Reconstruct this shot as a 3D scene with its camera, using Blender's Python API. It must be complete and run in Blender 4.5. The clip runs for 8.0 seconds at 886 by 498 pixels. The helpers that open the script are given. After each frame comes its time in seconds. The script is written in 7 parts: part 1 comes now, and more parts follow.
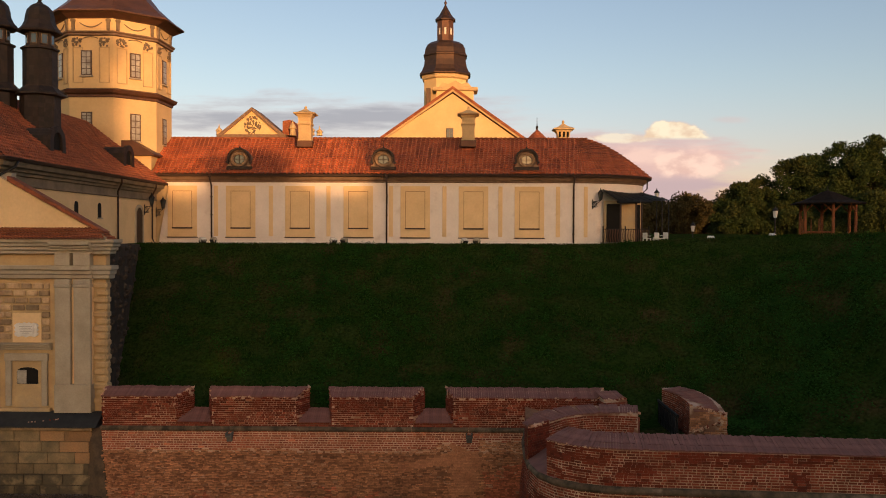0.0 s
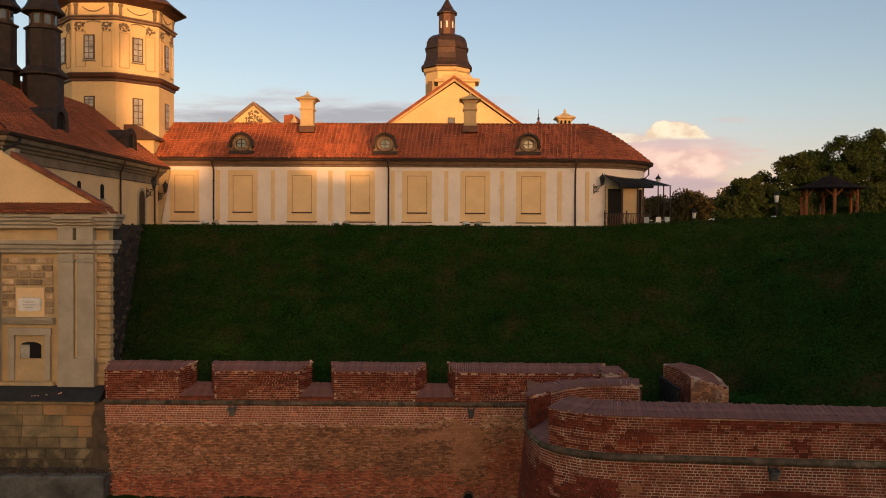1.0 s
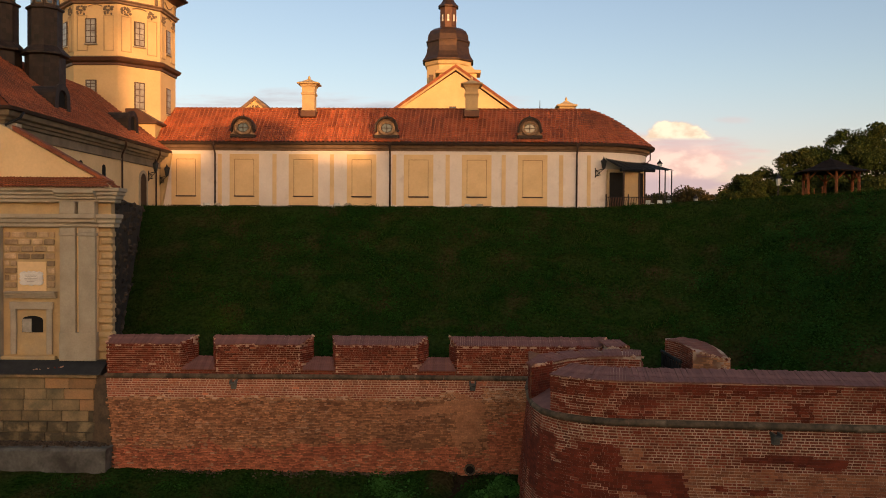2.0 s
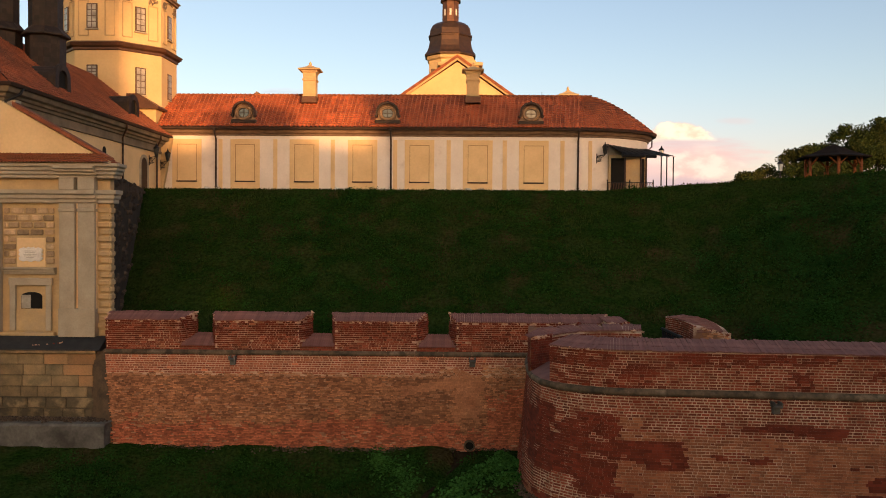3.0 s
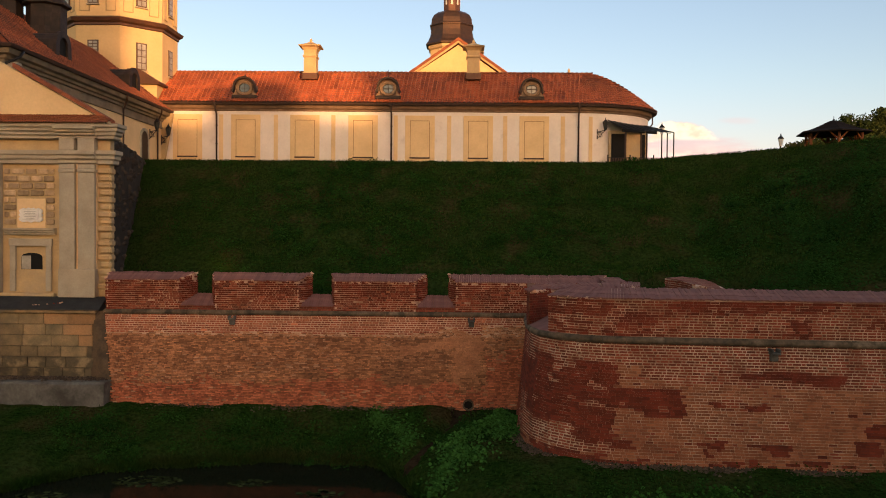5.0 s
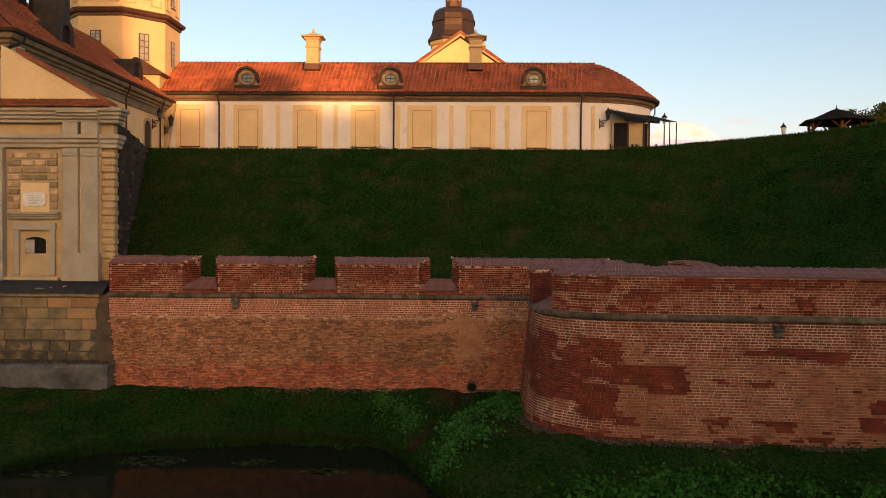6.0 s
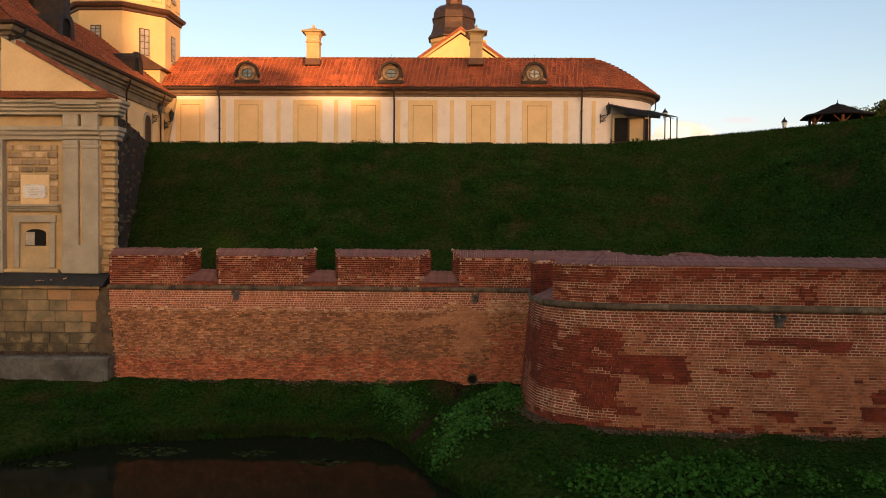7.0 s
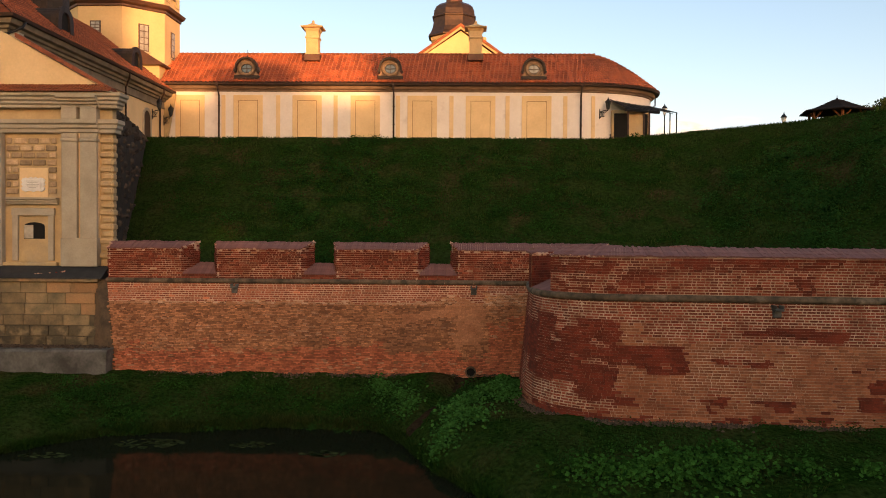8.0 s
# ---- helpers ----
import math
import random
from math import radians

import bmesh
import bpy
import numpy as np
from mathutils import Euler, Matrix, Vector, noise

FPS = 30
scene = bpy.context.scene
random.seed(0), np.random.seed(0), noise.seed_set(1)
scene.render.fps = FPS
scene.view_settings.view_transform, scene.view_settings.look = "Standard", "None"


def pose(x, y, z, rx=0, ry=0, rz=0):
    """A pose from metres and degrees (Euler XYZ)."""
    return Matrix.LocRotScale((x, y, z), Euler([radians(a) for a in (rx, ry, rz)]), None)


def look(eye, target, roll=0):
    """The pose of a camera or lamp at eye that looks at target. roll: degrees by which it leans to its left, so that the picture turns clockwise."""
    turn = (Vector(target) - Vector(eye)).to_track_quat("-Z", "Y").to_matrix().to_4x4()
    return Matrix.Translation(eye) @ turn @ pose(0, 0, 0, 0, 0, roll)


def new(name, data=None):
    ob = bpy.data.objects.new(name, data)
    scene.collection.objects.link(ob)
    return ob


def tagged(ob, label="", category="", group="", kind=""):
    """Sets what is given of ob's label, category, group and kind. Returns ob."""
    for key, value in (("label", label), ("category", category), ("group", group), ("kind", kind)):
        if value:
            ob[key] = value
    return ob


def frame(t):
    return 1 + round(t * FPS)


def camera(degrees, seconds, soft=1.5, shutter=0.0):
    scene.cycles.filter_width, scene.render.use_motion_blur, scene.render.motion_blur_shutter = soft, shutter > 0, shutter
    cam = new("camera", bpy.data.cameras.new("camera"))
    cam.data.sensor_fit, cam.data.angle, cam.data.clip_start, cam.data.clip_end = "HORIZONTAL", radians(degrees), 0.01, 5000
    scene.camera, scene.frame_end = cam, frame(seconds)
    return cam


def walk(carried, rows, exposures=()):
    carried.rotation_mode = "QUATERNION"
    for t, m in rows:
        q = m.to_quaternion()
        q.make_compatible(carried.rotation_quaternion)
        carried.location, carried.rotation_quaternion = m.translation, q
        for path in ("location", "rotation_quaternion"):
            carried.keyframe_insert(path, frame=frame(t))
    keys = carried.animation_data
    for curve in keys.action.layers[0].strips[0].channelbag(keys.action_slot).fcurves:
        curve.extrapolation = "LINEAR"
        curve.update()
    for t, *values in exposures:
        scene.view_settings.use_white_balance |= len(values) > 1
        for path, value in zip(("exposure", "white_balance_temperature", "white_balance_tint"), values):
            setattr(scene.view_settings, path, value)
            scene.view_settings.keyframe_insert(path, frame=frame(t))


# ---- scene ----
cam = camera(55.7, 8.0, soft=1.0)
PATH = [
    (0, (0.227, 0.057, 14.121), (0.206, 2.056, 14.082), 0.2),
    (0.5, (0.18, 0.018, 13.563), (0.159, 2.017, 13.523), 0.3),
    (1, (0.169, -0.058, 12.969), (0.146, 1.941, 12.929), 0.3),
    (1.5, (0.137, -0.106, 12.355), (0.113, 1.894, 12.315), 0.3),
    (3, (0.292, 0.011, 10.566), (0.26, 2.01, 10.528), 0.4),
    (3.5, (0.379, 0.025, 10.133), (0.346, 2.024, 10.094), 0.5),
    (4, (0.423, 0.02, 9.669), (0.388, 2.02, 9.63), 0.4),
    (4.5, (0.438, -0.021, 9.227), (0.403, 1.978, 9.187), 0.5),
    (6, (0.354, -0.076, 7.937), (0.314, 1.923, 7.898), 0.4),
    (6.5, (0.361, -0.05, 7.74), (0.318, 1.949, 7.7), 0.4),
    (7, (0.35, -0.039, 7.584), (0.309, 1.96, 7.544), 0.4),
    (7.5, (0.419, -0.021, 7.404), (0.375, 1.978, 7.364), 0.4),
    (8, (0.462, -0.04, 7.274), (0.419, 1.959, 7.233), 0.4),
]
walk(cam, [(t, look(eye, target, roll)) for t, eye, target, roll in PATH],
     exposures=[(0, 0.36), (0.5, 0.36), (1.5, 0.41), (3.0, 0.70), (4.5, 0.74), (6.0, 0.84), (6.5, 0.82), (7.5, 1.0), (8.0, 1.05)])

# ---- world, sun, exposure ----
SUN_AZ, SUN_EL = radians(22.0), radians(4.0)          # from behind the camera, a little to its right
to_sun = Vector((math.sin(SUN_AZ) * math.cos(SUN_EL), -math.cos(SUN_AZ) * math.cos(SUN_EL), math.sin(SUN_EL)))
sun = new("sun", bpy.data.lights.new("sun", "SUN"))
sun.data.energy, sun.data.angle, sun.data.color = 3.4, radians(0.55), (1.0, 0.50, 0.19)
sun.matrix_world = look(to_sun * 200, (0, 0, 0))


def build_world():
    world = bpy.data.worlds.new("dusk_sky")
    scene.world = world
    world.use_nodes = True
    nt = world.node_tree
    nt.nodes.clear()
    N, L = nt.nodes.new, nt.links.new

    def math_(op, a, b=None, clamp=False):
        n = N("ShaderNodeMath")
        n.operation, n.use_clamp = op, clamp
        for i, v in enumerate((a, b)):
            if v is None:
                continue
            if isinstance(v, (int, float)):
                n.inputs[i].default_value = v
            else:
                L(v, n.inputs[i])
        return n.outputs[0]

    def mix(f, a, b):
        n = N("ShaderNodeMix")
        n.data_type = "RGBA"
        for sock, v in ((n.inputs[0], f), (n.inputs[6], a), (n.inputs[7], b)):
            if isinstance(v, tuple):
                sock.default_value = (*v, 1)
            elif isinstance(v, (int, float)):
                sock.default_value = v
            else:
                L(v, sock)
        return n.outputs[2]

    def ramp(v, lo, hi):
        n = N("ShaderNodeMapRange")
        n.interpolation_type = "SMOOTHSTEP"
        L(v, n.inputs[0])
        n.inputs[1].default_value, n.inputs[2].default_value = lo, hi
        return n.outputs[0]

    sky = N("ShaderNodeTexSky")
    sky.sky_type, sky.sun_disc = "NISHITA", False
    sky.sun_elevation, sky.sun_rotation = SUN_EL + radians(3), math.pi - SUN_AZ
    sky.air_density, sky.dust_density, sky.ozone_density = 1.0, 0.9, 2.5
    co = N("ShaderNodeTexCoord").outputs["Generated"]
    sep = N("ShaderNodeSeparateXYZ")
    L(co, sep.inputs[0])
    ahead = math_("MAXIMUM", sep.outputs[1], 0.02)
    u, v = math_("DIVIDE", sep.outputs[0], ahead), math_("DIVIDE", sep.outputs[2], ahead)
    comb = N("ShaderNodeCombineXYZ")
    L(u, comb.inputs[0]), L(v, comb.inputs[1])

    def noise_(scale, stretch, detail=8, rough=0.55):
        m = N("ShaderNodeMapping")
        m.inputs["Scale"].default_value = (1, stretch, 1)
        L(comb.outputs[0], m.inputs[0])
        n = N("ShaderNodeTexNoise")
        n.inputs["Scale"].default_value, n.inputs["Detail"].default_value, n.inputs["Roughness"].default_value = scale, detail, rough
        L(m.outputs[0], n.inputs["Vector"])
        return n.outputs[0]

    def blob(cu, cv, ru, rv, nz, amount):
        a = math_("DIVIDE", math_("SUBTRACT", u, cu), ru)
        b = math_("DIVIDE", math_("SUBTRACT", v, cv), rv)
        r = math_("SQRT", math_("ADD", math_("MULTIPLY", a, a), math_("MULTIPLY", b, b)))
        return math_("ADD", math_("SUBTRACT", 1.0, r), math_("MULTIPLY", math_("SUBTRACT", nz, 0.5), amount))

    puff, wisp, lump = noise_(38, 1.5, 9, 0.55), noise_(7, 7, 7, 0.6), noise_(16, 2.2, 8, 0.55)
    head = ramp(blob(0.262, 0.106, 0.044, 0.030, puff, 0.55), 0.0, 0.14)
    head = math_("MULTIPLY", head, ramp(v, 0.110, 0.1145))
    head2 = ramp(blob(0.205, 0.113, 0.055, 0.007, puff, 1.2), 0.0, 0.5)
    mass = ramp(blob(0.205, 0.072, 0.185, 0.062, wisp, 1.3), 0.0, 0.45)
    lobe = ramp(blob(0.285, 0.082, 0.062, 0.018, puff, 1.0), 0.0, 0.4)
    band = ramp(blob(-0.17, 0.136, 0.30, 0.030, wisp, 2.4), -0.1, 0.9)
    streak = ramp(blob(0.33, 0.135, 0.03, 0.006, wisp, 1.0), 0.0, 0.8)
    # warm haze low in the sky, then the cloud bank
    # dusk: warm glow added left of the sun to light the walls, pale blue opposite
    toward = N("ShaderNodeVectorMath")
    toward.operation = "DOT_PRODUCT"
    L(co, toward.inputs[0])
    toward.inputs[1].default_value = (-0.45, -0.89, 0.0)
    tint = mix(ramp(toward.outputs[1], -0.95, 0.95), SKY_AWAY, SKY_GLOW)
    tint = mix(math_("MULTIPLY", ramp(v, 0.20, 0.0), ramp(sep.outputs[1], 0.0, 0.3)), tint, (1.95, 1.13, 1.14))
    m = N("ShaderNodeMix")
    m.data_type, m.blend_type = "RGBA", "MULTIPLY"
    m.inputs[0].default_value = 1.0
    L(sky.outputs[0], m.inputs[6]), L(tint, m.inputs[7])
    bg = N("ShaderNodeBackground")
    bg.inputs[1].default_value = SKY_STRENGTH
    L(m.outputs[2], bg.inputs[0])
    ck = N("ShaderNodeBackground")
    c = mix(ramp(lump, 0.42, 0.62), (1.04, 0.68, 0.61), (1.26, 0.84, 0.70))
    c = mix(math_("MULTIPLY", ramp(v, 0.098, 0.110), 0.75), c, (0.90, 0.68, 0.66))
    c = mix(ramp(v, 0.078, 0.058), c, (0.78, 0.57, 0.58))
    c = mix(math_("MULTIPLY", band, ramp(u, 0.12, 0.02)), c, (0.50, 0.47, 0.52))
    c = mix(math_("MULTIPLY", lobe, 0.85), c, mix(ramp(puff, 0.35, 0.6), (1.10, 0.70, 0.58), (1.42, 0.98, 0.78)))
    c = mix(math_("MAXIMUM", head, math_("MULTIPLY", head2, 0.8)), c, mix(ramp(puff, 0.35, 0.6), (1.12, 0.82, 0.58), (1.36, 1.16, 0.84)))
    L(c, ck.inputs[0])
    ck.inputs[1].default_value = 0.60
    cover = math_("MAXIMUM", head, math_("MULTIPLY", mass, 0.95))
    cover = math_("MAXIMUM", cover, math_("MULTIPLY", band, 0.8))
    cover = math_("MAXIMUM", cover, math_("MULTIPLY", head2, 0.8))
    cover = math_("MAXIMUM", cover, math_("MULTIPLY", lobe, 0.9))
    cover = math_("MAXIMUM", cover, math_("MULTIPLY", streak, 0.35))
    cover = math_("MULTIPLY", cover, ramp(sep.outputs[1], 0.1, 0.3), clamp=True)
    ms = N("ShaderNodeMixShader")
    L(cover, ms.inputs[0]), L(bg.outputs[0], ms.inputs[1]), L(ck.outputs[0], ms.inputs[2])
    out = N("ShaderNodeOutputWorld")
    L(ms.outputs[0], out.inputs[0])


SKY_STRENGTH = 0.13
SKY_AWAY, SKY_GLOW = (1.90, 1.36, 1.17), (3.35, 2.08, 1.28)
build_world()


# ---- materials ----
def mat(name, base, alt=None, rough=0.8, metal=0.0, scale=3.0, mix_at=(0.4, 0.65), grain=0.12, grain_scale=40.0,
        bump=0.25, bump_dist=0.01, per_object=0.0, per_island=0.0, stretch=(1, 1, 1), spec=0.3, third=None, third_scale=0.6, third_at=(0.5, 0.6), cells=None, cell_amount=0.2):
    """Two-scale procedural surface: base and alt by a broad noise, third by larger stains, fine grain in value and relief."""
    m = bpy.data.materials.new(name)
    m.use_nodes = True
    nt = m.node_tree
    N, L = nt.nodes.new, nt.links.new
    b = nt.nodes["Principled BSDF"]
    co = N("ShaderNodeTexCoord").outputs["Object"]
    mp = N("ShaderNodeMapping")
    mp.inputs["Scale"].default_value = stretch
    L(co, mp.inputs[0])

    def noise_(sc, detail=6, off=0.0):
        n = N("ShaderNodeTexNoise")
        n.noise_dimensions = "4D"
        n.inputs["W"].default_value = off
        n.inputs["Scale"].default_value, n.inputs["Detail"].default_value = sc, detail
        L(mp.outputs[0], n.inputs["Vector"])
        return n.outputs[0]

    def rng(v, lo, hi, a=0.0, c=1.0):
        n = N("ShaderNodeMapRange")
        L(v, n.inputs[0])
        for i, x in enumerate((lo, hi, a, c)):
            n.inputs[1 + i].default_value = x
        return n.outputs[0]

    def mix(f, a, c, kind="MIX"):
        n = N("ShaderNodeMix")
        n.data_type, n.blend_type = "RGBA", kind
        for sock, v in ((n.inputs[0], f), (n.inputs[6], a), (n.inputs[7], c)):
            if isinstance(v, tuple):
                sock.default_value = (*v, 1)
            elif isinstance(v, (int, float)):
                sock.default_value = v
            else:
                L(v, sock)
        return n.outputs[2]

    col = mix(rng(noise_(scale, 8), *mix_at), base, alt or tuple(c * 0.75 for c in base))
    if third:
        col = mix(rng(noise_(third_scale, 7, 3.1), *third_at), col, third)
    fine = noise_(grain_scale, 4, 1.7)
    value = rng(fine, 0.25, 0.75, 1 - grain, 1 + grain)
    for amount, node, sock in ((per_object, "ShaderNodeObjectInfo", "Random"), (per_island, "ShaderNodeNewGeometry", "Random Per Island")):
        if amount:
            r = rng(N(node).outputs[sock], 0, 1, 1 - amount, 1 + amount)
            k = N("ShaderNodeMath")
            k.operation = "MULTIPLY"
            L(value, k.inputs[0]), L(r, k.inputs[1])
            value = k.outputs[0]
    if cells:
        cm = N("ShaderNodeVectorMath")
        cm.operation = "DIVIDE"
        cm.inputs[1].default_value = cells
        L(co, cm.inputs[0])
        fl = N("ShaderNodeVectorMath")
        fl.operation = "FLOOR"
        L(cm.outputs[0], fl.inputs[0])
        wn = N("ShaderNodeTexWhiteNoise")
        L(fl.outputs[0], wn.inputs["Vector"])
        k = N("ShaderNodeMath")
        k.operation = "MULTIPLY"
        L(value, k.inputs[0]), L(rng(wn.outputs[0], 0, 1, 1 - cell_amount, 1 + cell_amount), k.inputs[1])
        value = k.outputs[0]
    g = N("ShaderNodeCombineColor")
    for i in range(3):
        L(value, g.inputs[i])
    col = mix(1.0, col, g.outputs[0], "MULTIPLY")
    L(col, b.inputs["Base Color"])
    b.inputs["Metallic"].default_value, b.inputs["Specular IOR Level"].default_value = metal, spec
    L(rng(fine, 0.2, 0.8, max(0.02, rough - 0.12), min(1, rough + 0.12)), b.inputs["Roughness"])
    if bump:
        bp = N("ShaderNodeBump")
        bp.inputs["Strength"].default_value, bp.inputs["Distance"].default_value = bump, bump_dist
        L(fine, bp.inputs["Height"]), L(bp.outputs[0], b.inputs["Normal"])
    return m


def glass_mat():
    m = bpy.data.materials.new("window_glass")
    m.use_nodes = True
    b = m.node_tree.nodes["Principled BSDF"]
    b.inputs["Base Color"].default_value = (0.03, 0.035, 0.04, 1)
    b.inputs["Roughness"].default_value, b.inputs["IOR"].default_value = 0.05, 1.75
    return m


def water_mat():
    m = bpy.data.materials.new("moat_water")
    m.use_nodes = True
    nt = m.node_tree
    b = nt.nodes["Principled BSDF"]
    b.inputs["Base Color"].default_value = (0.011, 0.0125, 0.007, 1)
    b.inputs["Roughness"].default_value, b.inputs["IOR"].default_value, b.inputs["Specular IOR Level"].default_value = 0.05, 1.14, 0.2
    n = nt.nodes.new("ShaderNodeTexNoise")
    n.inputs["Scale"].default_value, n.inputs["Detail"].default_value = 1.6, 5
    co = nt.nodes.new("ShaderNodeTexCoord")
    bp = nt.nodes.new("ShaderNodeBump")
    bp.inputs["Strength"].default_value, bp.inputs["Distance"].default_value = 0.12, 0.02
    nt.links.new(co.outputs["Object"], n.inputs["Vector"])
    nt.links.new(n.outputs[0], bp.inputs["Height"])
    nt.links.new(bp.outputs[0], b.inputs["Normal"])
    return m


PLASTER = mat("yellow_plaster", (0.72, 0.525, 0.295), (0.65, 0.465, 0.255), 0.9, scale=0.7, grain=0.06, grain_scale=9, bump=0.15)
GOLD = mat("ochre_plaster", (0.63, 0.45, 0.235), (0.56, 0.395, 0.20), 0.9, scale=0.5, grain=0.05, grain_scale=6, bump=0.1)
WHITE = mat("white_plaster", (0.75, 0.68, 0.63), (0.68, 0.61, 0.56), 0.9, scale=0.6, grain=0.05, grain_scale=8, bump=0.12, third=(0.54, 0.46, 0.42), third_scale=0.9, third_at=(0.6, 0.75))
TRIM = mat("grey_stone_trim", (0.395, 0.345, 0.268), (0.325, 0.28, 0.215), 0.85, scale=1.2, grain=0.10, grain_scale=14, bump=0.25)
STUCCO = mat("aged_cream_plaster", (0.50, 0.36, 0.19), (0.42, 0.30, 0.16), 0.9, scale=1.1, grain=0.09, grain_scale=12, bump=0.2, third=(0.40, 0.31, 0.20), third_scale=0.8, third_at=(0.55, 0.7))
BLOCK = mat("rustic_block_stone", (0.47, 0.345, 0.215), (0.31, 0.22, 0.135), 0.9, scale=2.5, grain=0.16, grain_scale=18, bump=0.5, per_object=0.45)
ASHLAR = mat("yellow_ashlar_stone", (0.265, 0.185, 0.10), (0.165, 0.125, 0.072), 0.9, scale=1.8, grain=0.2, grain_scale=16, bump=0.5, per_object=0.28, third=(0.10, 0.09, 0.056), third_scale=0.9, third_at=(0.50, 0.70))
ASHLAR_LOW = mat("blackened_ashlar_stone", (0.070, 0.056, 0.035), (0.195, 0.145, 0.082), 0.95, scale=1.5, mix_at=(0.47, 0.60), grain=0.2, grain_scale=14, bump=0.6, per_object=0.3)
ASHLAR_SUNLIT = mat("sunlit_orange_ashlar", (0.35, 0.19, 0.09), (0.27, 0.165, 0.085), 0.9, scale=1.2, grain=0.18, grain_scale=16, bump=0.5, per_object=0.2)
BATTER = mat("dark_batter_stone", (0.105, 0.070, 0.043), (0.06, 0.042, 0.028), 0.95, scale=1.6, grain=0.25, grain_scale=12, bump=0.6)
ASHLAR_BED = mat("ashlar_joint_mortar", (0.11, 0.085, 0.052), (0.05, 0.04, 0.027), 0.95, scale=2)
CONCRETE = mat("grey_concrete", (0.135, 0.128, 0.115), (0.085, 0.08, 0.073), 0.9, scale=1.1, grain=0.25, grain_scale=9, bump=0.4, third=(0.05, 0.045, 0.04), third_scale=0.7, third_at=(0.5, 0.62))
MORTAR = mat("lime_mortar", (0.53, 0.37, 0.28), (0.24, 0.12, 0.075), 0.95, scale=0.9, mix_at=(0.48, 0.60), grain=0.15, grain_scale=25, bump=0.4)
BRICK = mat("red_brick", (0.240, 0.054, 0.027), (0.154, 0.036, 0.019), 0.9, scale=0.9, grain=0.2, grain_scale=22, bump=0.4, per_island=0.38)
BRICK_DARK = mat("oxblood_brick", (0.168, 0.031, 0.015), (0.112, 0.022, 0.011), 0.9, scale=1.4, grain=0.2, grain_scale=20, bump=0.4, per_island=0.3)
BRICK_TAN = mat("tan_brick", (0.315, 0.118, 0.060), (0.235, 0.080, 0.041), 0.9, scale=1.0, grain=0.2, grain_scale=20, bump=0.4, per_island=0.26)
BRICK_ONE = mat("tan_brick_single", (0.315, 0.118, 0.060), (0.235, 0.080, 0.041), 0.9, scale=1.0, grain=0.2, grain_scale=20, bump=0.4, per_object=0.26)
BRICK_OLD = mat("old_brown_brick", (0.43, 0.195, 0.098), (0.285, 0.122, 0.062), 0.95, scale=1.3, grain=0.34, grain_scale=11, bump=0.8, per_island=0.45, third=(0.235, 0.108, 0.058), third_scale=0.35, third_at=(0.52, 0.66))
BRICK_WARM = mat("old_red_brick", (0.46, 0.150, 0.076), (0.33, 0.098, 0.052), 0.95, scale=1.6, grain=0.3, grain_scale=11, bump=0.8, per_island=0.42)
BRICK_ASH = mat("bleached_brick", (0.46, 0.25, 0.155), (0.36, 0.18, 0.105), 0.95, scale=1.6, grain=0.25, grain_scale=11, bump=0.6, per_island=0.3)
BRICK_PINK = mat("pale_pink_brick", (0.33, 0.095, 0.050), (0.235, 0.062, 0.034), 0.9, scale=1.2, grain=0.14, grain_scale=20, bump=0.4, per_island=0.3)
MORTAR_PALE = mat("fresh_lime_mortar", (0.62, 0.40, 0.28), (0.47, 0.27, 0.175), 0.95, scale=1.3, grain=0.12, grain_scale=25, bump=0.3)
BRICK_WASH = mat("washed_tan_brick", (0.47, 0.215, 0.112), (0.37, 0.155, 0.08), 0.95, scale=1.2, grain=0.25, grain_scale=14, bump=0.5, per_island=0.15)
MORTAR_JOINT = mat("weathered_lime_joint", (0.56, 0.38, 0.28), (0.29, 0.155, 0.10), 0.95, scale=1.5, mix_at=(0.44, 0.64), grain=0.2, grain_scale=25, bump=0.4)
MORTAR_OLD = mat("old_earthy_mortar", (0.25, 0.115, 0.06), (0.16, 0.072, 0.038), 0.95, scale=1.4, grain=0.25, grain_scale=14, bump=0.6)
COPING = mat("weathered_coping_tile", (0.225, 0.100, 0.084), (0.168, 0.072, 0.060), 0.8, scale=2, grain=0.16, grain_scale=14, bump=0.3, per_object=0.14, per_island=0.16)
CORDON = mat("mossy_cordon_stone", (0.135, 0.094, 0.062), (0.052, 0.041, 0.027), 0.95, scale=2.6, grain=0.3, grain_scale=12, bump=0.6, per_object=0.25, third=(0.22, 0.16, 0.11), third_scale=1.7, third_at=(0.55, 0.68))
TILE = mat("orange_clay_tile", (0.40, 0.105, 0.040), (0.26, 0.064, 0.027), 0.7, scale=0.9, grain=0.22, grain_scale=5, bump=0.2, third=(0.19, 0.054, 0.027), third_scale=0.3, third_at=(0.50, 0.72), cells=(0.33, 50.0, 0.95), cell_amount=0.26)
TILE_EDGE = mat("pale_tile_strip", (0.46, 0.17, 0.08), (0.33, 0.11, 0.05), 0.7, scale=0.8, grain=0.25, grain_scale=5, bump=0.2)
DORMER = mat("brown_dormer_sheet", (0.20, 0.125, 0.08), (0.13, 0.08, 0.052), 0.8, scale=2.5, grain=0.15, bump=0.2)
SHINGLE = mat("dark_wood_shingle", (0.020, 0.014, 0.011), (0.012, 0.009, 0.008), 0.95, scale=3, grain=0.3, bump=0.4, spec=0.05)
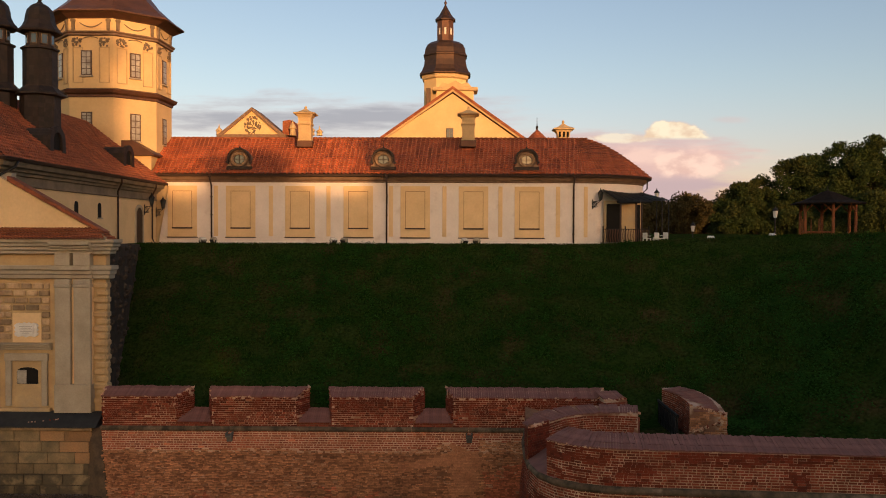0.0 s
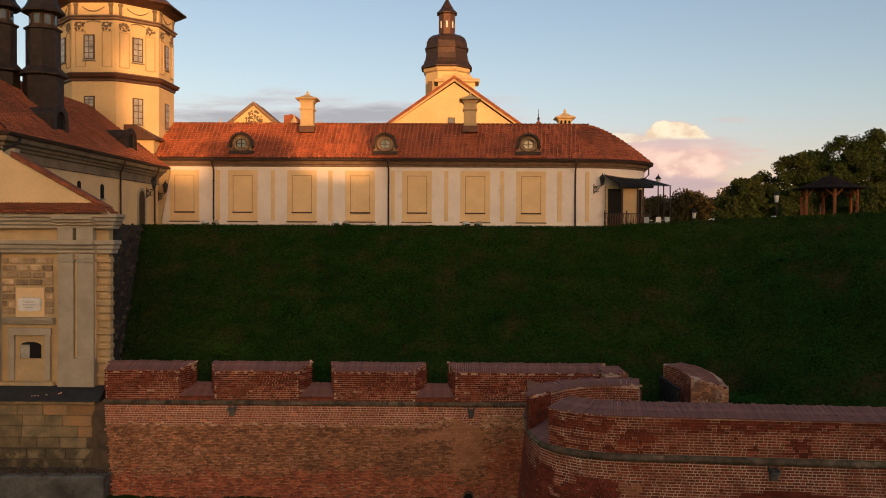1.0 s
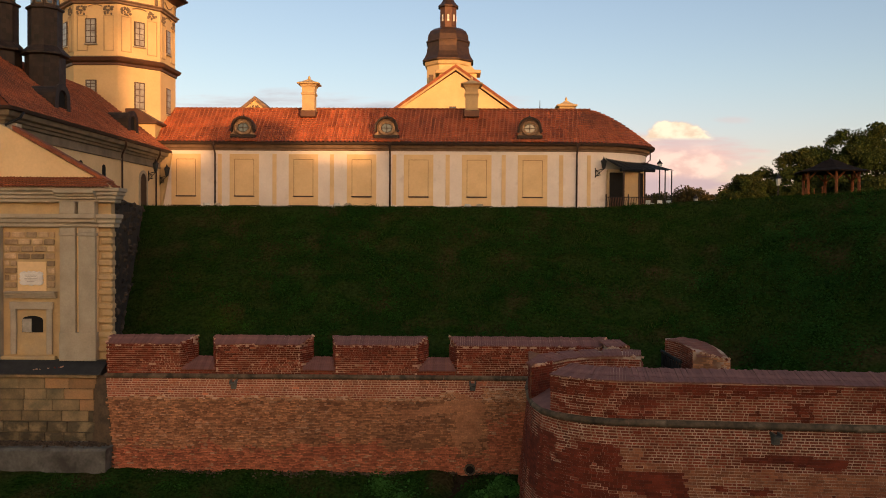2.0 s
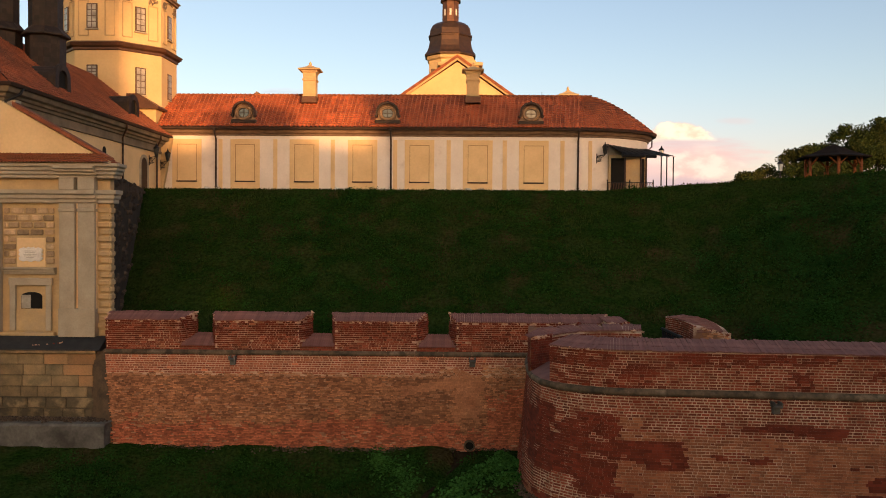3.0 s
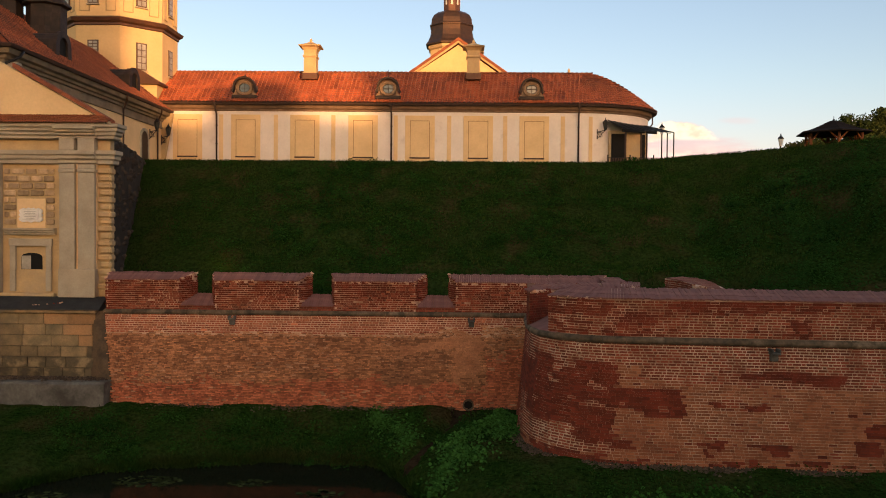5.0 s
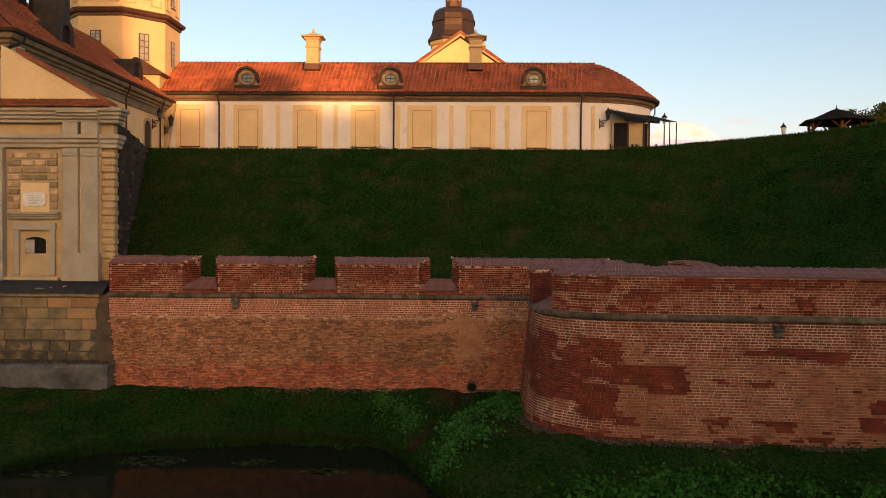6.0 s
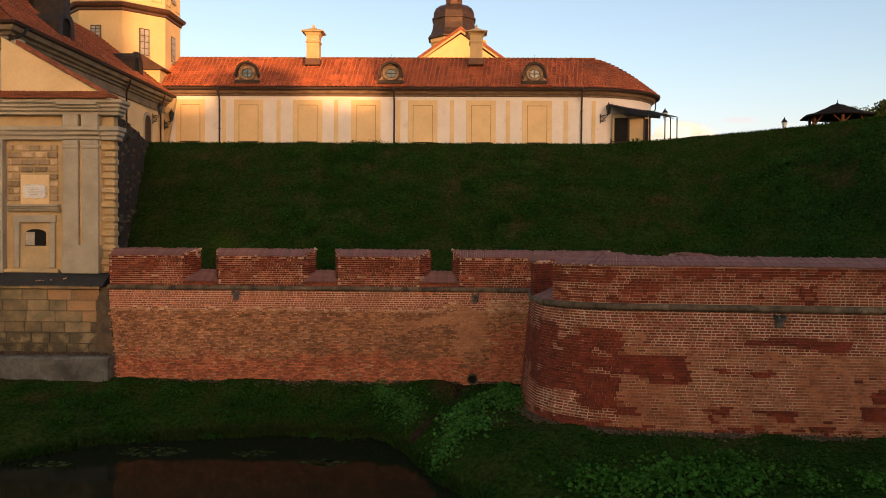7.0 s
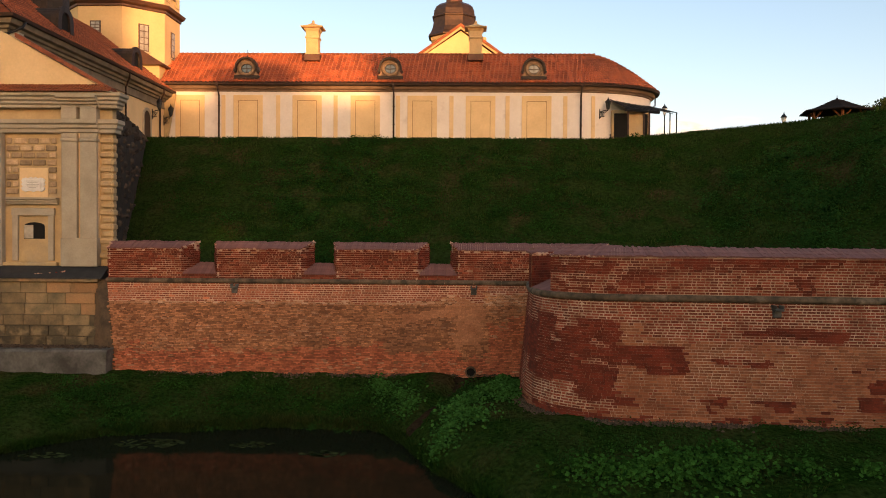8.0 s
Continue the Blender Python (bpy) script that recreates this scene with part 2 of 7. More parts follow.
CORNICE = mat("weathered_dark_cornice", (0.22, 0.175, 0.125), (0.15, 0.12, 0.085), 0.9, scale=1.2, grain=0.12, grain_scale=10, bump=0.2)
HOOD = mat("brown_painted_sheet", (0.042, 0.025, 0.018), (0.028, 0.018, 0.013), 0.6, 0.1, scale=2, grain=0.15, bump=0.15)
TILE_OLD = mat("brown_clay_tile", (0.25, 0.078, 0.032), (0.18, 0.052, 0.024), 0.75, scale=0.8, grain=0.2, grain_scale=6, bump=0.2, cells=(0.4, 0.2, 0.16), cell_amount=0.25)
# darker copy of the clay tile, with the side roof's shade in its colour
TILE_GATE = mat("shaded_brown_tile", (0.30, 0.088, 0.037), (0.18, 0.053, 0.026), 0.75, scale=1.1, grain=0.22, grain_scale=5, bump=0.2, third=(0.12, 0.044, 0.024), third_scale=0.5, third_at=(0.5, 0.7), cells=(50.0, 0.25, 0.5), cell_amount=0.3)
BROWN = mat("brown_cornice_paint", (0.20, 0.13, 0.09), (0.15, 0.095, 0.065), 0.85, scale=1.5, grain=0.08, bump=0.15)
ORNAMENT = mat("grey_stucco_ornament", (0.19, 0.14, 0.095), (0.14, 0.105, 0.075), 0.9, scale=3, grain=0.1, bump=0.2)
RINGSTONE = mat("tan_dormer_stucco", (0.31, 0.20, 0.118), (0.22, 0.14, 0.083), 0.9, scale=3, grain=0.12, bump=0.2)
TURRETSKIN = mat("black_brown_shingle", (0.020, 0.015, 0.013), (0.034, 0.023, 0.018), 0.65, 0.1, scale=2.5, grain=0.25, grain_scale=9, bump=0.4, cells=(0.3, 0.3, 0.28), cell_amount=0.35)
COPPER = mat("dark_copper_sheet", (0.055, 0.034, 0.026), (0.085, 0.048, 0.032), 0.45, 0.6, scale=1.5, grain=0.15, grain_scale=8, bump=0.15)
RUST = mat("brown_copper_sheet", (0.11, 0.052, 0.034), (0.075, 0.038, 0.027), 0.5, 0.35, scale=1.2, grain=0.15, grain_scale=6, bump=0.15)
METAL = mat("black_iron", (0.02, 0.02, 0.022), (0.03, 0.028, 0.028), 0.5, 0.6, bump=0.1)
PIPE = mat("brown_downpipe", (0.06, 0.035, 0.028), (0.045, 0.028, 0.022), 0.7, 0.0, bump=0.1)
LEADROOF = mat("dark_sheet_roof", (0.028, 0.03, 0.034), (0.04, 0.042, 0.045), 0.55, 0.3, bump=0.15)
WOOD = mat("orange_brown_timber", (0.20, 0.066, 0.022), (0.13, 0.042, 0.015), 0.7, scale=4, stretch=(1, 1, 0.15), bump=0.2)
DARKWOOD = mat("dark_wood", (0.035, 0.02, 0.012), (0.05, 0.028, 0.016), 0.6, scale=3, bump=0.2)
PANEL_LINE = mat("panel_groove_shade", (0.30, 0.17, 0.07), (0.25, 0.14, 0.06), 0.9)
FRAMEWOOD = mat("window_frame_paint", (0.10, 0.06, 0.04), (0.07, 0.045, 0.03), 0.6, scale=4)
PALE = mat("pale_painted_metal", (0.62, 0.62, 0.6), (0.5, 0.5, 0.48), 0.5, scale=4)
PLAQUE = mat("white_marble_plaque", (0.72, 0.70, 0.68), (0.6, 0.58, 0.56), 0.6, scale=3)
GREYINK = mat("plaque_lettering", (0.40, 0.39, 0.38), (0.36, 0.35, 0.34), 0.7)
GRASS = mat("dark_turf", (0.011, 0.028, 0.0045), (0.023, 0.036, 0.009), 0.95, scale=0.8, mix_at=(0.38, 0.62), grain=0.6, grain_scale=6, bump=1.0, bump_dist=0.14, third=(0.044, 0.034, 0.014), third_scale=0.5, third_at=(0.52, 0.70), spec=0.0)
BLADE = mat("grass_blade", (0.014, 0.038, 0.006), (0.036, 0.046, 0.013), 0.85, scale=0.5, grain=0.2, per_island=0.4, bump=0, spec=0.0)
WEED = mat("broad_leaf", (0.024, 0.070, 0.009), (0.014, 0.044, 0.006), 0.85, scale=1.5, per_island=0.5, bump=0, spec=0.0)
WEED_PALE = mat("pale_butterbur_leaf", (0.040, 0.106, 0.020), (0.026, 0.072, 0.013), 0.85, scale=1.5, per_island=0.45, bump=0, spec=0.0)
PAD = mat("lily_pad_leaf", (0.060, 0.074, 0.026), (0.036, 0.044, 0.016), 0.85, scale=2, per_island=0.4, bump=0, spec=0.0)
LEAF = mat("tree_leaf", (0.025, 0.040, 0.012), (0.037, 0.043, 0.014), 0.8, scale=0.15, per_island=0.28, bump=0, spec=0.05)
LEAF_FAR = mat("far_wood_leaf", (0.058, 0.047, 0.020), (0.034, 0.036, 0.016), 0.8, scale=0.03, per_island=0.3, bump=0, spec=0.05)
BARK = mat("bark", (0.05, 0.035, 0.025), (0.03, 0.022, 0.016), 0.9, scale=3, bump=0.5)
GRAVEL = mat("brown_gravel", (0.085, 0.056, 0.036), (0.045, 0.030, 0.020), 0.95, scale=5, per_island=0.5, bump=0)
VOID = mat("unlit_interior", (0.008, 0.007, 0.006), (0.005, 0.005, 0.005), 0.9, bump=0)
WEED_DOCK = mat("burdock_leaf", (0.032, 0.088, 0.014), (0.019, 0.056, 0.009), 0.85, scale=1.2, per_island=0.5, bump=0, spec=0.0)
WEED_DARK = mat("small_dark_leaf", (0.020, 0.056, 0.010), (0.013, 0.036, 0.007), 0.85, scale=0.6, per_island=0.35, bump=0, spec=0.0)
WEED_FLANK = mat("flank_leaf", (0.022, 0.062, 0.013), (0.017, 0.047, 0.010), 0.85, scale=0.7, per_island=0.25, bump=0, spec=0.0)
PALE_GLOSS = mat("pale_glossy_panel", (0.40, 0.37, 0.32), (0.22, 0.20, 0.18), 0.15, scale=1.6, grain=0.15, grain_scale=6, bump=0, spec=0.6)
SOIL = mat("dark_soil", (0.034, 0.022, 0.013), (0.018, 0.013, 0.008), 0.95, scale=3, grain=0.3, grain_scale=12, bump=0.6, spec=0.0)
RUBBLE = mat("dark_rubble_stone", (0.055, 0.037, 0.024), (0.026, 0.018, 0.012), 0.95, scale=2, grain=0.25, grain_scale=10, bump=0.6, per_object=0.4, per_island=0.4)
GLASS, WATER = glass_mat(), water_mat()


# ---- builders ----
def thing(name, at, label, category, group="", kind=""):
    ob = new(name)
    ob.empty_display_size = 0.3
    ob.location = at
    return tagged(ob, label, category, group, kind)


def link(name, mesh, material, parent=None, label=""):
    """A mesh in world metres, linked under a thing or a part."""
    ob = new(name, mesh)
    if material is not None and not mesh.materials:
        mesh.materials.append(material)
    if parent is not None:
        ob.parent = parent
        base = parent if parent.parent is None else parent.parent
        root = Matrix.Translation(base.location)
        ob.matrix_parent_inverse = root.inverted() if parent is base else Matrix()
    if label:
        ob["label"] = label
    return ob


def part(name, bm, material, parent=None, label="", smooth=False):
    mesh = bpy.data.meshes.new(name)
    bmesh.ops.recalc_face_normals(bm, faces=bm.faces)
    if smooth:
        for f in bm.faces:
            f.smooth = True
    bm.to_mesh(mesh)
    bm.free()
    return link(name, mesh, material, parent, label)


def mesh_from(name, verts, faces, material, parent=None, label="", smooth=False):
    mesh = bpy.data.meshes.new(name)
    mesh.from_pydata(verts, [], faces)
    if smooth:
        mesh.polygons.foreach_set("use_smooth", [True] * len(mesh.polygons))
    mesh.update()
    return link(name, mesh, material, parent, label)


def box(bm, x0, y0, z0, x1, y1, z1, bevel=0.0):
    m = Matrix.LocRotScale(((x0 + x1) / 2, (y0 + y1) / 2, (z0 + z1) / 2), None, (abs(x1 - x0), abs(y1 - y0), abs(z1 - z0)))
    r = bmesh.ops.create_cube(bm, size=1, matrix=m)
    if bevel:
        es = list({e for v in r["verts"] for e in v.link_edges})
        bmesh.ops.bevel(bm, geom=es, offset=bevel, segments=1, affect="EDGES", clamp_overlap=True)
    return bm


def BOX(*a, **k):
    return box(bmesh.new(), *a, **k)


def prism(bm, poly, axis, a, b):
    """A polygon (two coordinates in the plane across the axis) drawn out along x, y or z."""
    def at(p, t):
        return {"x": (t, p[0], p[1]), "y": (p[0], t, p[1]), "z": (p[0], p[1], t)}[axis]
    lo, hi = [bm.verts.new(at(p, a)) for p in poly], [bm.verts.new(at(p, b)) for p in poly]
    bm.faces.new(lo), bm.faces.new(hi[::-1])
    for i in range(len(poly)):
        j = (i + 1) % len(poly)
        bm.faces.new((lo[i], hi[i], hi[j], lo[j]))
    return bm


def hull(front, back):
    """A solid between two outlines with the same number of corners."""
    bm = bmesh.new()
    f, b = [bm.verts.new(p) for p in front], [bm.verts.new(p) for p in back]
    bm.faces.new(f), bm.faces.new(b[::-1])
    for i in range(len(f)):
        j = (i + 1) % len(f)
        bm.faces.new((f[i], b[i], b[j], f[j]))
    return bm


def lathe(bm, cx, cy, profile, n=16, turn=0.0, arc=math.tau, ring=False):
    """A profile of (radius, z) turned round an upright axis."""
    rings = []
    for r, z in profile:
        rings.append([bm.verts.new((cx + r * math.cos(turn + arc * i / n), cy + r * math.sin(turn + arc * i / n), z)) for i in range(n)])
    for a, b in zip(rings, rings[1:]):
        for i in range(n):
            j = (i + 1) % n
            bm.faces.new((a[i], a[j], b[j], b[i]))
    if ring:
        for i in range(n):
            j = (i + 1) % n
            bm.faces.new((rings[-1][i], rings[-1][j], rings[0][j], rings[0][i]))
    else:
        bm.faces.new(rings[0][::-1]), bm.faces.new(rings[-1])
    return bm


def tube(bm, pts, r, n=8):
    pts = [Vector(p) for p in pts]
    rings = []
    for i, p in enumerate(pts):
        d = (pts[min(i + 1, len(pts) - 1)] - pts[max(i - 1, 0)]).normalized()
        side = d.cross(Vector((0, 0, 1)) if abs(d.z) < 0.9 else Vector((0, 1, 0))).normalized()
        up = side.cross(d)
        rr = r[i] if isinstance(r, (list, tuple)) else r
        rings.append([bm.verts.new(p + rr * (math.cos(math.tau * k / n) * side + math.sin(math.tau * k / n) * up)) for k in range(n)])
    for a, b in zip(rings, rings[1:]):
        for i in range(n):
            j = (i + 1) % n
            bm.faces.new((a[i], a[j], b[j], b[i]))
    bm.faces.new(rings[0][::-1]), bm.faces.new(rings[-1])
    return bm


def normals2(path):
    """Right-hand normals of a plan line, mitred."""
    out = []
    for i, p in enumerate(path):
        dirs = []
        if i:
            dirs.append((Vector(p) - Vector(path[i - 1])).normalized())
        if i < len(path) - 1:
            dirs.append((Vector(path[i + 1]) - Vector(p)).normalized())
        d = sum(dirs, Vector((0, 0))).normalized()
        n = Vector((d.y, -d.x))
        k = n.dot(Vector((dirs[0].y, -dirs[0].x)))
        out.append(n / max(k, 0.5))
    return out


def sweep(bm, path, profile, side=1.0):
    """A closed profile of (outwards, z) carried along a plan line; outwards is to the right of the way."""
    rings = []
    for p, n in zip(path, normals2(path)):
        rings.append([bm.verts.new((p[0] + n.x * o * (side if o > 0 else 1.0), p[1] + n.y * o, z)) for o, z in profile])
    k = len(profile)
    for a, b in zip(rings, rings[1:]):
        for i in range(k):
            j = (i + 1) % k
            bm.faces.new((a[i], a[j], b[j], b[i]))
    bm.faces.new(rings[0]), bm.faces.new(rings[-1][::-1])
    return bm


def tiled(name, top, foot, material, parent, tile=0.22, course=0.34, wave=0.035, label="", bulge=None, step=0.05, edge=None):
    """A pantiled slope between a foot line and a top line (equal numbers of points, evenly spaced): rolls across, steps down."""
    foot, top = np.array(foot, float), np.array(top, float)
    length = np.r_[0, np.cumsum(np.linalg.norm(np.diff(foot, axis=0), axis=1))]
    count = int(length[-1] / tile)
    prof = np.array((0.0, 0.10, 0.34, 0.60, 0.80, 0.97))
    frac = np.r_[np.tile(prof, count), 0.0]
    s = (np.r_[np.repeat(np.arange(count), len(prof)), count] + frac) * length[-1] / count
    nu = len(s)
    A = np.stack([np.interp(s, length, foot[:, i]) for i in range(3)], 1)
    B = np.stack([np.interp(s, length, top[:, i]) for i in range(3)], 1)
    rise = np.linalg.norm(B - A, axis=1).max()
    rows = max(2, int(rise / course))
    rng = np.random.RandomState(3)
    tx, ty = np.gradient(A, axis=0), B - A
    nrm = np.cross(tx, ty)
    nrm /= np.linalg.norm(nrm, axis=1)[:, None] + 1e-9
    nrm *= np.sign(nrm[:, 2:3])
    swell = np.interp(s, length, bulge) if bulge is not None else np.zeros(nu)
    roll = wave * np.interp(frac, (0, 0.10, 0.34, 0.60, 0.80, 0.97, 1), (0.0, 0.0, 0.12, 1.0, 1.0, 0.05, 0.0))
    col = np.minimum((s / tile).astype(int), count)
    verts = []
    for r in range(rows):
        jit = rng.uniform(-0.008, 0.012, col.max() + 2)[col]
        for f, lift in ((r / rows, step), ((r + 1) / rows, 0.0)):
            verts.append(A + (B - A) * f + nrm * (roll * (0.7 if lift == 0 else 1) + lift + jit + swell * 4 * f * (1 - f) * (0.7 + 0.6 * f))[:, None])
    verts = np.concatenate(verts)
    faces = []
    for k in range(2 * rows - 1):
        a = k * nu
        for i in range(nu - 1):
            faces.append((a + i, a + i + 1, a + nu + i + 1, a + nu + i))
    ob = mesh_from(name, verts.tolist(), faces, material, parent, label)
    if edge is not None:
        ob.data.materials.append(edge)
        # paler material on the crest strip of every roll
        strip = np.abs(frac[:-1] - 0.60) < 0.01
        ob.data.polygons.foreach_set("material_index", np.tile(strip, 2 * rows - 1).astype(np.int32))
    return ob


# ---- ground: one sheet from the moat's bed up the rampart to the horizon ----
WATER_Z, WALK_Z = -1.05, 5.0
CREST_X = (-90, 10, 14.6, 20.5, 24.0, 30.0, 38.0, 60.0)
CREST_Y = (55, 54.6, 54.0, 50.6, 46.6, 39.5, 30.0, 5.0)
CREST_Z = (13.28, 13.35, 13.70, 14.0, 14.18, 14.35, 14.4, 14.0)
SHORE_X = (-90, -30, -16.5, -14.5, -11.5, -7, -2.6, -1.5, 0.2, 2, 6, 12, 25, 60, 90)
SHORE_Y = (20, 26, 30.3, 33.0, 34.1, 35.2, 34.7, 31.7, 27.6, 24.6, 21.6, 20, 18.5, 15, 10)


_sx = np.linspace(-90, 90, 3601)
_sy = np.convolve(np.pad(np.interp(_sx, SHORE_X, SHORE_Y), 20, mode="edge"), np.hanning(41) / np.hanning(41).sum(), "valid")
_sy = _sy + 0.10 * np.sin(_sx * 3.1) + 0.07 * np.sin(_sx * 7.3 + 1)
SHORE_X, SHORE_Y = _sx, _sy


def front_y(x):
    """The bastion's face at its cordon."""
    return 29.72 - 0.08 * (x - 6.0)


FOOT = [(3.3, 38.6), (2.9, 34.4), (2.95, 31.8), (3.65, 30.2), (5.2, 29.15), (8, 28.72), (14, 28.2), (40, 26.1)]      # foot of the bastion


def ground_z(X, Y):
    X, Y = np.asarray(X, float), np.asarray(Y, float)
    yc, zc = np.interp(X, CREST_X, CREST_Y), np.interp(X, CREST_X, CREST_Z)
    slope = (np.interp(X + 0.5, CREST_X, CREST_Y) - np.interp(X - 0.5, CREST_X, CREST_Y))
    d = (yc - Y) / np.sqrt(1 + slope ** 2)
    up = zc - 0.66 * np.maximum(d - 0.5, 0) - 0.10 * np.clip(d + 0.5, 0, 1) ** 2
    back = np.clip(-d / 5.0, 0, 1)
    terrace = np.interp(X, (-60, 10, 18, 26, 40), (13.15, 13.15, 13.3, 13.75, 13.9))
    up = np.where(d < 0, zc + (terrace - zc) * back * back * (3 - 2 * back), up)
    up = np.maximum(up, WALK_Z)
    ys = np.interp(X, SHORE_X, SHORE_Y)
    wall = np.maximum(37.9 - Y, 0.0)
    for a, b in zip(FOOT, FOOT[1:]):
        a, b = np.array(a), np.array(b)
        k = np.clip(((X - a[0]) * (b - a)[0] + (Y - a[1]) * (b - a)[1]) / ((b - a) @ (b - a)), 0, 1)
        wall = np.minimum(wall, np.hypot(X - a[0] - k * (b - a)[0], Y - a[1] - k * (b - a)[1]))
    f = np.clip((Y - ys) / (np.maximum(Y - ys, 0.01) + wall), 0, 1)
    low = np.where(Y > ys, WATER_Z + 1.85 * np.minimum(f, 1) ** 0.8, WATER_Z - np.minimum(0.45 * (ys - Y), 1.6))
    ditch = np.abs((X - 0.95) - (Y - 38.3) * 0.42)
    low = low - 0.35 * np.clip(1 - ditch / 0.55, 0, 1) * (Y > 32.5) * (Y < 38.1)
    low = np.where(Y < -30, WATER_Z - 1.6 + np.clip((-30 - Y) / 25, 0, 1) * 5.0, low)
    # ground raised under the added, unseen shade trees
    outer = np.clip((X - 19) / 7, 0, 1) * np.clip((3 - Y) / 8, 0, 1)
    low = low + outer * np.maximum(2.6 - low, 0)
    inside = (Y > 39.9) | ((X > 4.3) & (Y > front_y(X) + 0.75) & ((X - 4.3) + (Y - front_y(X) - 0.75) > 0.8))
    inside &= X > -17.5 - 0.265 * (Y - 41)
    return np.where(inside, up, np.where(Y > 41, 13.0, low))


def build_ground():
    def steps(bounds):
        out = [bounds[0][0]]
        for a, b, h in bounds:
            out += list(np.linspace(a, b, max(1, round((b - a) / h)) + 1)[1:])
        return np.array(out)
    xs = steps([(-2500, -300, 400), (-300, -60, 40), (-60, -24, 3), (-24, 30, 0.3), (30, 60, 2), (60, 300, 30), (300, 2500, 400)])
    ys = steps([(-2500, -300, 400), (-300, -60, 40), (-60, 15, 5), (15, 60, 0.3), (60, 80, 2), (80, 300, 30), (300, 3000, 450)])
    X, Y = np.meshgrid(xs, ys)
    Z = ground_z(X, Y)
    near = (X > -24) & (X < 30) & (Y > 20) & (Y < 60)
    bumps = np.array([noise.fractal((x * 0.45, y * 0.45, 1.7), 0.9, 2.1, 4) if n else 0.0 for x, y, n in zip(X.flat, Y.flat, near.flat)]).reshape(X.shape)
    lumps = np.array([noise.fractal((x * 1.1, y * 1.1, 5.2), 1.0, 2.0, 3) if n else 0.0 for x, y, n in zip(X.flat, Y.flat, near.flat)]).reshape(X.shape)
    Z = Z + (0.13 * bumps + 0.07 * lumps) * (np.abs(Z - WATER_Z) > 0.05)
    ny, nx = X.shape
    idx = np.arange(nx * ny).reshape(ny, nx)
    faces = np.stack([idx[:-1, :-1], idx[:-1, 1:], idx[1:, 1:], idx[1:, :-1]], -1).reshape(-1, 4)
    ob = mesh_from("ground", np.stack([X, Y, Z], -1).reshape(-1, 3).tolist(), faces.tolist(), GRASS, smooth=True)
    tagged(ob, "dark green mown turf on the steep rampart and moat bank", "ground", kind="structure")


build_ground()
bm = bmesh.new()
vs = [bm.verts.new(p) for p in ((-120, -70, WATER_Z), (120, -70, WATER_Z), (120, 40, WATER_Z), (-120, 40, WATER_Z))]
bm.faces.new(vs)
tagged(part("water", bm, WATER), "still dark moat water that mirrors the brick walls", "water", kind="structure")


# ---- brickwork ----
def bricks(name, path, z0, z1, lean, material, parent, seed, cut=None, depth=0.03, course=0.098, rough=0.008, loose=None, joint=0.011, side=1.0, unit=1.0):
    """Courses of stretchers and headers along a plan line. lean(z): how far the face stands out at that height.
    cut(s, z): True where no brick goes. Returns the far rest as one mesh; loose collects bricks to build singly."""
    rng = np.random.RandomState(seed)
    P = [Vector(p) for p in path]
    seg = [(b - a).length for a, b in zip(P, P[1:])]
    cum = np.r_[0, np.cumsum(seg)]
    N = normals2(path)

    def at(s, out):
        i = min(int(np.searchsorted(cum, s, side="right")) - 1, len(seg) - 1)
        i = max(i, 0)
        f = (s - cum[i]) / seg[i]
        n = N[i].lerp(N[i + 1], f)
        p = P[i].lerp(P[i + 1], f)
        return p.x + n.x * out * side, p.y + n.y * out
    verts, faces = [], []
    row, z = 0, z0
    while z + course < z1:
        s = -rng.uniform(0, 0.25)
        k = row % 2
        while s < cum[-1]:
            w = (0.30 if k else 0.15) * unit * rng.uniform(0.94, 1.06)
            k = 1 - k
            a, b = max(s, 0) + joint, min(s + w, cum[-1]) - joint
            s += w
            zm = z + course / 2
            o = lean(zm) + rng.uniform(-rough, rough)
            if b - a < 0.04 or (cut and cut((a + b) / 2, zm)):
                continue
            lo, hi = z + joint, z + course - joint
            if loose is not None and loose[0]((a + b) / 2, zm) and len(loose[1]) < 300:
                loose[1].append((at((a + b) / 2, o), at(b, o), at(a, o), zm, b - a))
                continue
            i = len(verts)
            for (x, y), (xi, yi) in ((at(a, o + 0.0), at(a, o - depth)), (at(b, o), at(b, o - depth))):
                verts += [(x, y, lo), (x, y, hi), (xi, yi, lo), (xi, yi, hi)]
            faces += [(i, i + 4, i + 5, i + 1), (i + 1, i + 5, i + 7, i + 3), (i, i + 2, i + 6, i + 4), (i, i + 1, i + 3, i + 2), (i + 4, i + 6, i + 7, i + 5)]
        z += course
        row += 1
    ob = mesh_from(name, verts, faces, material, parent)
    return tagged(ob, kind="stuff")


def single_bricks(found, material, parent):
    """Bricks as objects of their own on two shared meshes."""
    meshes = {}
    for kind, w in (("stretcher", 0.28), ("header", 0.13)):
        bm = BOX(-w / 2, 0, -0.038, w / 2, 0.05, 0.038, bevel=0.005)
        me = bpy.data.meshes.new("brick_" + kind)
        bm.to_mesh(me)
        bm.free()
        me.materials.append(material)
        meshes[kind] = me
    for mid, right, left, z, w in found:
        ob = link("brick", meshes["stretcher" if w > 0.2 else "header"], None, parent)
        ob.location = (mid[0], mid[1], z)
        ob.rotation_euler = (0, 0, math.atan2(right[1] - left[1], right[0] - left[0]))


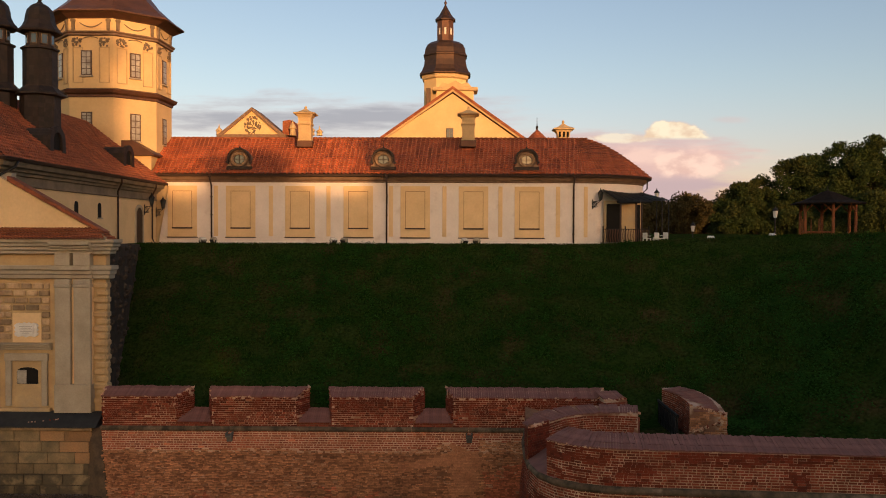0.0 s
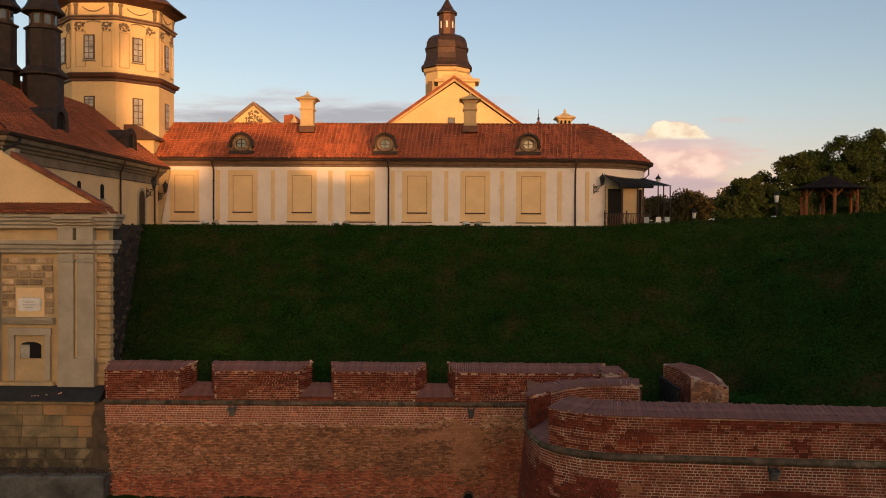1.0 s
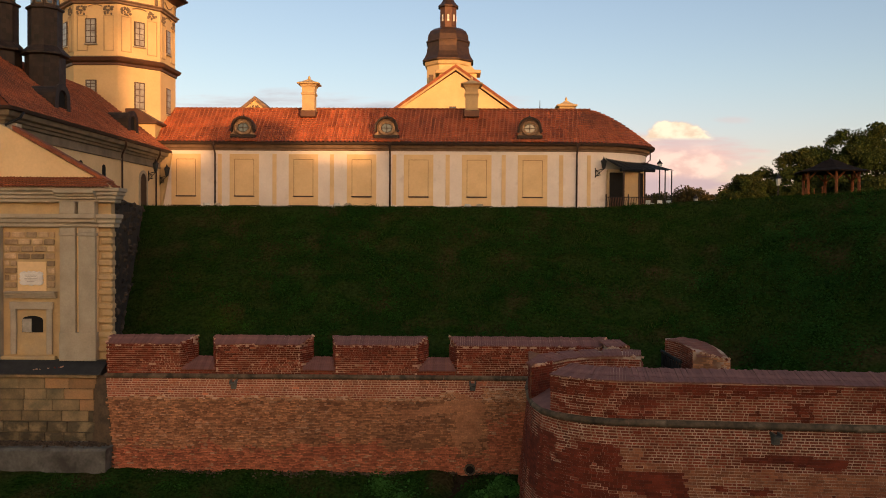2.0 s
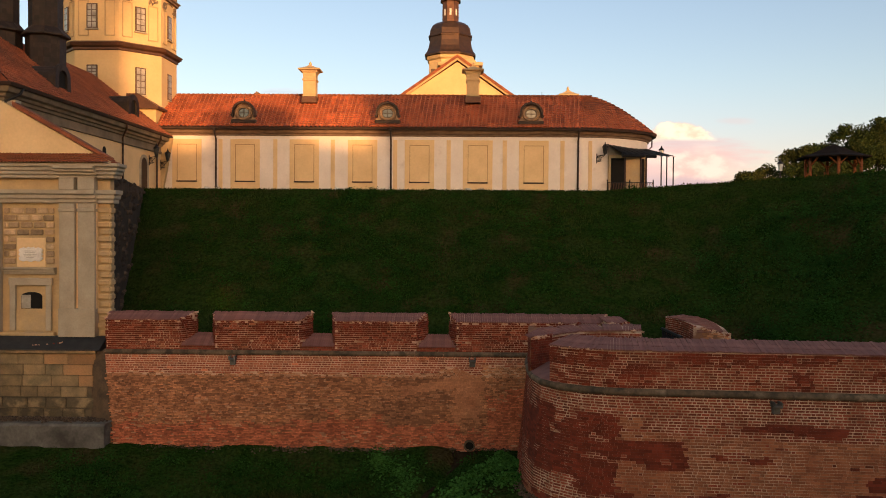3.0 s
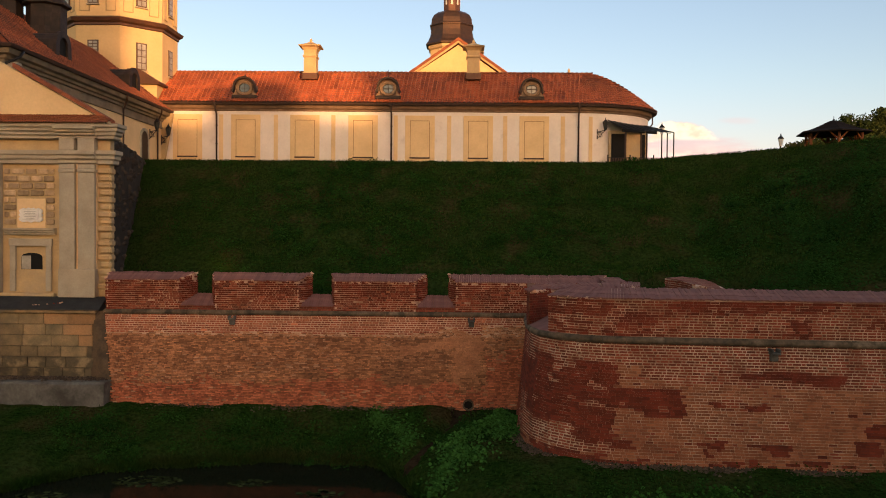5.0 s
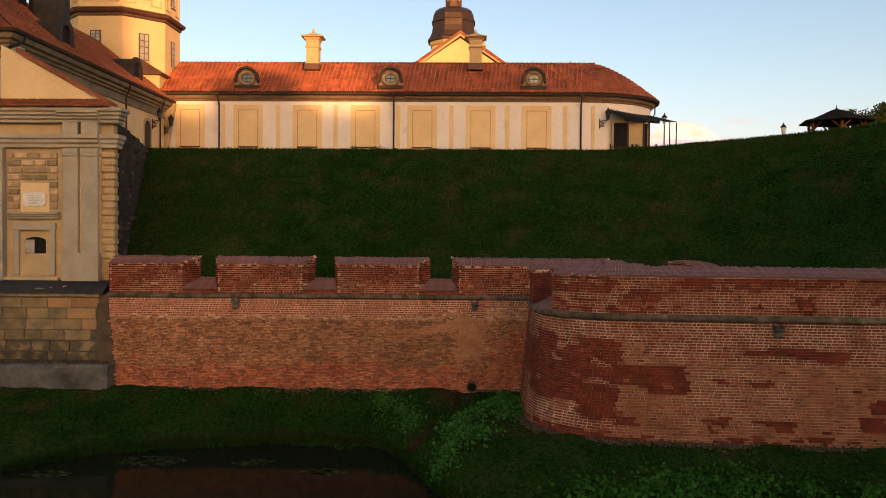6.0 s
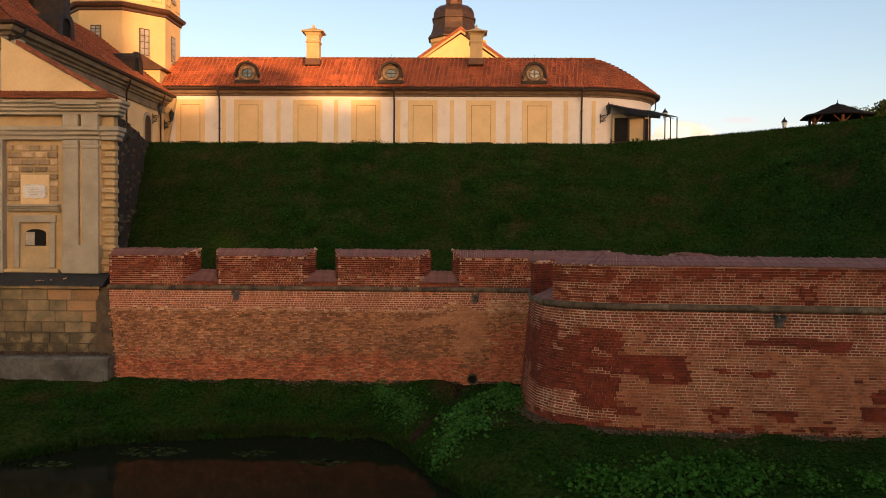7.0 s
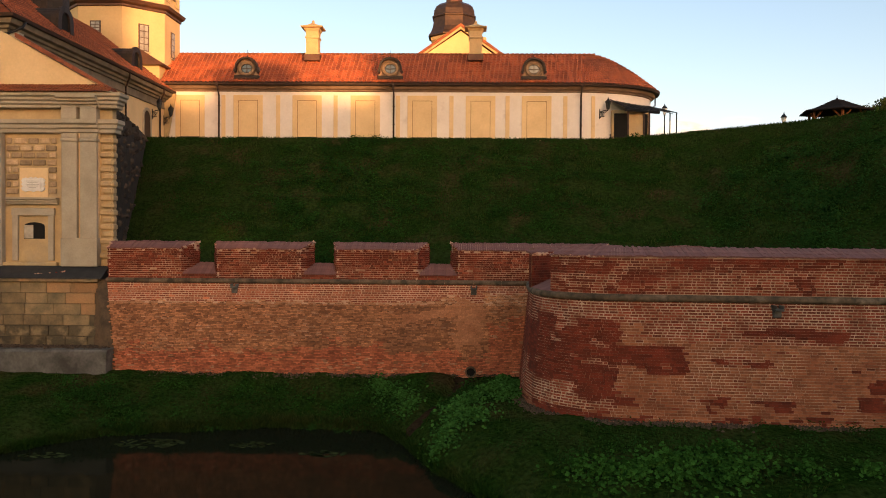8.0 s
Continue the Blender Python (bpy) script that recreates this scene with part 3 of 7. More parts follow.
def coping(name, path, inner, z_out, z_in, parent, pitch=0.105, seed=1, over=0.07, trim=None, tail=None, sag=0.0, drop=None, flip=False):
    """Sloping coping tiles side by side along a wall top, each an object on a shared mesh. trim(x) and tail(x): how
    much of a tile is missing at the front and at the back; sag: unevenness; drop: fall of the top from point to point."""
    rng = random.Random(seed)
    P = [Vector(p) for p in path]
    fall = math.atan2(z_in - z_out, inner)
    run = math.hypot(inner + over, z_in - z_out)
    kinds = []
    for v in range(3):
        bm = bmesh.new()
        cuts = sorted([0.0, run] + [run * (k + rng.uniform(-0.25, 0.25)) / 3 for k in (1, 2)])
        for k, (a, b) in enumerate(zip(cuts, cuts[1:])):
            lift = 0.026 + rng.uniform(-0.010, 0.012)
            box(bm, -pitch / 2 + 0.006, a + 0.006, -0.03, pitch / 2 - 0.006, b - 0.006, lift)
        me = bpy.data.meshes.new(name)
        bm.to_mesh(me)
        bm.free()
        me.materials.append(COPING)
        kinds.append(me)
    N = normals2(path)
    for i, (a, b) in enumerate(zip(P, P[1:])):
        n = max(1, round((b - a).length / pitch))
        for k in range(n):
            f = (k + 0.5) / n
            p, o = a.lerp(b, f), N[i].lerp(N[i + 1], f) * (-1 if flip else 1)
            t0 = min(1.0, max(0.0, trim(p.x))) if trim else 0.0
            t1 = min(1.0, max(0.0, tail(p.x))) if tail else 0.0
            if t0 + t1 > 0.88:
                continue
            ahead = over - t0 * (inner + over)
            dz = sag * (noise.noise((p.x * 1.3, p.y * 1.3, seed)) + 0.5 * noise.noise((p.x * 5, p.y * 5, seed)))
            if drop:
                dz += drop[i] + (drop[i + 1] - drop[i]) * f
            ob = link(name, rng.choice(kinds), None, parent)
            ob.location = (p.x + o.x * ahead, p.y + o.y * ahead, z_out + 0.035 - ahead * math.tan(fall) + dz + rng.uniform(-0.010, 0.010))
            ob.rotation_euler = (fall + rng.uniform(-0.015, 0.015), 0, math.atan2(b.y - a.y, b.x - a.x) + (math.pi if flip else 0) + rng.uniform(-0.008, 0.008))
            ob.scale = ((b - a).length / n / pitch, 1 - t0 - t1, 1)


def cordon(name, path, z, parent, r=0.12, length=1.3):
    """A half-round string course in stones end to end."""
    P = [Vector(p) for p in path]
    N = normals2(path)
    prof = [(-0.1, z - r)] + [(r * math.cos(a), z + r * math.sin(a)) for a in np.linspace(-math.pi / 2, math.pi / 2, 7)] + [(-0.1, z + r)]
    for i in range(len(P) - 1):
        n = max(1, round((P[i + 1] - P[i]).length / length))
        for k in range(n):
            a, b = P[i].lerp(P[i + 1], k / n), P[i].lerp(P[i + 1], (k + 1) / n)
            gap = (b - a).normalized() * 0.006
            bm = bmesh.new()
            rings = []
            for q, f in ((a + gap, k / n), (b - gap, (k + 1) / n)):
                o = N[i].lerp(N[i + 1], f)
                rings.append([bm.verts.new((q.x + o.x * u, q.y + o.y * u, w)) for u, w in prof])
            m = len(prof)
            for j in range(m):
                bm.faces.new((rings[0][j], rings[0][(j + 1) % m], rings[1][(j + 1) % m], rings[1][j]))
            bm.faces.new(rings[0]), bm.faces.new(rings[1][::-1])
            part(name, bm, CORDON, parent)


def spout(x, y, z, parent):
    bm = BOX(x - 0.16, y - 0.42, z - 0.06, x + 0.16, y + 0.1, z + 0.02, bevel=0.02)
    box(bm, x - 0.16, y - 0.42, z + 0.02, x - 0.09, y + 0.1, z + 0.14, bevel=0.02)
    box(bm, x + 0.09, y - 0.42, z + 0.02, x + 0.16, y + 0.1, z + 0.14, bevel=0.02)
    box(bm, x - 0.13, y - 0.25, z - 0.3, x + 0.13, y + 0.1, z - 0.06, bevel=0.03)
    part("water_spout", bm, CONCRETE, parent, "grey stone water spout")


# ---- curtain wall with four merlons ----
CUR_Y, CUR_BACK, CORD_Z, CUR_TOP, CUR_TOP_BACK = 39.10, 39.95, 4.90, 6.40, 6.70
CUR_L, CUR_R, CUR_CUT = -16.24, 3.7, 0.22
curtain = thing("curtain_wall", (-6, 39.8, 0.5), "old red brick curtain wall with crenels and a stone cordon", "wall", kind="structure")


def cur_lean(z):
    return 0.0 if z > CORD_Z else 0.285 * (CORD_Z - z)


def cur_left(s, z):
    """The wall's left edge runs outwards to its foot."""
    return s < CUR_CUT * (CORD_Z - z)


def curtain_core(name, z0, z1, inset, material):
    a, b = CUR_L + CUR_CUT * (CORD_Z - z1), CUR_L + CUR_CUT * (CORD_Z - z0)
    ya, yb = CUR_Y + inset - cur_lean(z1), CUR_Y + inset - cur_lean(z0)
    part(name, hull([(a, ya, z1), (CUR_R, ya, z1), (CUR_R, yb, z0), (b, yb, z0)], [(a, 40.2, z1), (CUR_R, 40.2, z1), (CUR_R, 40.2, z0), (b, 40.2, z0)]), material, curtain)


curtain_core("wall_core", -0.6, CORD_Z + 0.02, 0.06, MORTAR_OLD)
curtain_core("band_mortar", 3.86, CORD_Z, 0.02, MORTAR_PALE)
path = [(CUR_L, CUR_Y), (CUR_R, CUR_Y)]


def wash(s, z):
    """The run of tan lime wash below the second spout."""
    e = 0.30 * noise.noise((s * 1.2, z * 2.5, 6)) + 0.18 * noise.noise((s * 4, z * 9, 16))
    core = 16.55 + e < s < 17.7 + e and z > 2.0 + 0.8 * e
    arm = 14.0 < s < 17 and abs(z - 3.55 - 0.16 * (s - 16)) < 0.20 + 0.5 * e
    return core or arm


def fresh(s, z):
    """The lower edge of the renewed band under the cordon."""
    edge = 3.98 + 0.10 * noise.noise((s * 0.35, 4.0, 0)) + 0.16 * noise.noise((s * 1.7, 8.0, 0))
    return edge + (0.42 if s > 17.8 else 0.30 * max(0.0, 1 - abs(s - 16.4) / 1.2))


def band_red(s, z):
    """Redder bricks in the renewed band, with the mortar gone."""
    return noise.noise((s * 0.8, z * 1.6, 21)) + 0.5 * noise.noise((s * 3.5, z * 8, 22)) > 0.42


bricks("renewed_brick", path, 3.46, CORD_Z + 0.02, cur_lean, BRICK_PINK, curtain, 11, lambda s, z: cur_left(s, z) or z < fresh(s, z) or band_red(s, z), depth=0.012, rough=0.003, joint=0.014)
bricks("scoured_brick", path, 3.46, CORD_Z + 0.02, cur_lean, BRICK_WARM, curtain, 11, lambda s, z: cur_left(s, z) or z < fresh(s, z) or not band_red(s, z), depth=0.02, rough=0.006, joint=0.005)


def old_kind(s, z):
    """0 brown, 1 red, 2 bleached brick, 3 crumbled away to the mortar, 4 washed tan."""
    if wash(s, z):
        return 4
    streak = noise.noise((s * 0.9, z * 4.5, 43))
    if streak + 0.5 * noise.noise((s * 0.35, z * 0.7, 7)) + 0.35 * noise.noise((s * 5, z * 12, 9)) > 0.62 and z < 3.7:
        return 3
    if noise.noise((s * 3.1, z * 10.0, 3)) > 0.36 and noise.noise((s * 0.3, z * 0.8, 33)) > -0.1:
        return 2
    low = 1.75 + 0.5 * noise.noise((s * 0.3, 2.0, 41)) + (1.6 if s > 18.0 else 0.0)
    return 1 if z + 0.55 * noise.noise((s * 0.9, z * 1.6, 44)) + 0.3 * streak + 0.35 * noise.noise((s * 4, z * 10, 45)) < low else 0


for kind, name, skin in ((0, "old_brick", BRICK_OLD), (1, "old_red_brick", BRICK_WARM), (2, "bleached_brick", BRICK_ASH), (4, "washed_brick", BRICK_WASH)):
    bricks(name, path, 0.3, 4.75, lambda z: cur_lean(z) + 0.012, skin, curtain, 12, lambda s, z: cur_left(s, z) or z >= fresh(s, z) or old_kind(s, z) != kind, depth=0.07, rough=0.012 if kind == 4 else 0.045, joint=0.003 if kind == 4 else 0.007, course=0.066, unit=0.72)
cordon("cordon_stone", path, CORD_Z, curtain)
spout(-10.12, CUR_Y, CORD_Z - 0.26, curtain)
spout(1.07, CUR_Y, CORD_Z - 0.26, curtain)


def crumbs(x0, y0, z0, x1, y1, z1, n, size, seed, parent):
    """Loose lumps of mortar and brick along a broken edge."""
    rg = random.Random(seed)
    for k in range(n):
        f = rg.random()
        w = size * rg.uniform(0.6, 1.5)
        bm = BOX(-w, -0.6 * w, -0.45 * w, w, 0.6 * w, 0.45 * w)
        for v in bm.verts:
            v.co += Vector((rg.uniform(-1, 1), rg.uniform(-1, 1), rg.uniform(-1, 1))) * w * 0.35
        bm.transform(Matrix.Translation((x0 + (x1 - x0) * f, y0 + (y1 - y0) * f, z0 + (z1 - z0) * f + rg.uniform(-0.03, 0.03))) @ Euler((rg.uniform(-0.4, 0.4), rg.uniform(-0.4, 0.4), rg.uniform(0, 3))).to_matrix().to_4x4())
        part("broken_brick", bm, (MORTAR_PALE, BRICK_DARK, MORTAR_PALE, BRICK_ASH)[k % 4], parent)


def merlon(x0, x1, left, right, seed):
    """A merlon between splayed embrasures: x0 and x1 at its back, narrower by left and right at its face."""
    m = thing("merlon", ((x0 + x1) / 2, 39.6, CORD_Z), "red brick merlon with a sloping worn tile coping", "merlon", "merlons of the curtain wall", "structure")
    a, b, f, k = x0 + left, x1 - right, CUR_Y + 0.025, CUR_BACK
    zf, zb, z0 = CUR_TOP + 0.005, CUR_TOP_BACK + 0.015, CORD_Z + 0.05
    part("merlon_core", hull([(a + 0.05, f, z0), (b - 0.05, f, z0), (b - 0.05, f, zf), (a + 0.05, f, zf)], [(x0 + 0.05, k, z0), (x1 - 0.05, k, z0), (x1 - 0.05, k, zb), (x0 + 0.05, k, zb)]), MORTAR_JOINT, m)
    ring = [(x0, CUR_BACK), (a, CUR_Y), (b, CUR_Y), (x1, CUR_BACK)]
    s1 = math.hypot(left, CUR_BACK - CUR_Y)
    s2 = s1 + b - a

    def dark(s, z):
        return 0.8 * noise.noise((s * 0.6 + seed, z * 1.4, 3)) + 0.6 * noise.noise((s * 2.4 + seed, z * 5.5, 13)) + 0.4 * noise.noise((s * 5 + seed, z * 9, 17)) + 0.35 * (z - 5.6) > -0.02

    def pale(s, z):
        return noise.noise((s * 0.9 + seed, z * 2.2, 53)) + 0.6 * noise.noise((s * 3.5 + seed, z * 9, 57)) > 0.45

    def top(s):
        back = (s1 - s) / s1 if s < s1 else (s - s2) / s1 if s > s2 else 0.0
        return CUR_TOP + min(1.0, back) * (CUR_TOP_BACK - CUR_TOP) - 0.03

    def gone(s, z):
        return z > top(s) or noise.noise((s * 1.9 + seed, z * 3.4, 3)) > 0.58 or (z > CUR_TOP - 0.16 and noise.noise((s * 2.6 + seed, 1, 9)) > 0.15)
    for name, skin, test, out_, joint in (("brickwork", BRICK, lambda s, z: not dark(s, z) and not pale(s, z), 0.0, 0.012), ("oxblood_brickwork", BRICK_DARK, lambda s, z: dark(s, z) and not pale(s, z), 0.006, 0.0085), ("pale_brickwork", BRICK_TAN, pale, 0.004, 0.011)):
        bricks(name, ring, CORD_Z + 0.11, CUR_TOP_BACK, lambda z: out_, skin, m, seed, lambda s, z: gone(s, z) or not test(s, z), depth=0.04, rough=0.015, joint=joint)

    def trim(x):
        cut = max((a - x) / left, (x - b) / right, 0.0)
        return cut + max(0.0, 0.16 * noise.noise((x * 1.1, seed, 2)) + 0.10 * noise.noise((x * 4.5, seed, 5)))
    coping("coping_tile", [(x0, CUR_Y), (x1, CUR_Y)], CUR_BACK - CUR_Y, CUR_TOP, CUR_TOP_BACK, m, seed=seed, trim=trim, sag=0.035)
    crumbs(b + 0.02, CUR_Y, CUR_TOP + 0.02, x1 - 0.04, CUR_BACK, CUR_TOP_BACK + 0.02, 16, 0.055, seed + 100, m)
    crumbs(x0 + 0.04, CUR_BACK, CUR_TOP_BACK + 0.02, a, CUR_Y, CUR_TOP + 0.02, 9, 0.05, seed + 200, m)
    crumbs(a, CUR_Y, CUR_TOP - 0.02, b, CUR_Y, CUR_TOP - 0.02, 34 if seed == 22 else 18, 0.05, seed + 300, m)
    return m


MERLONS = [(-16.3, -12.05, 0.12, 0.64), (-11.36, -6.52, 0.32, 0.50), (-5.62, -1.02, 0.22, 0.52), (-0.04, 7.46, 0.34, 0.40)]
for i, spec in enumerate(MERLONS):
    merlon(*spec, 20 + i)
for (_, b, _, right), (c, _, left, _) in zip(MERLONS, MERLONS[1:]):
    sill = thing("crenel_sill", ((b + c) / 2, 39.5, CORD_Z), "sloping splayed crenel sill of weathered coping tile", "sill", "crenel sills", "structure")
    p, q, z0, zf, zb = b - right, c + left, CORD_Z + 0.05, CORD_Z + 0.33, CORD_Z + 0.80
    part("sill_core", hull([(p, CUR_Y + 0.02, z0), (q, CUR_Y + 0.02, z0), (q, CUR_Y + 0.02, zf), (p, CUR_Y + 0.02, zf)], [(b, CUR_BACK, z0), (c, CUR_BACK, z0), (c, CUR_BACK, zb), (b, CUR_BACK, zb)]), MORTAR_OLD, sill)
    bricks("sill_brick", [(p, CUR_Y), (q, CUR_Y)], CORD_Z + 0.11, zf, lambda z: 0.0, BRICK, sill, 7, depth=0.03, rough=0.012)
    coping("coping_tile", [(p, CUR_Y), (q, CUR_Y)], CUR_BACK - CUR_Y, zf, zb, sill, seed=5, tail=lambda x: max((b - x) / right, (x - c) / left, 0.0))
bm = bmesh.new()
lathe(bm, 0, 0, [(0.19, 0), (0.25, 0), (0.25, 0.55), (0.19, 0.55)], 20, ring=True)
pipe = part("drain_pipe", bm, CORDON)
pipe.data.transform(Matrix.Translation((0.94, 38.36, 0.92)) @ Matrix.Rotation(radians(90), 4, "X"))
bm = bmesh.new()
lathe(bm, 0, 0, [(0.001, 0), (0.2, 0), (0.2, 0.02), (0.001, 0.02)], 20)
p = part("pipe_mouth", bm, VOID, pipe)
p.data.transform(Matrix.Translation((0.94, 37.94, 0.92)) @ Matrix.Rotation(radians(90), 4, "X"))
tagged(pipe, "dark round drain pipe through the wall's foot", "pipe")

# ---- bastion: round shoulder, long face, parapet ----
bastion = thing("bastion_wall", (9, 29.6, 0.5), "battered red brick bastion with a rounded shoulder and stone cordon", "wall", kind="structure")
FACE = [(3.75, 39.0), (3.42, 36.5), (3.30, 34.2), (3.32, 32.8), (3.55, 31.6), (4.05, 30.75), (4.8, 30.15), (5.6, 29.85), (6.4, 29.69)] + [(x, front_y(x)) for x in (9, 12, 15, 20, 28, 40)]
BCORD = 4.98


def bas_lean(z):
    return 0.0 if z > BCORD else 0.19 * (BCORD - z)


bm = bmesh.new()
sweep(bm, FACE, [(-0.018, BCORD + 0.02), (-0.042 + 0.19 * 5.8, -0.8), (-1.2, -0.8), (-1.2, BCORD + 0.02)], 0.5)
part("wall_core", bm, MORTAR_JOINT, bastion)
found = []
# repairs of the face, as stretches along the wall and heights
OXBLOOD = [(4.6, 10.7, 2.55, 3.95), (7.1, 8.4, 3.9, 4.3), (9.2, 10.8, 3.5, 4.2), (10.4, 12.95, 2.6, 3.36), (11.7, 13.1, 2.35, 2.75), (6.5, 10.6, 1.95, 2.7), (9.3, 10.6, 1.4, 2.1), (10.0, 11.2, 1.3, 1.62), (7.6, 10.3, 0.75, 1.05),
           (15.6, 17.3, 3.75, 4.05), (16.6, 18.4, 3.6, 3.95), (14.8, 15.5, 3.72, 3.9), (13.8, 14.35, 2.75, 2.95), (15.1, 15.95, 2.65, 2.85), (13.6, 14.4, 1.38, 1.62)]
OXBLOOD_LOW = [(13.6, 13.9, 1.1, 1.5), (15.2, 16.6, 1.4, 1.55), (15.8, 16.5, 1.2, 1.5), (19.0, 21.5, 1.85, 2.3), (18.6, 19.5, 1.25, 1.75), (17.5, 17.68, 1.2, 1.42), (15.1, 15.4, 0.85, 1.1), (17.0, 17.7, 0.85, 1.08), (20.3, 23.5, 1.2, 1.7)]
JOINTED = [(8.3, 8.75, 3.72, 3.92), (8.1, 8.5, 3.38, 3.58), (9.8, 10.3, 3.25, 3.48), (9.5, 10.5, 2.62, 2.78), (7.0, 7.8, 2.52, 2.60), (12.0, 12.5, 2.62, 2.72), (4.0, 9.0, 1.1, 1.75), (8.6, 10.4, 1.12, 1.42), (14.3, 15.1, 2.72, 3.0), (16.4, 17.3, 3.42, 3.62)]
TAN = [(10.75, 11.6, 3.75, 4.1), (10.6, 12.8, 3.36, 3.62), (10.62, 24, 1.0, 2.6), (13.0, 24, 2.5, 3.42), (12.8, 16, 3.2, 3.5)]


def within(boxes, s, z):
    """How far inside the nearest of some ragged patches; negative outside."""
    s = s + 0.16 * noise.noise((s * 1.3, z * 5.0, 5)) + 0.12 * noise.noise((s * 4.0, z * 10.0, 9))
    z = z + 0.07 * noise.noise((s * 1.6, z * 2.0, 15)) + 0.06 * noise.noise((s * 4.0, z * 3.0, 19))
    return any(a < s < b and c < z < d for a, b, c, d in boxes)


def masonry(s, z):
    """Which repair of the bastion a brick belongs to: 0 pale-jointed red, 1 oxblood, 2 tan."""
    grit = noise.noise((s * 1.8, z * 9.0, 61)) + 0.6 * noise.noise((s * 5.0, z * 16.0, 62))
    if within(JOINTED, s, z) and grit > -0.55:
        return 0
    if within(OXBLOOD, s, z) or within(OXBLOOD_LOW, s, z):
        return 0 if grit > 0.80 else 1
    if within(TAN, s, z):
        return 1 if grit > 0.78 else 0 if grit < -0.50 else 2
    if z < 1.15:
        return 2 if grit > -0.2 else 1
    return 1 if grit > 0.74 else 0


def out(s):
    return s > 24 or s < 0.3


bricks("red_brickwork", FACE, 0.3, BCORD + 0.02, bas_lean, BRICK, bastion, 31, lambda s, z: out(s) or masonry(s, z) != 0, depth=0.03, rough=0.007, joint=0.0155, side=0.5)
bricks("oxblood_brickwork", FACE, 0.3, BCORD + 0.02, lambda z: bas_lean(z) + 0.012, BRICK_DARK, bastion, 31, lambda s, z: out(s) or masonry(s, z) != 1, depth=0.045, rough=0.006, joint=0.0026, side=0.5)
bricks("tan_brickwork", FACE, 0.3, BCORD - 0.12, lambda z: bas_lean(z) + 0.004, BRICK_TAN, bastion, 31, lambda s, z: out(s) or masonry(s, z) != 2, depth=0.035, rough=0.008, joint=0.008, side=0.5, loose=(lambda s, z: 13.0 < s < 16.5 and 1.4 < z < 3.2, found))
single_bricks(found, BRICK_ONE, bastion)
cordon("cordon_stone", FACE, BCORD, bastion, r=0.13)
spout(11.40, front_y(11.4), BCORD - 0.30, bastion)
parapet = thing("bastion_parapet", (9, 30.2, BCORD), "red brick bastion parapet with a sloping tile coping", "parapet", kind="structure")
PAR = [(3.78, 31.15), (4.25, 30.62), (4.9, 30.18), (5.6, 29.9), (6.4, 29.75)] + [(x, front_y(x) + 0.06) for x in (9, 12, 15, 20, 28, 40)]
bm = bmesh.new()
sweep(bm, PAR, [(-0.02, BCORD + 0.05), (-0.02, 6.435), (-1.15, 6.73), (-1.15, BCORD + 0.0)])
part("parapet_core", bm, MORTAR_JOINT, parapet)
PAR_DARK = [(2.7, 4.0, 5.1, 5.95), (0.0, 2.6, 5.85, 6.25), (4.4, 7.6, 5.92, 6.5), (5.0, 10.0, 6.0, 6.5), (8.5, 9.4, 5.15, 5.8), (11.4, 13.0, 5.4, 5.85), (0, 20, 6.3, 6.5)]


def par_dark(s, z):
    if 2.7 < s < 4.6 and z > 6.05:
        return False
    mottle = noise.noise((s * 2.2, z * 6.0, 18)) + 0.6 * noise.noise((s * 6, z * 12, 2))
    return mottle > -0.22 if within(PAR_DARK, s, z) else mottle > (0.15 if s < 2.7 else 0.55)


bricks("brickwork", PAR, BCORD + 0.14, 6.42, lambda z: 0.0, BRICK, parapet, 33, lambda s, z: s > 19 or par_dark(s, z), depth=0.03, rough=0.009, joint=0.0155)
bricks("oxblood_brickwork", PAR, BCORD + 0.14, 6.42, lambda z: 0.006, BRICK_DARK, parapet, 33, lambda s, z: s > 19 or not par_dark(s, z), depth=0.04, rough=0.010, joint=0.004)
coping("coping_tile", PAR[:9], 1.15, 6.44, 6.72, parapet, seed=9, sag=0.02)
for (xa, ya), (xb, yb) in zip(PAR[:3], PAR[1:4]):
    crumbs(xa, ya - 0.03, 6.43, xb, yb - 0.03, 6.43, 9, 0.045, int(xa * 10), parapet)

# flank merlon: a wedge behind the shoulder that bends back to the right
flank = thing("flank_merlon", (6, 35, BCORD), "broken red brick flank merlon with worn coping", "merlon", kind="structure")
FL = [(3.42, 36.4), (3.20, 33.55), (3.28, 33.2), (4.25, 34.15), (5.0, 35.05), (5.8, 35.55), (6.6, 35.75), (7.4, 35.70), (8.15, 35.55), (8.42, 36.4)]
bm = bmesh.new()
sweep(bm, FL[3:9], [(-0.02, BCORD), (-0.02, 6.42), (-0.85, 6.58), (-0.85, BCORD)])
part("merlon_core", bm, MORTAR, flank)
part("wedge_core", hull([(3.24, 33.28, BCORD), (4.22, 34.2, BCORD), (4.22, 34.2, 6.42), (3.24, 33.28, 6.36)], [(3.42, 36.3, BCORD), (4.0, 35.3, BCORD), (4.0, 35.3, 6.6), (3.42, 36.3, 6.6)]), MORTAR_OLD, flank)


def flank_gone(s, z):
    return noise.noise((s * 1.5, z * 2.0, 25)) > 0.55 or (s > 5.5 and z > 6.36 - 0.5 * abs(noise.noise((s * 6, z * 6, 4))))


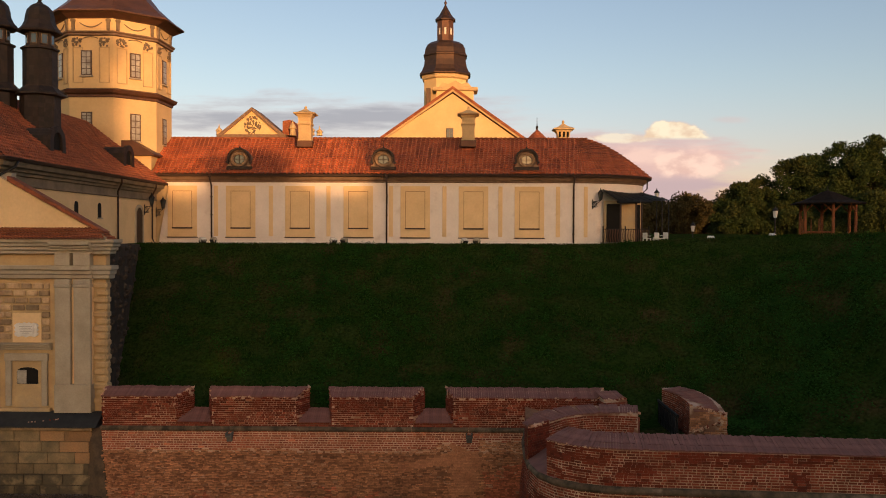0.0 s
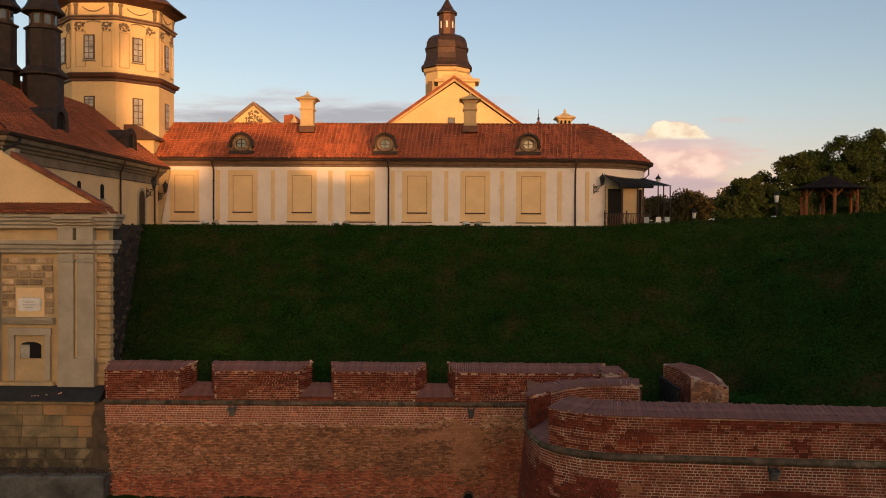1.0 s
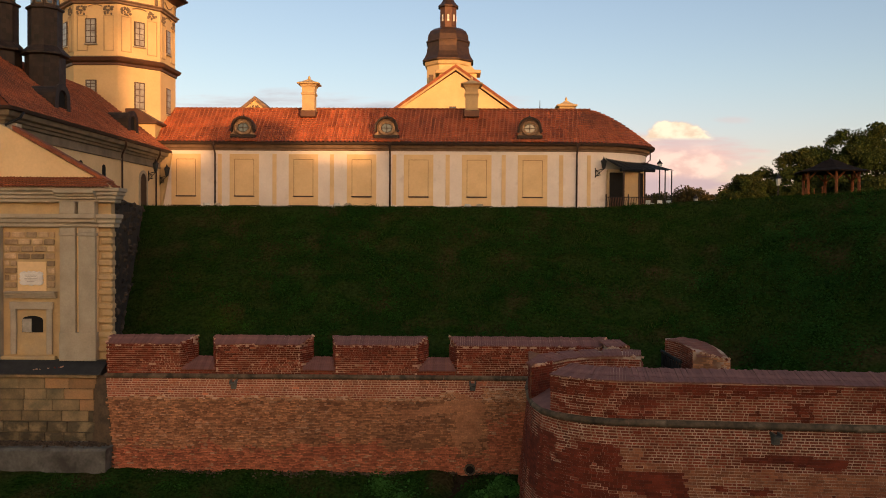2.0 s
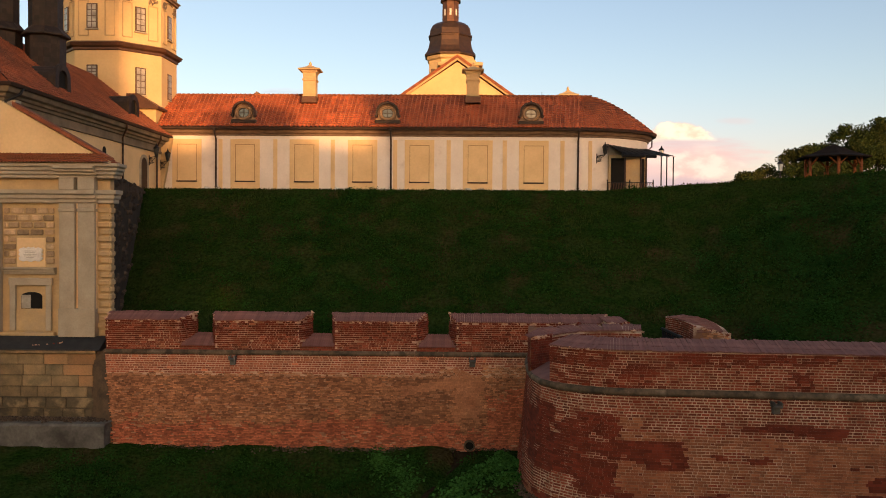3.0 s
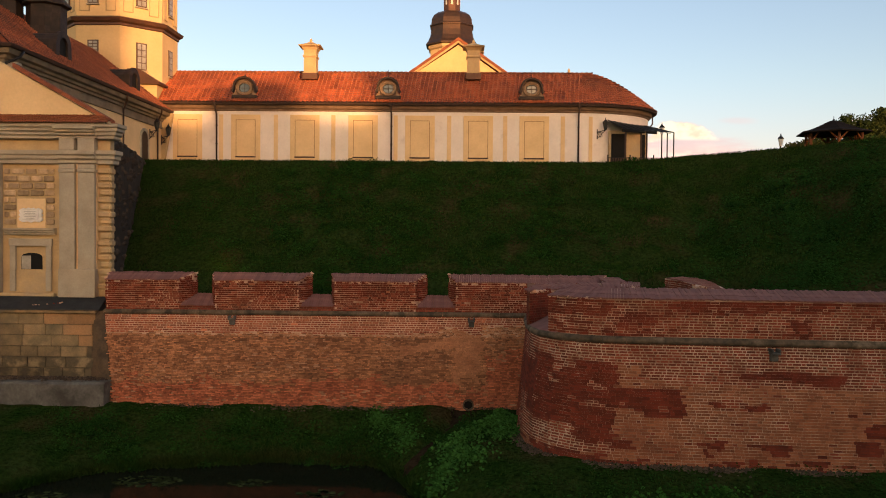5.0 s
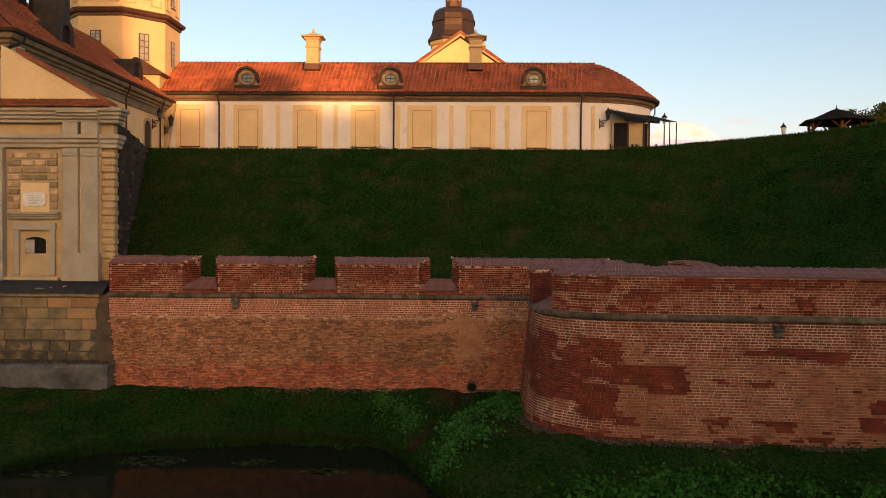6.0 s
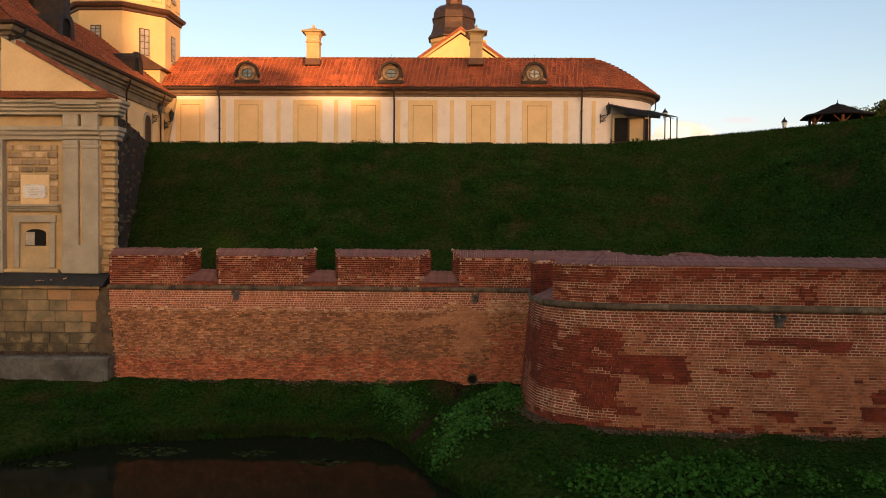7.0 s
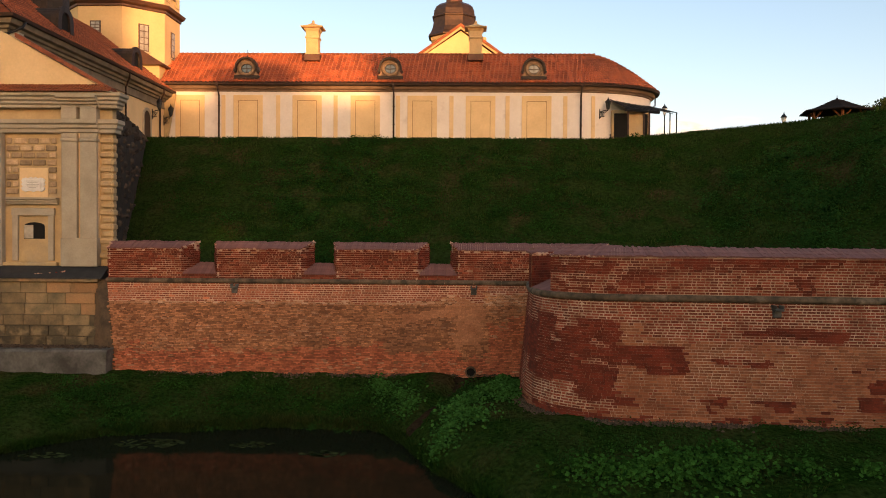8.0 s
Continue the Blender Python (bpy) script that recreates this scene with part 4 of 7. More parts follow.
bricks("brickwork", FL[2:], BCORD + 0.1, 6.43, lambda z: 0.0, BRICK, flank, 35, lambda s, z: flank_gone(s, z) or s < 1.3, depth=0.035, rough=0.012)
bricks("oxblood_brickwork", FL[:4], BCORD + 0.1, 6.36, lambda z: 0.0, BRICK_DARK, flank, 36, lambda s, z: noise.noise((s * 1.5, z * 2.0, 28)) > 0.5, depth=0.035, rough=0.012, joint=0.008)
coping("coping_tile", FL[3:9], 0.85, 6.44, 6.60, flank, seed=12, sag=0.03, trim=lambda x: 0.35 * max(0.0, x - 7.5) + max(0.0, 0.2 * noise.noise((x * 3, 4, 4))))
coping("wedge_tile", [(3.28, 33.26), (4.2, 34.14)], 0.75, 6.38, 6.58, flank, seed=13, over=0.03, trim=lambda x: 0.18 + 0.15 * noise.noise((x * 5, 1, 7)), tail=lambda x: 0.62 * (4.2 - x))
crumbs(3.28, 33.25, 6.38, 4.2, 34.12, 6.44, 22, 0.055, 71, flank)
crumbs(7.8, 35.6, 6.45, 8.35, 36.2, 6.35, 16, 0.065, 72, flank)
bm = bmesh.new()
sweep(bm, FACE[2:6], [(0.0, BCORD + 0.04), (0.02, BCORD + 0.14), (-0.95, BCORD + 0.5), (-0.95, BCORD)])
part("embrasure_sill", bm, COPING, flank, "sloping tile sill of the embrasure")

# return of the curtain parapet and the ruined stair wall
ret = thing("parapet_return", (7.8, 39.0, BCORD), "short broken brick return at the parapet's end", "wall", kind="structure")
R1 = [(7.08, 39.12), (7.22, 38.36), (8.36, 38.72), (8.42, 39.3)]
part("wall_core", hull([(7.24, 38.42, BCORD), (8.34, 38.76, BCORD), (8.34, 38.76, 6.50), (7.24, 38.42, 6.40)], [(7.12, 39.9, BCORD), (8.3, 39.5, BCORD), (8.0, 39.5, 6.62), (7.12, 39.9, 6.68)]), MORTAR, ret)
bricks("brickwork", R1, BCORD + 0.1, 6.44, lambda z: 0.01, BRICK, ret, 37, lambda s, z: noise.noise((s * 2, z * 3, 8)) > 0.5, depth=0.03, rough=0.012)
coping("coping_tile", [(7.22, 38.40), (8.30, 38.72)], 0.95, 6.44, 6.64, ret, seed=14, trim=lambda x: 0.12 + 0.55 * max(0.0, (x - 7.9)) + 0.1 * noise.noise((x * 4, 2, 2)), sag=0.03)
crumbs(7.2, 38.4, 6.46, 8.3, 38.75, 6.48, 14, 0.05, 73, ret)
stair = thing("stair_wall", (11, 38, BCORD), "curved ruined brick stair wall with a broken end", "wall", kind="structure")
SI = [(10.46, 40.75), (10.70, 40.2), (10.86, 39.4), (10.88, 38.2), (10.80, 37.2)]
SO = [(11.50, 40.7), (12.0, 40.0), (12.28, 39.1), (12.40, 38.0), (12.36, 36.9)]
SZ = [(6.62, 6.66), (6.60, 6.60), (6.58, 6.50), (6.54, 6.36), (6.48, 6.16)]
for (a, b, c, d, za, zb) in zip(SI, SI[1:], SO, SO[1:], SZ, SZ[1:]):
    part("wall_core", hull([(*a, BCORD - 0.2), (*b, BCORD - 0.2), (*b, zb[0]), (*a, za[0])], [(*c, BCORD - 0.2), (*d, BCORD - 0.2), (*d, zb[1]), (*c, za[1])]), MORTAR, stair)
bricks("brickwork", SI, BCORD, 6.62, lambda z: 0.02, BRICK, stair, 41, lambda s, z: z > 6.66 - 0.045 * s, depth=0.04, rough=0.018)
bricks("end_brick", [SI[-1], SO[-1]], BCORD - 0.1, 6.45, lambda z: 0.03, BRICK_OLD, stair, 42, lambda s, z: noise.noise((s * 2.6, z * 2.6, 5)) > 0.2 or z > 6.42 - 0.18 * s, depth=0.07, rough=0.05)
bricks("outer_brick", SO[::-1], BCORD - 0.1, 6.6, lambda z: 0.02, BRICK, stair, 43, lambda s, z: z > 6.1 + 0.12 * s, depth=0.04, rough=0.02)
coping("coping_tile", [(a[0] * 0.2 + b[0] * 0.8, a[1] * 0.2 + b[1] * 0.8) for a, b in zip(SI, SO)], 1.12, 6.64, 6.60, stair, seed=15, over=0.0, sag=0.03, drop=[0.0, -0.02, -0.08, -0.18, -0.36], flip=True)
crumbs(10.80, 37.2, 6.50, 12.34, 36.92, 6.18, 34, 0.06, 74, stair)
crumbs(10.82, 37.12, 5.3, 12.3, 36.85, 5.9, 26, 0.075, 75, stair)
rail = thing("iron_railing", (10.15, 38.5, BCORD), "dark iron stair railing beside the ruined wall", "railing")
for k in range(8):
    y = 37.2 + 0.46 * k
    part("baluster", tube(bmesh.new(), [(10.25, y, BCORD - 0.1), (10.25, y, 6.02)], 0.05, 6), METAL, rail)
part("handrail", tube(bmesh.new(), [(10.25, 37.1, 6.03), (10.25, 40.6, 6.03)], 0.07, 6), METAL, rail)
for k in range(7):
    part("brace", tube(bmesh.new(), [(10.25, 37.2 + 0.46 * k, BCORD), (10.25, 37.66 + 0.46 * k, 5.95)], 0.05, 5), METAL, rail)
part("kick_plate", BOX(10.22, 37.15, BCORD - 0.05, 10.28, 40.5, BCORD + 0.42), METAL, rail)

# ---- rough retaining wall between gatehouse and rampart ----
rub = thing("retaining_wall", (-19, 48, 9), "dark rubble stone retaining wall beside the gate passage", "wall", kind="structure")
RW = [(-16.55, 40.6), (-18.1, 47.0), (-20.3, 55.2), (-21.9, 57.6)]
bm = bmesh.new()
sweep(bm, [(a, b) for a, b in RW], [(-1.5, 3.0), (-1.5, 13.3), (0.0, 13.3), (0.0, 3.0)])
part("wall_core", bm, RUBBLE, rub)
rr = random.Random(4)
for k in range(230):
    f = rr.random()
    i = 0 if f < 0.4 else 1
    a, b = Vector(RW[i]), Vector(RW[i + 1])
    p = a.lerp(b, rr.random())
    z = rr.uniform(6.0, 13.25)
    if z < float(ground_z(p.x + 0.45, p.y)) + 0.15:
        continue
    bm = bmesh.new()
    bmesh.ops.create_icosphere(bm, subdivisions=1, radius=1.0, matrix=Matrix.LocRotScale((p.x, p.y, z), Euler((0, 0, 1.3)), (rr.uniform(0.16, 0.34), rr.uniform(0.06, 0.12), rr.uniform(0.10, 0.2))))
    part("stone", bm, RUBBLE, rub)


# ---- long single-storey wing with a rounded end ----
FY, EX, EA, EB, RY = 64.2, 9.6, 6.2, 5.0, 69.2
BASE_Z, EAVE_Z, RIDGE_Z = 13.1, 18.35, 21.8
END = [(EX + EA * math.sin(a), RY - EB * math.cos(a)) for a in np.linspace(0, math.pi, 25)]
PLAN = [(-22.9, FY)] + [(x, FY) for x in (-12, 0)] + END + [(-22.9, RY + EB)]
wing = thing("palace_wing", (-6, FY, BASE_Z), "long white and ochre palace wing with orange tiled roof", "building")
bm = bmesh.new()
sweep(bm, PLAN, [(0, BASE_Z - 0.6), (0, EAVE_Z), (-0.6, EAVE_Z), (-0.6, BASE_Z - 0.6)])
part("wall", bm, WHITE, wing)
bm = bmesh.new()
sweep(bm, PLAN, [(0.0, 17.92), (0.10, 17.96), (0.10, 18.06), (0.26, 18.12), (0.34, 18.28), (0.34, 18.36), (0.0, 18.36)])
part("cornice", bm, BROWN, wing, "brown painted moulded cornice")
bm = bmesh.new()
sweep(bm, PLAN, [(0.50, 18.34), (0.66, 18.38), (0.72, 18.52), (0.66, 18.53), (0.60, 18.42), (0.50, 18.42), (0.3, 18.42), (0.3, 18.36)])
part("gutter", bm, PIPE, wing)
bm = bmesh.new()
sweep(bm, PLAN, [(0.56, 18.40), (0.56, 18.45), (-0.5, 19.0), (-0.5, 18.40)])
part("eaves_board", bm, BROWN, wing)
bm = bmesh.new()
sweep(bm, PLAN, [(0.0, BASE_Z - 0.5), (0.05, BASE_Z - 0.5), (0.05, BASE_Z + 0.28), (0.0, BASE_Z + 0.3)])
part("plinth", bm, WHITE, wing)
for x0 in (-21.58, -17.09, -12.54, -8.07, -3.71, 0.74, 5.01):
    x1 = x0 + 2.26
    pan = part("blind_window", BOX(x0, FY - 0.035, 13.75, x1, FY + 0.1, 17.66, bevel=0.012), PLASTER, wing, "ochre plaster blind window panel")
    c = (x0 + x1) / 2
    # brown raised strips: the shade of a recessed groove put into colour
    bm = bmesh.new()
    for a, b, c0, d in ((c - 0.755, c - 0.72, 14.45, 17.27), (c + 0.72, c + 0.755, 14.45, 17.27), (c - 0.72, c + 0.72, 17.235, 17.27)):
        box(bm, a, FY - 0.06, c0, b, FY - 0.03, d, bevel=0.008)
    part("panel_moulding", bm, PANEL_LINE, pan)
    part("window_sill", BOX(c - 0.78, FY - 0.13, 14.37, c + 0.78, FY, 14.47, bevel=0.012), PIPE, pan, "dark brown metal sill")
    part("base_sill", BOX(x0 - 0.05, FY - 0.10, 13.67, x1 + 0.05, FY, 13.745, bevel=0.012), PIPE, pan, "dark brown metal ledge")
for x0 in (-18.02, -13.80, -9.38, -4.60, -0.51, 3.77, 8.16):
    part("plaster_strip", BOX(x0, FY - 0.03, 13.8, x0 + 0.32, FY + 0.1, 17.66, bevel=0.01), PLASTER, wing, "narrow ochre plaster strip")
part("plaster_strip", BOX(10.3, FY - 0.03, 13.8, 10.58, FY + 0.2, 17.66, bevel=0.01), PLASTER, wing, "narrow ochre plaster strip")


def downpipe(x, y, parent, z0=13.2, z1=18.4, out=0.62, back=0.12):
    bm = tube(bmesh.new(), [(x, y - out, z1), (x, y - out, z1 - 0.15), (x, y - back, z1 - 0.75), (x, y - back, z0 + 0.2), (x, y - back - 0.15, z0)], 0.065, 8)
    p = part("downpipe", bm, PIPE, parent, "dark brown metal downpipe", smooth=True)
    for z in (z0 + 0.8, z0 + 2.2, z0 + 3.6):
        part("pipe_clamp", BOX(x - 0.085, y - back - 0.085, z, x + 0.085, y, z + 0.05), PIPE, p)
    part("rain_hopper", BOX(x - 0.12, y - out - 0.1, z1 - 0.14, x + 0.12, y - out + 0.1, z1 + 0.06, bevel=0.03), PIPE, p)


for x in (-18.18, -4.76, 9.5):
    downpipe(x, FY, wing)
bm = tube(bmesh.new(), [(16.35, RY + 0.4, 18.4), (16.35, RY + 0.4, 17.8), (15.95, RY + 0.4, 17.4), (15.75, RY + 0.4, 17.2), (15.9, RY + 0.4, 13.3)], 0.06, 8)
part("downpipe", bm, PIPE, wing, smooth=True)

# roof: straight slopes, then a fan round the end
n = 60
foot = [(x, FY - 0.66, 18.5) for x in np.linspace(-22.55, EX, n)]
top = [(x, RY, RIDGE_Z) for x in np.linspace(-23.45, EX + 0.9, n)]
for a in np.linspace(0.02, math.pi / 2 + 0.5, 30):
    foot.append((EX + (EA + 0.66) * math.sin(a), RY - (EB + 0.66) * math.cos(a), 18.5))
    k = min(1.0, a / 1.2)
    top.append((EX + 0.9 + 0.9 * k, RY, RIDGE_Z - 0.03 * k))
swell = [0.0] * n + [0.30 * min(1.0, a / 1.35) ** 1.5 for a in np.linspace(0.02, math.pi / 2 + 0.5, 30)]
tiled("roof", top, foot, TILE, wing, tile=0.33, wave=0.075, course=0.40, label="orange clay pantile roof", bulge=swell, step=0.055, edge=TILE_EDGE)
bm = bmesh.new()
vs = [bm.verts.new(p) for p in ((-23.45, RY, RIDGE_Z), (11.4, RY, RIDGE_Z - 0.06), (15.8, RY + 2.5, 18.5), (10, RY + EB + 0.6, 18.5), (-22.5, RY + EB + 0.6, 18.5))]
bm.faces.new(vs)
bmesh.ops.solidify(bm, geom=bm.faces[:], thickness=0.15)
part("rear_roof", bm, TILE, wing)
x = -23.4
while x < 11.3:
    bm = tube(bmesh.new(), [(x, RY, RIDGE_Z + 0.02), (x + 0.4, RY, RIDGE_Z + 0.05)], [0.11, 0.13], 8)
    part("ridge_tile", bm, TILE_OLD, wing)
    x += 0.39



def dormer(x):
    """A bull's-eye dormer: stuccoed front with flared feet, oval window, thin dark hood and a curved roof running back."""
    y = 64.2
    d = part("dormer", bmesh_front(x, y), DORMER, wing, "brown stuccoed bull's-eye dormer with flared feet")
    place = Matrix.Translation((x, y - 0.06, 19.72)) @ Matrix.Diagonal((1.28, 1, 1, 1)) @ Matrix.Rotation(radians(90), 4, "X")
    ring_ = lathe(bmesh.new(), 0, 0, [(0.36, 0), (0.37, 0.08), (0.40, 0.11), (0.43, 0.09), (0.46, 0.10), (0.50, 0.15), (0.57, 0.13), (0.60, 0.06), (0.60, 0.0)], 28, ring=True)
    fr = part("window_frame", ring_, RINGSTONE, d, "pale stucco oval window ring", smooth=True)
    fr.data.transform(place)
    g = part("pane", lathe(bmesh.new(), 0, 0, [(0.001, 0), (0.39, 0), (0.39, 0.02), (0.001, 0.02)], 28), GLASS, d)
    g.data.transform(place)
    bm = BOX(x - 0.03, y - 0.12, 19.36, x + 0.03, y - 0.08, 20.08)
    box(bm, x - 0.47, y - 0.12, 19.69, x + 0.47, y - 0.08, 19.75)
    lathe_ring = lathe(bmesh.new(), 0, 0, [(0.34, 0.03), (0.34, 0.09), (0.39, 0.09), (0.39, 0.03)], 24, ring=True)
    part("casement", lathe_ring, DARKWOOD, d, "dark round casement").data.transform(place)
    part("glazing_bar", bm, DARKWOOD, d)
    half = [(1.02, 19.42), (0.93, 19.50), (0.90, 19.72), (0.86, 19.98), (0.72, 20.24), (0.48, 20.44), (0.2, 20.53), (0.0, 20.56)]
    outer = [(x + a * 1.10, b + 0.09) for a, b in half] + [(x - a * 1.10, b + 0.09) for a, b in half[-2::-1]]
    inner = [(x - a * 0.96, b - 0.06) for a, b in half] + [(x + a * 0.96, b - 0.06) for a, b in half[-2::-1]]
    part("dormer_hood", prism(bmesh.new(), outer + inner, "y", y - 0.34, y + 0.1), HOOD, d, "dark curved sheet hood")
    part("tile_apron", prism(bmesh.new(), [(y - 0.62, 18.70), (y - 0.58, 18.58), (y - 0.05, 18.62), (y - 0.05, 18.90)], "x", x - 1.45, x + 1.45), TILE, d)
    part("dormer_sill", BOX(x - 1.10, y - 0.2, 18.88, x + 1.10, y + 0.3, 19.16, bevel=0.04), HOOD, d, "dark sheet sill")
    for k in (-1, 1):
        foot_ = [(x + k * a, b) for a, b in ((0.66, 19.16), (1.06, 19.16), (1.02, 19.24), (0.86, 19.36), (0.80, 19.56), (0.70, 19.44))]
        part("scroll", prism(bmesh.new(), foot_, "y", y - 0.16, y - 0.05), RINGSTONE, d, "pale stucco side scroll")
    bm = tube(bmesh.new(), [(x, y + 0.1, 20.6), (x, y + 0.1, 21.3)], 0.014, 5)
    lathe(bm, x, y + 0.1, [(0.10, 20.55), (0.12, 20.66), (0.03, 20.8)], 8)
    part("finial", bm, METAL, d)
    slim = Matrix.Translation((x, 0, 18.9)) @ Matrix.Diagonal((0.88, 1, 0.94, 1)) @ Matrix.Translation((-x, 0, -18.9))
    for ob in (d, *d.children):
        ob.data.transform(slim)


def bmesh_front(x, y):
    """Front plate with a rounded head and flared feet, with the barrel roof behind it."""
    half = [(1.08, 18.72), (1.06, 18.92), (1.04, 19.14), (0.88, 19.28), (0.84, 19.52), (0.88, 19.72), (0.84, 19.98), (0.70, 20.24), (0.45, 20.44), (0.2, 20.53), (0.0, 20.56)]
    poly = [(x + a, b) for a, b in half] + [(x - a, b) for a, b in half[-2::-1]]
    bm = bmesh.new()
    prism(bm, poly, "y", y - 0.06, y + 0.16)
    arch = [(x + 0.78 * math.cos(t), 19.68 + 0.78 * math.sin(t)) for t in np.linspace(0, math.pi, 13)]
    prism(bm, arch + [(x - 0.78, 19.2), (x + 0.78, 19.2)], "y", y + 0.16, y + 3.0)
    return bm


for x in (-16.05, -5.03, 5.9):
    dormer(x)


def chimney(x, y, z0, h, parent, name="chimney", s=1.0):
    """A stuccoed chimney: shaft, two mouldings, flared cap and a ball."""
    prof = [(0.56, 0), (0.56, 0.18), (0.50, 0.2), (0.50, 0.52 * h), (0.56, 0.54 * h), (0.58, 0.58 * h), (0.51, 0.60 * h), (0.50, 0.66 * h), (0.53, 0.76 * h), (0.64, 0.82 * h), (0.66, 0.84 * h)]
    c = part(name, lathe(bmesh.new(), x, y, [(r * s * 1.414, z0 + z) for r, z in prof], 4, math.pi / 4), STUCCO, parent, "plastered chimney with moulded bands and flared cap")
    cap = [(0.70, 0.84 * h), (0.86, 0.86 * h), (0.88, 0.89 * h), (0.55, 0.93 * h), (0.28, 0.985 * h), (0.12, 1.03 * h)]
    part("cap", lathe(bmesh.new(), x, y, [(r * s * 1.414, z0 + z) for r, z in cap], 4, math.pi / 4), STUCCO, c)
    part("ball", lathe(bmesh.new(), x, y, [(0.03, z0 + 1.0 * h), (0.11 * s, z0 + 1.05 * h), (0.11 * s, z0 + 1.09 * h), (0.03, z0 + 1.14 * h)], 10), STUCCO, c, smooth=True)
    part("flashing", BOX(x - 0.62 * s, y - 0.62 * s, z0 - 0.4, x + 0.62 * s, y + 0.62 * s, z0 + 0.12, bevel=0.03), RUST, c, "brown metal flashing")


chimney(-11.62, 67.9, 21.35, 2.62, wing)
chimney(1.52, 67.9, 21.40, 2.55, wing)

# porch at the rounded end
porch = thing("porch", (14, 64.6, BASE_Z), "dark sheet-roofed porch on slender posts at the rounded end", "porch")
bm = bmesh.new()
vs = [bm.verts.new(p) for p in ((11.6, 64.35, 17.45), (15.3, 67.4, 17.40), (17.5, 66.3, 16.70), (12.6, 62.6, 16.55))]
bm.faces.new(vs)
bmesh.ops.solidify(bm, geom=bm.faces[:], thickness=0.10)
canopy = part("canopy", bm, LEADROOF, porch, "dark sheet metal canopy")
for f in np.linspace(0.05, 0.95, 9):
    a, b = Vector((11.6, 64.35, 17.48)).lerp(Vector((15.3, 67.4, 17.43)), f), Vector((12.6, 62.6, 16.58)).lerp(Vector((17.5, 66.3, 16.73)), f)
    part("standing_seam", tube(bmesh.new(), [a, b], 0.03, 5), LEADROOF, canopy)
for x, y in ((12.85, 62.95), (14.25, 64.05), (14.75, 64.45)):
    part("post", tube(bmesh.new(), [(x, y, BASE_Z - 0.2), (x, y, 16.62)], 0.07, 8), PIPE, porch)
part("canopy_beam", tube(bmesh.new(), [(12.6, 62.75, 16.46), (15.6, 65.0, 16.56)], 0.13, 6), METAL, porch)
for k in range(5):
    f = k / 4
    a = Vector((14.8, 65.6, 17.1)).lerp(Vector((15.3, 66.6, 17.15)), f)
    part("lattice_bar", tube(bmesh.new(), [a, a + Vector((1.9, 0.4, -0.42))], 0.02, 5), METAL, porch)
for x, y in ((16.75, 66.2), (17.3, 66.35)):
    part("post", tube(bmesh.new(), [(x, y, BASE_Z - 0.2), (x, y, 16.7)], 0.05, 8), METAL, porch)
part("floor_slab", BOX(11.6, 62.9, BASE_Z - 0.4, 15.4, 66.4, BASE_Z + 0.32, bevel=0.02), CONCRETE, porch)
rail = thing("porch_railing", (13, 62.9, BASE_Z), "low wrought iron railing round the porch", "railing")
for x in np.linspace(11.6, 14.9, 28):
    part("baluster", tube(bmesh.new(), [(x, 62.95, BASE_Z + 0.3), (x + 0.04, 62.9, BASE_Z + 0.8), (x, 62.95, BASE_Z + 1.32)], 0.024, 5), RUST, rail)
part("handrail", tube(bmesh.new(), [(11.55, 62.95, BASE_Z + 1.33), (14.95, 62.95, BASE_Z + 1.33)], 0.035, 6), METAL, rail)
for x in (11.55, 13.2, 14.95):
    part("rail_post", tube(bmesh.new(), [(x, 62.95, BASE_Z), (x, 62.95, BASE_Z + 1.55)], 0.05, 6), METAL, rail)
# black panels give the porch's deep shade by colour, the wall is not recessed
part("door", BOX(12.0, 64.0, BASE_Z + 0.1, 13.1, 64.75, 16.35, bevel=0.02), VOID, wing, "black doorway panel with the porch's shade in its colour")
part("door_surround", BOX(11.85, 64.1, BASE_Z + 0.1, 14.6, 66.0, 16.6), STUCCO, wing, "ochre plaster porch wall")
part("glazed_door", BOX(14.25, 64.02, BASE_Z + 0.1, 14.55, 64.2, 16.3, bevel=0.02), VOID, wing, "black door panel with the porch's shade in its colour")


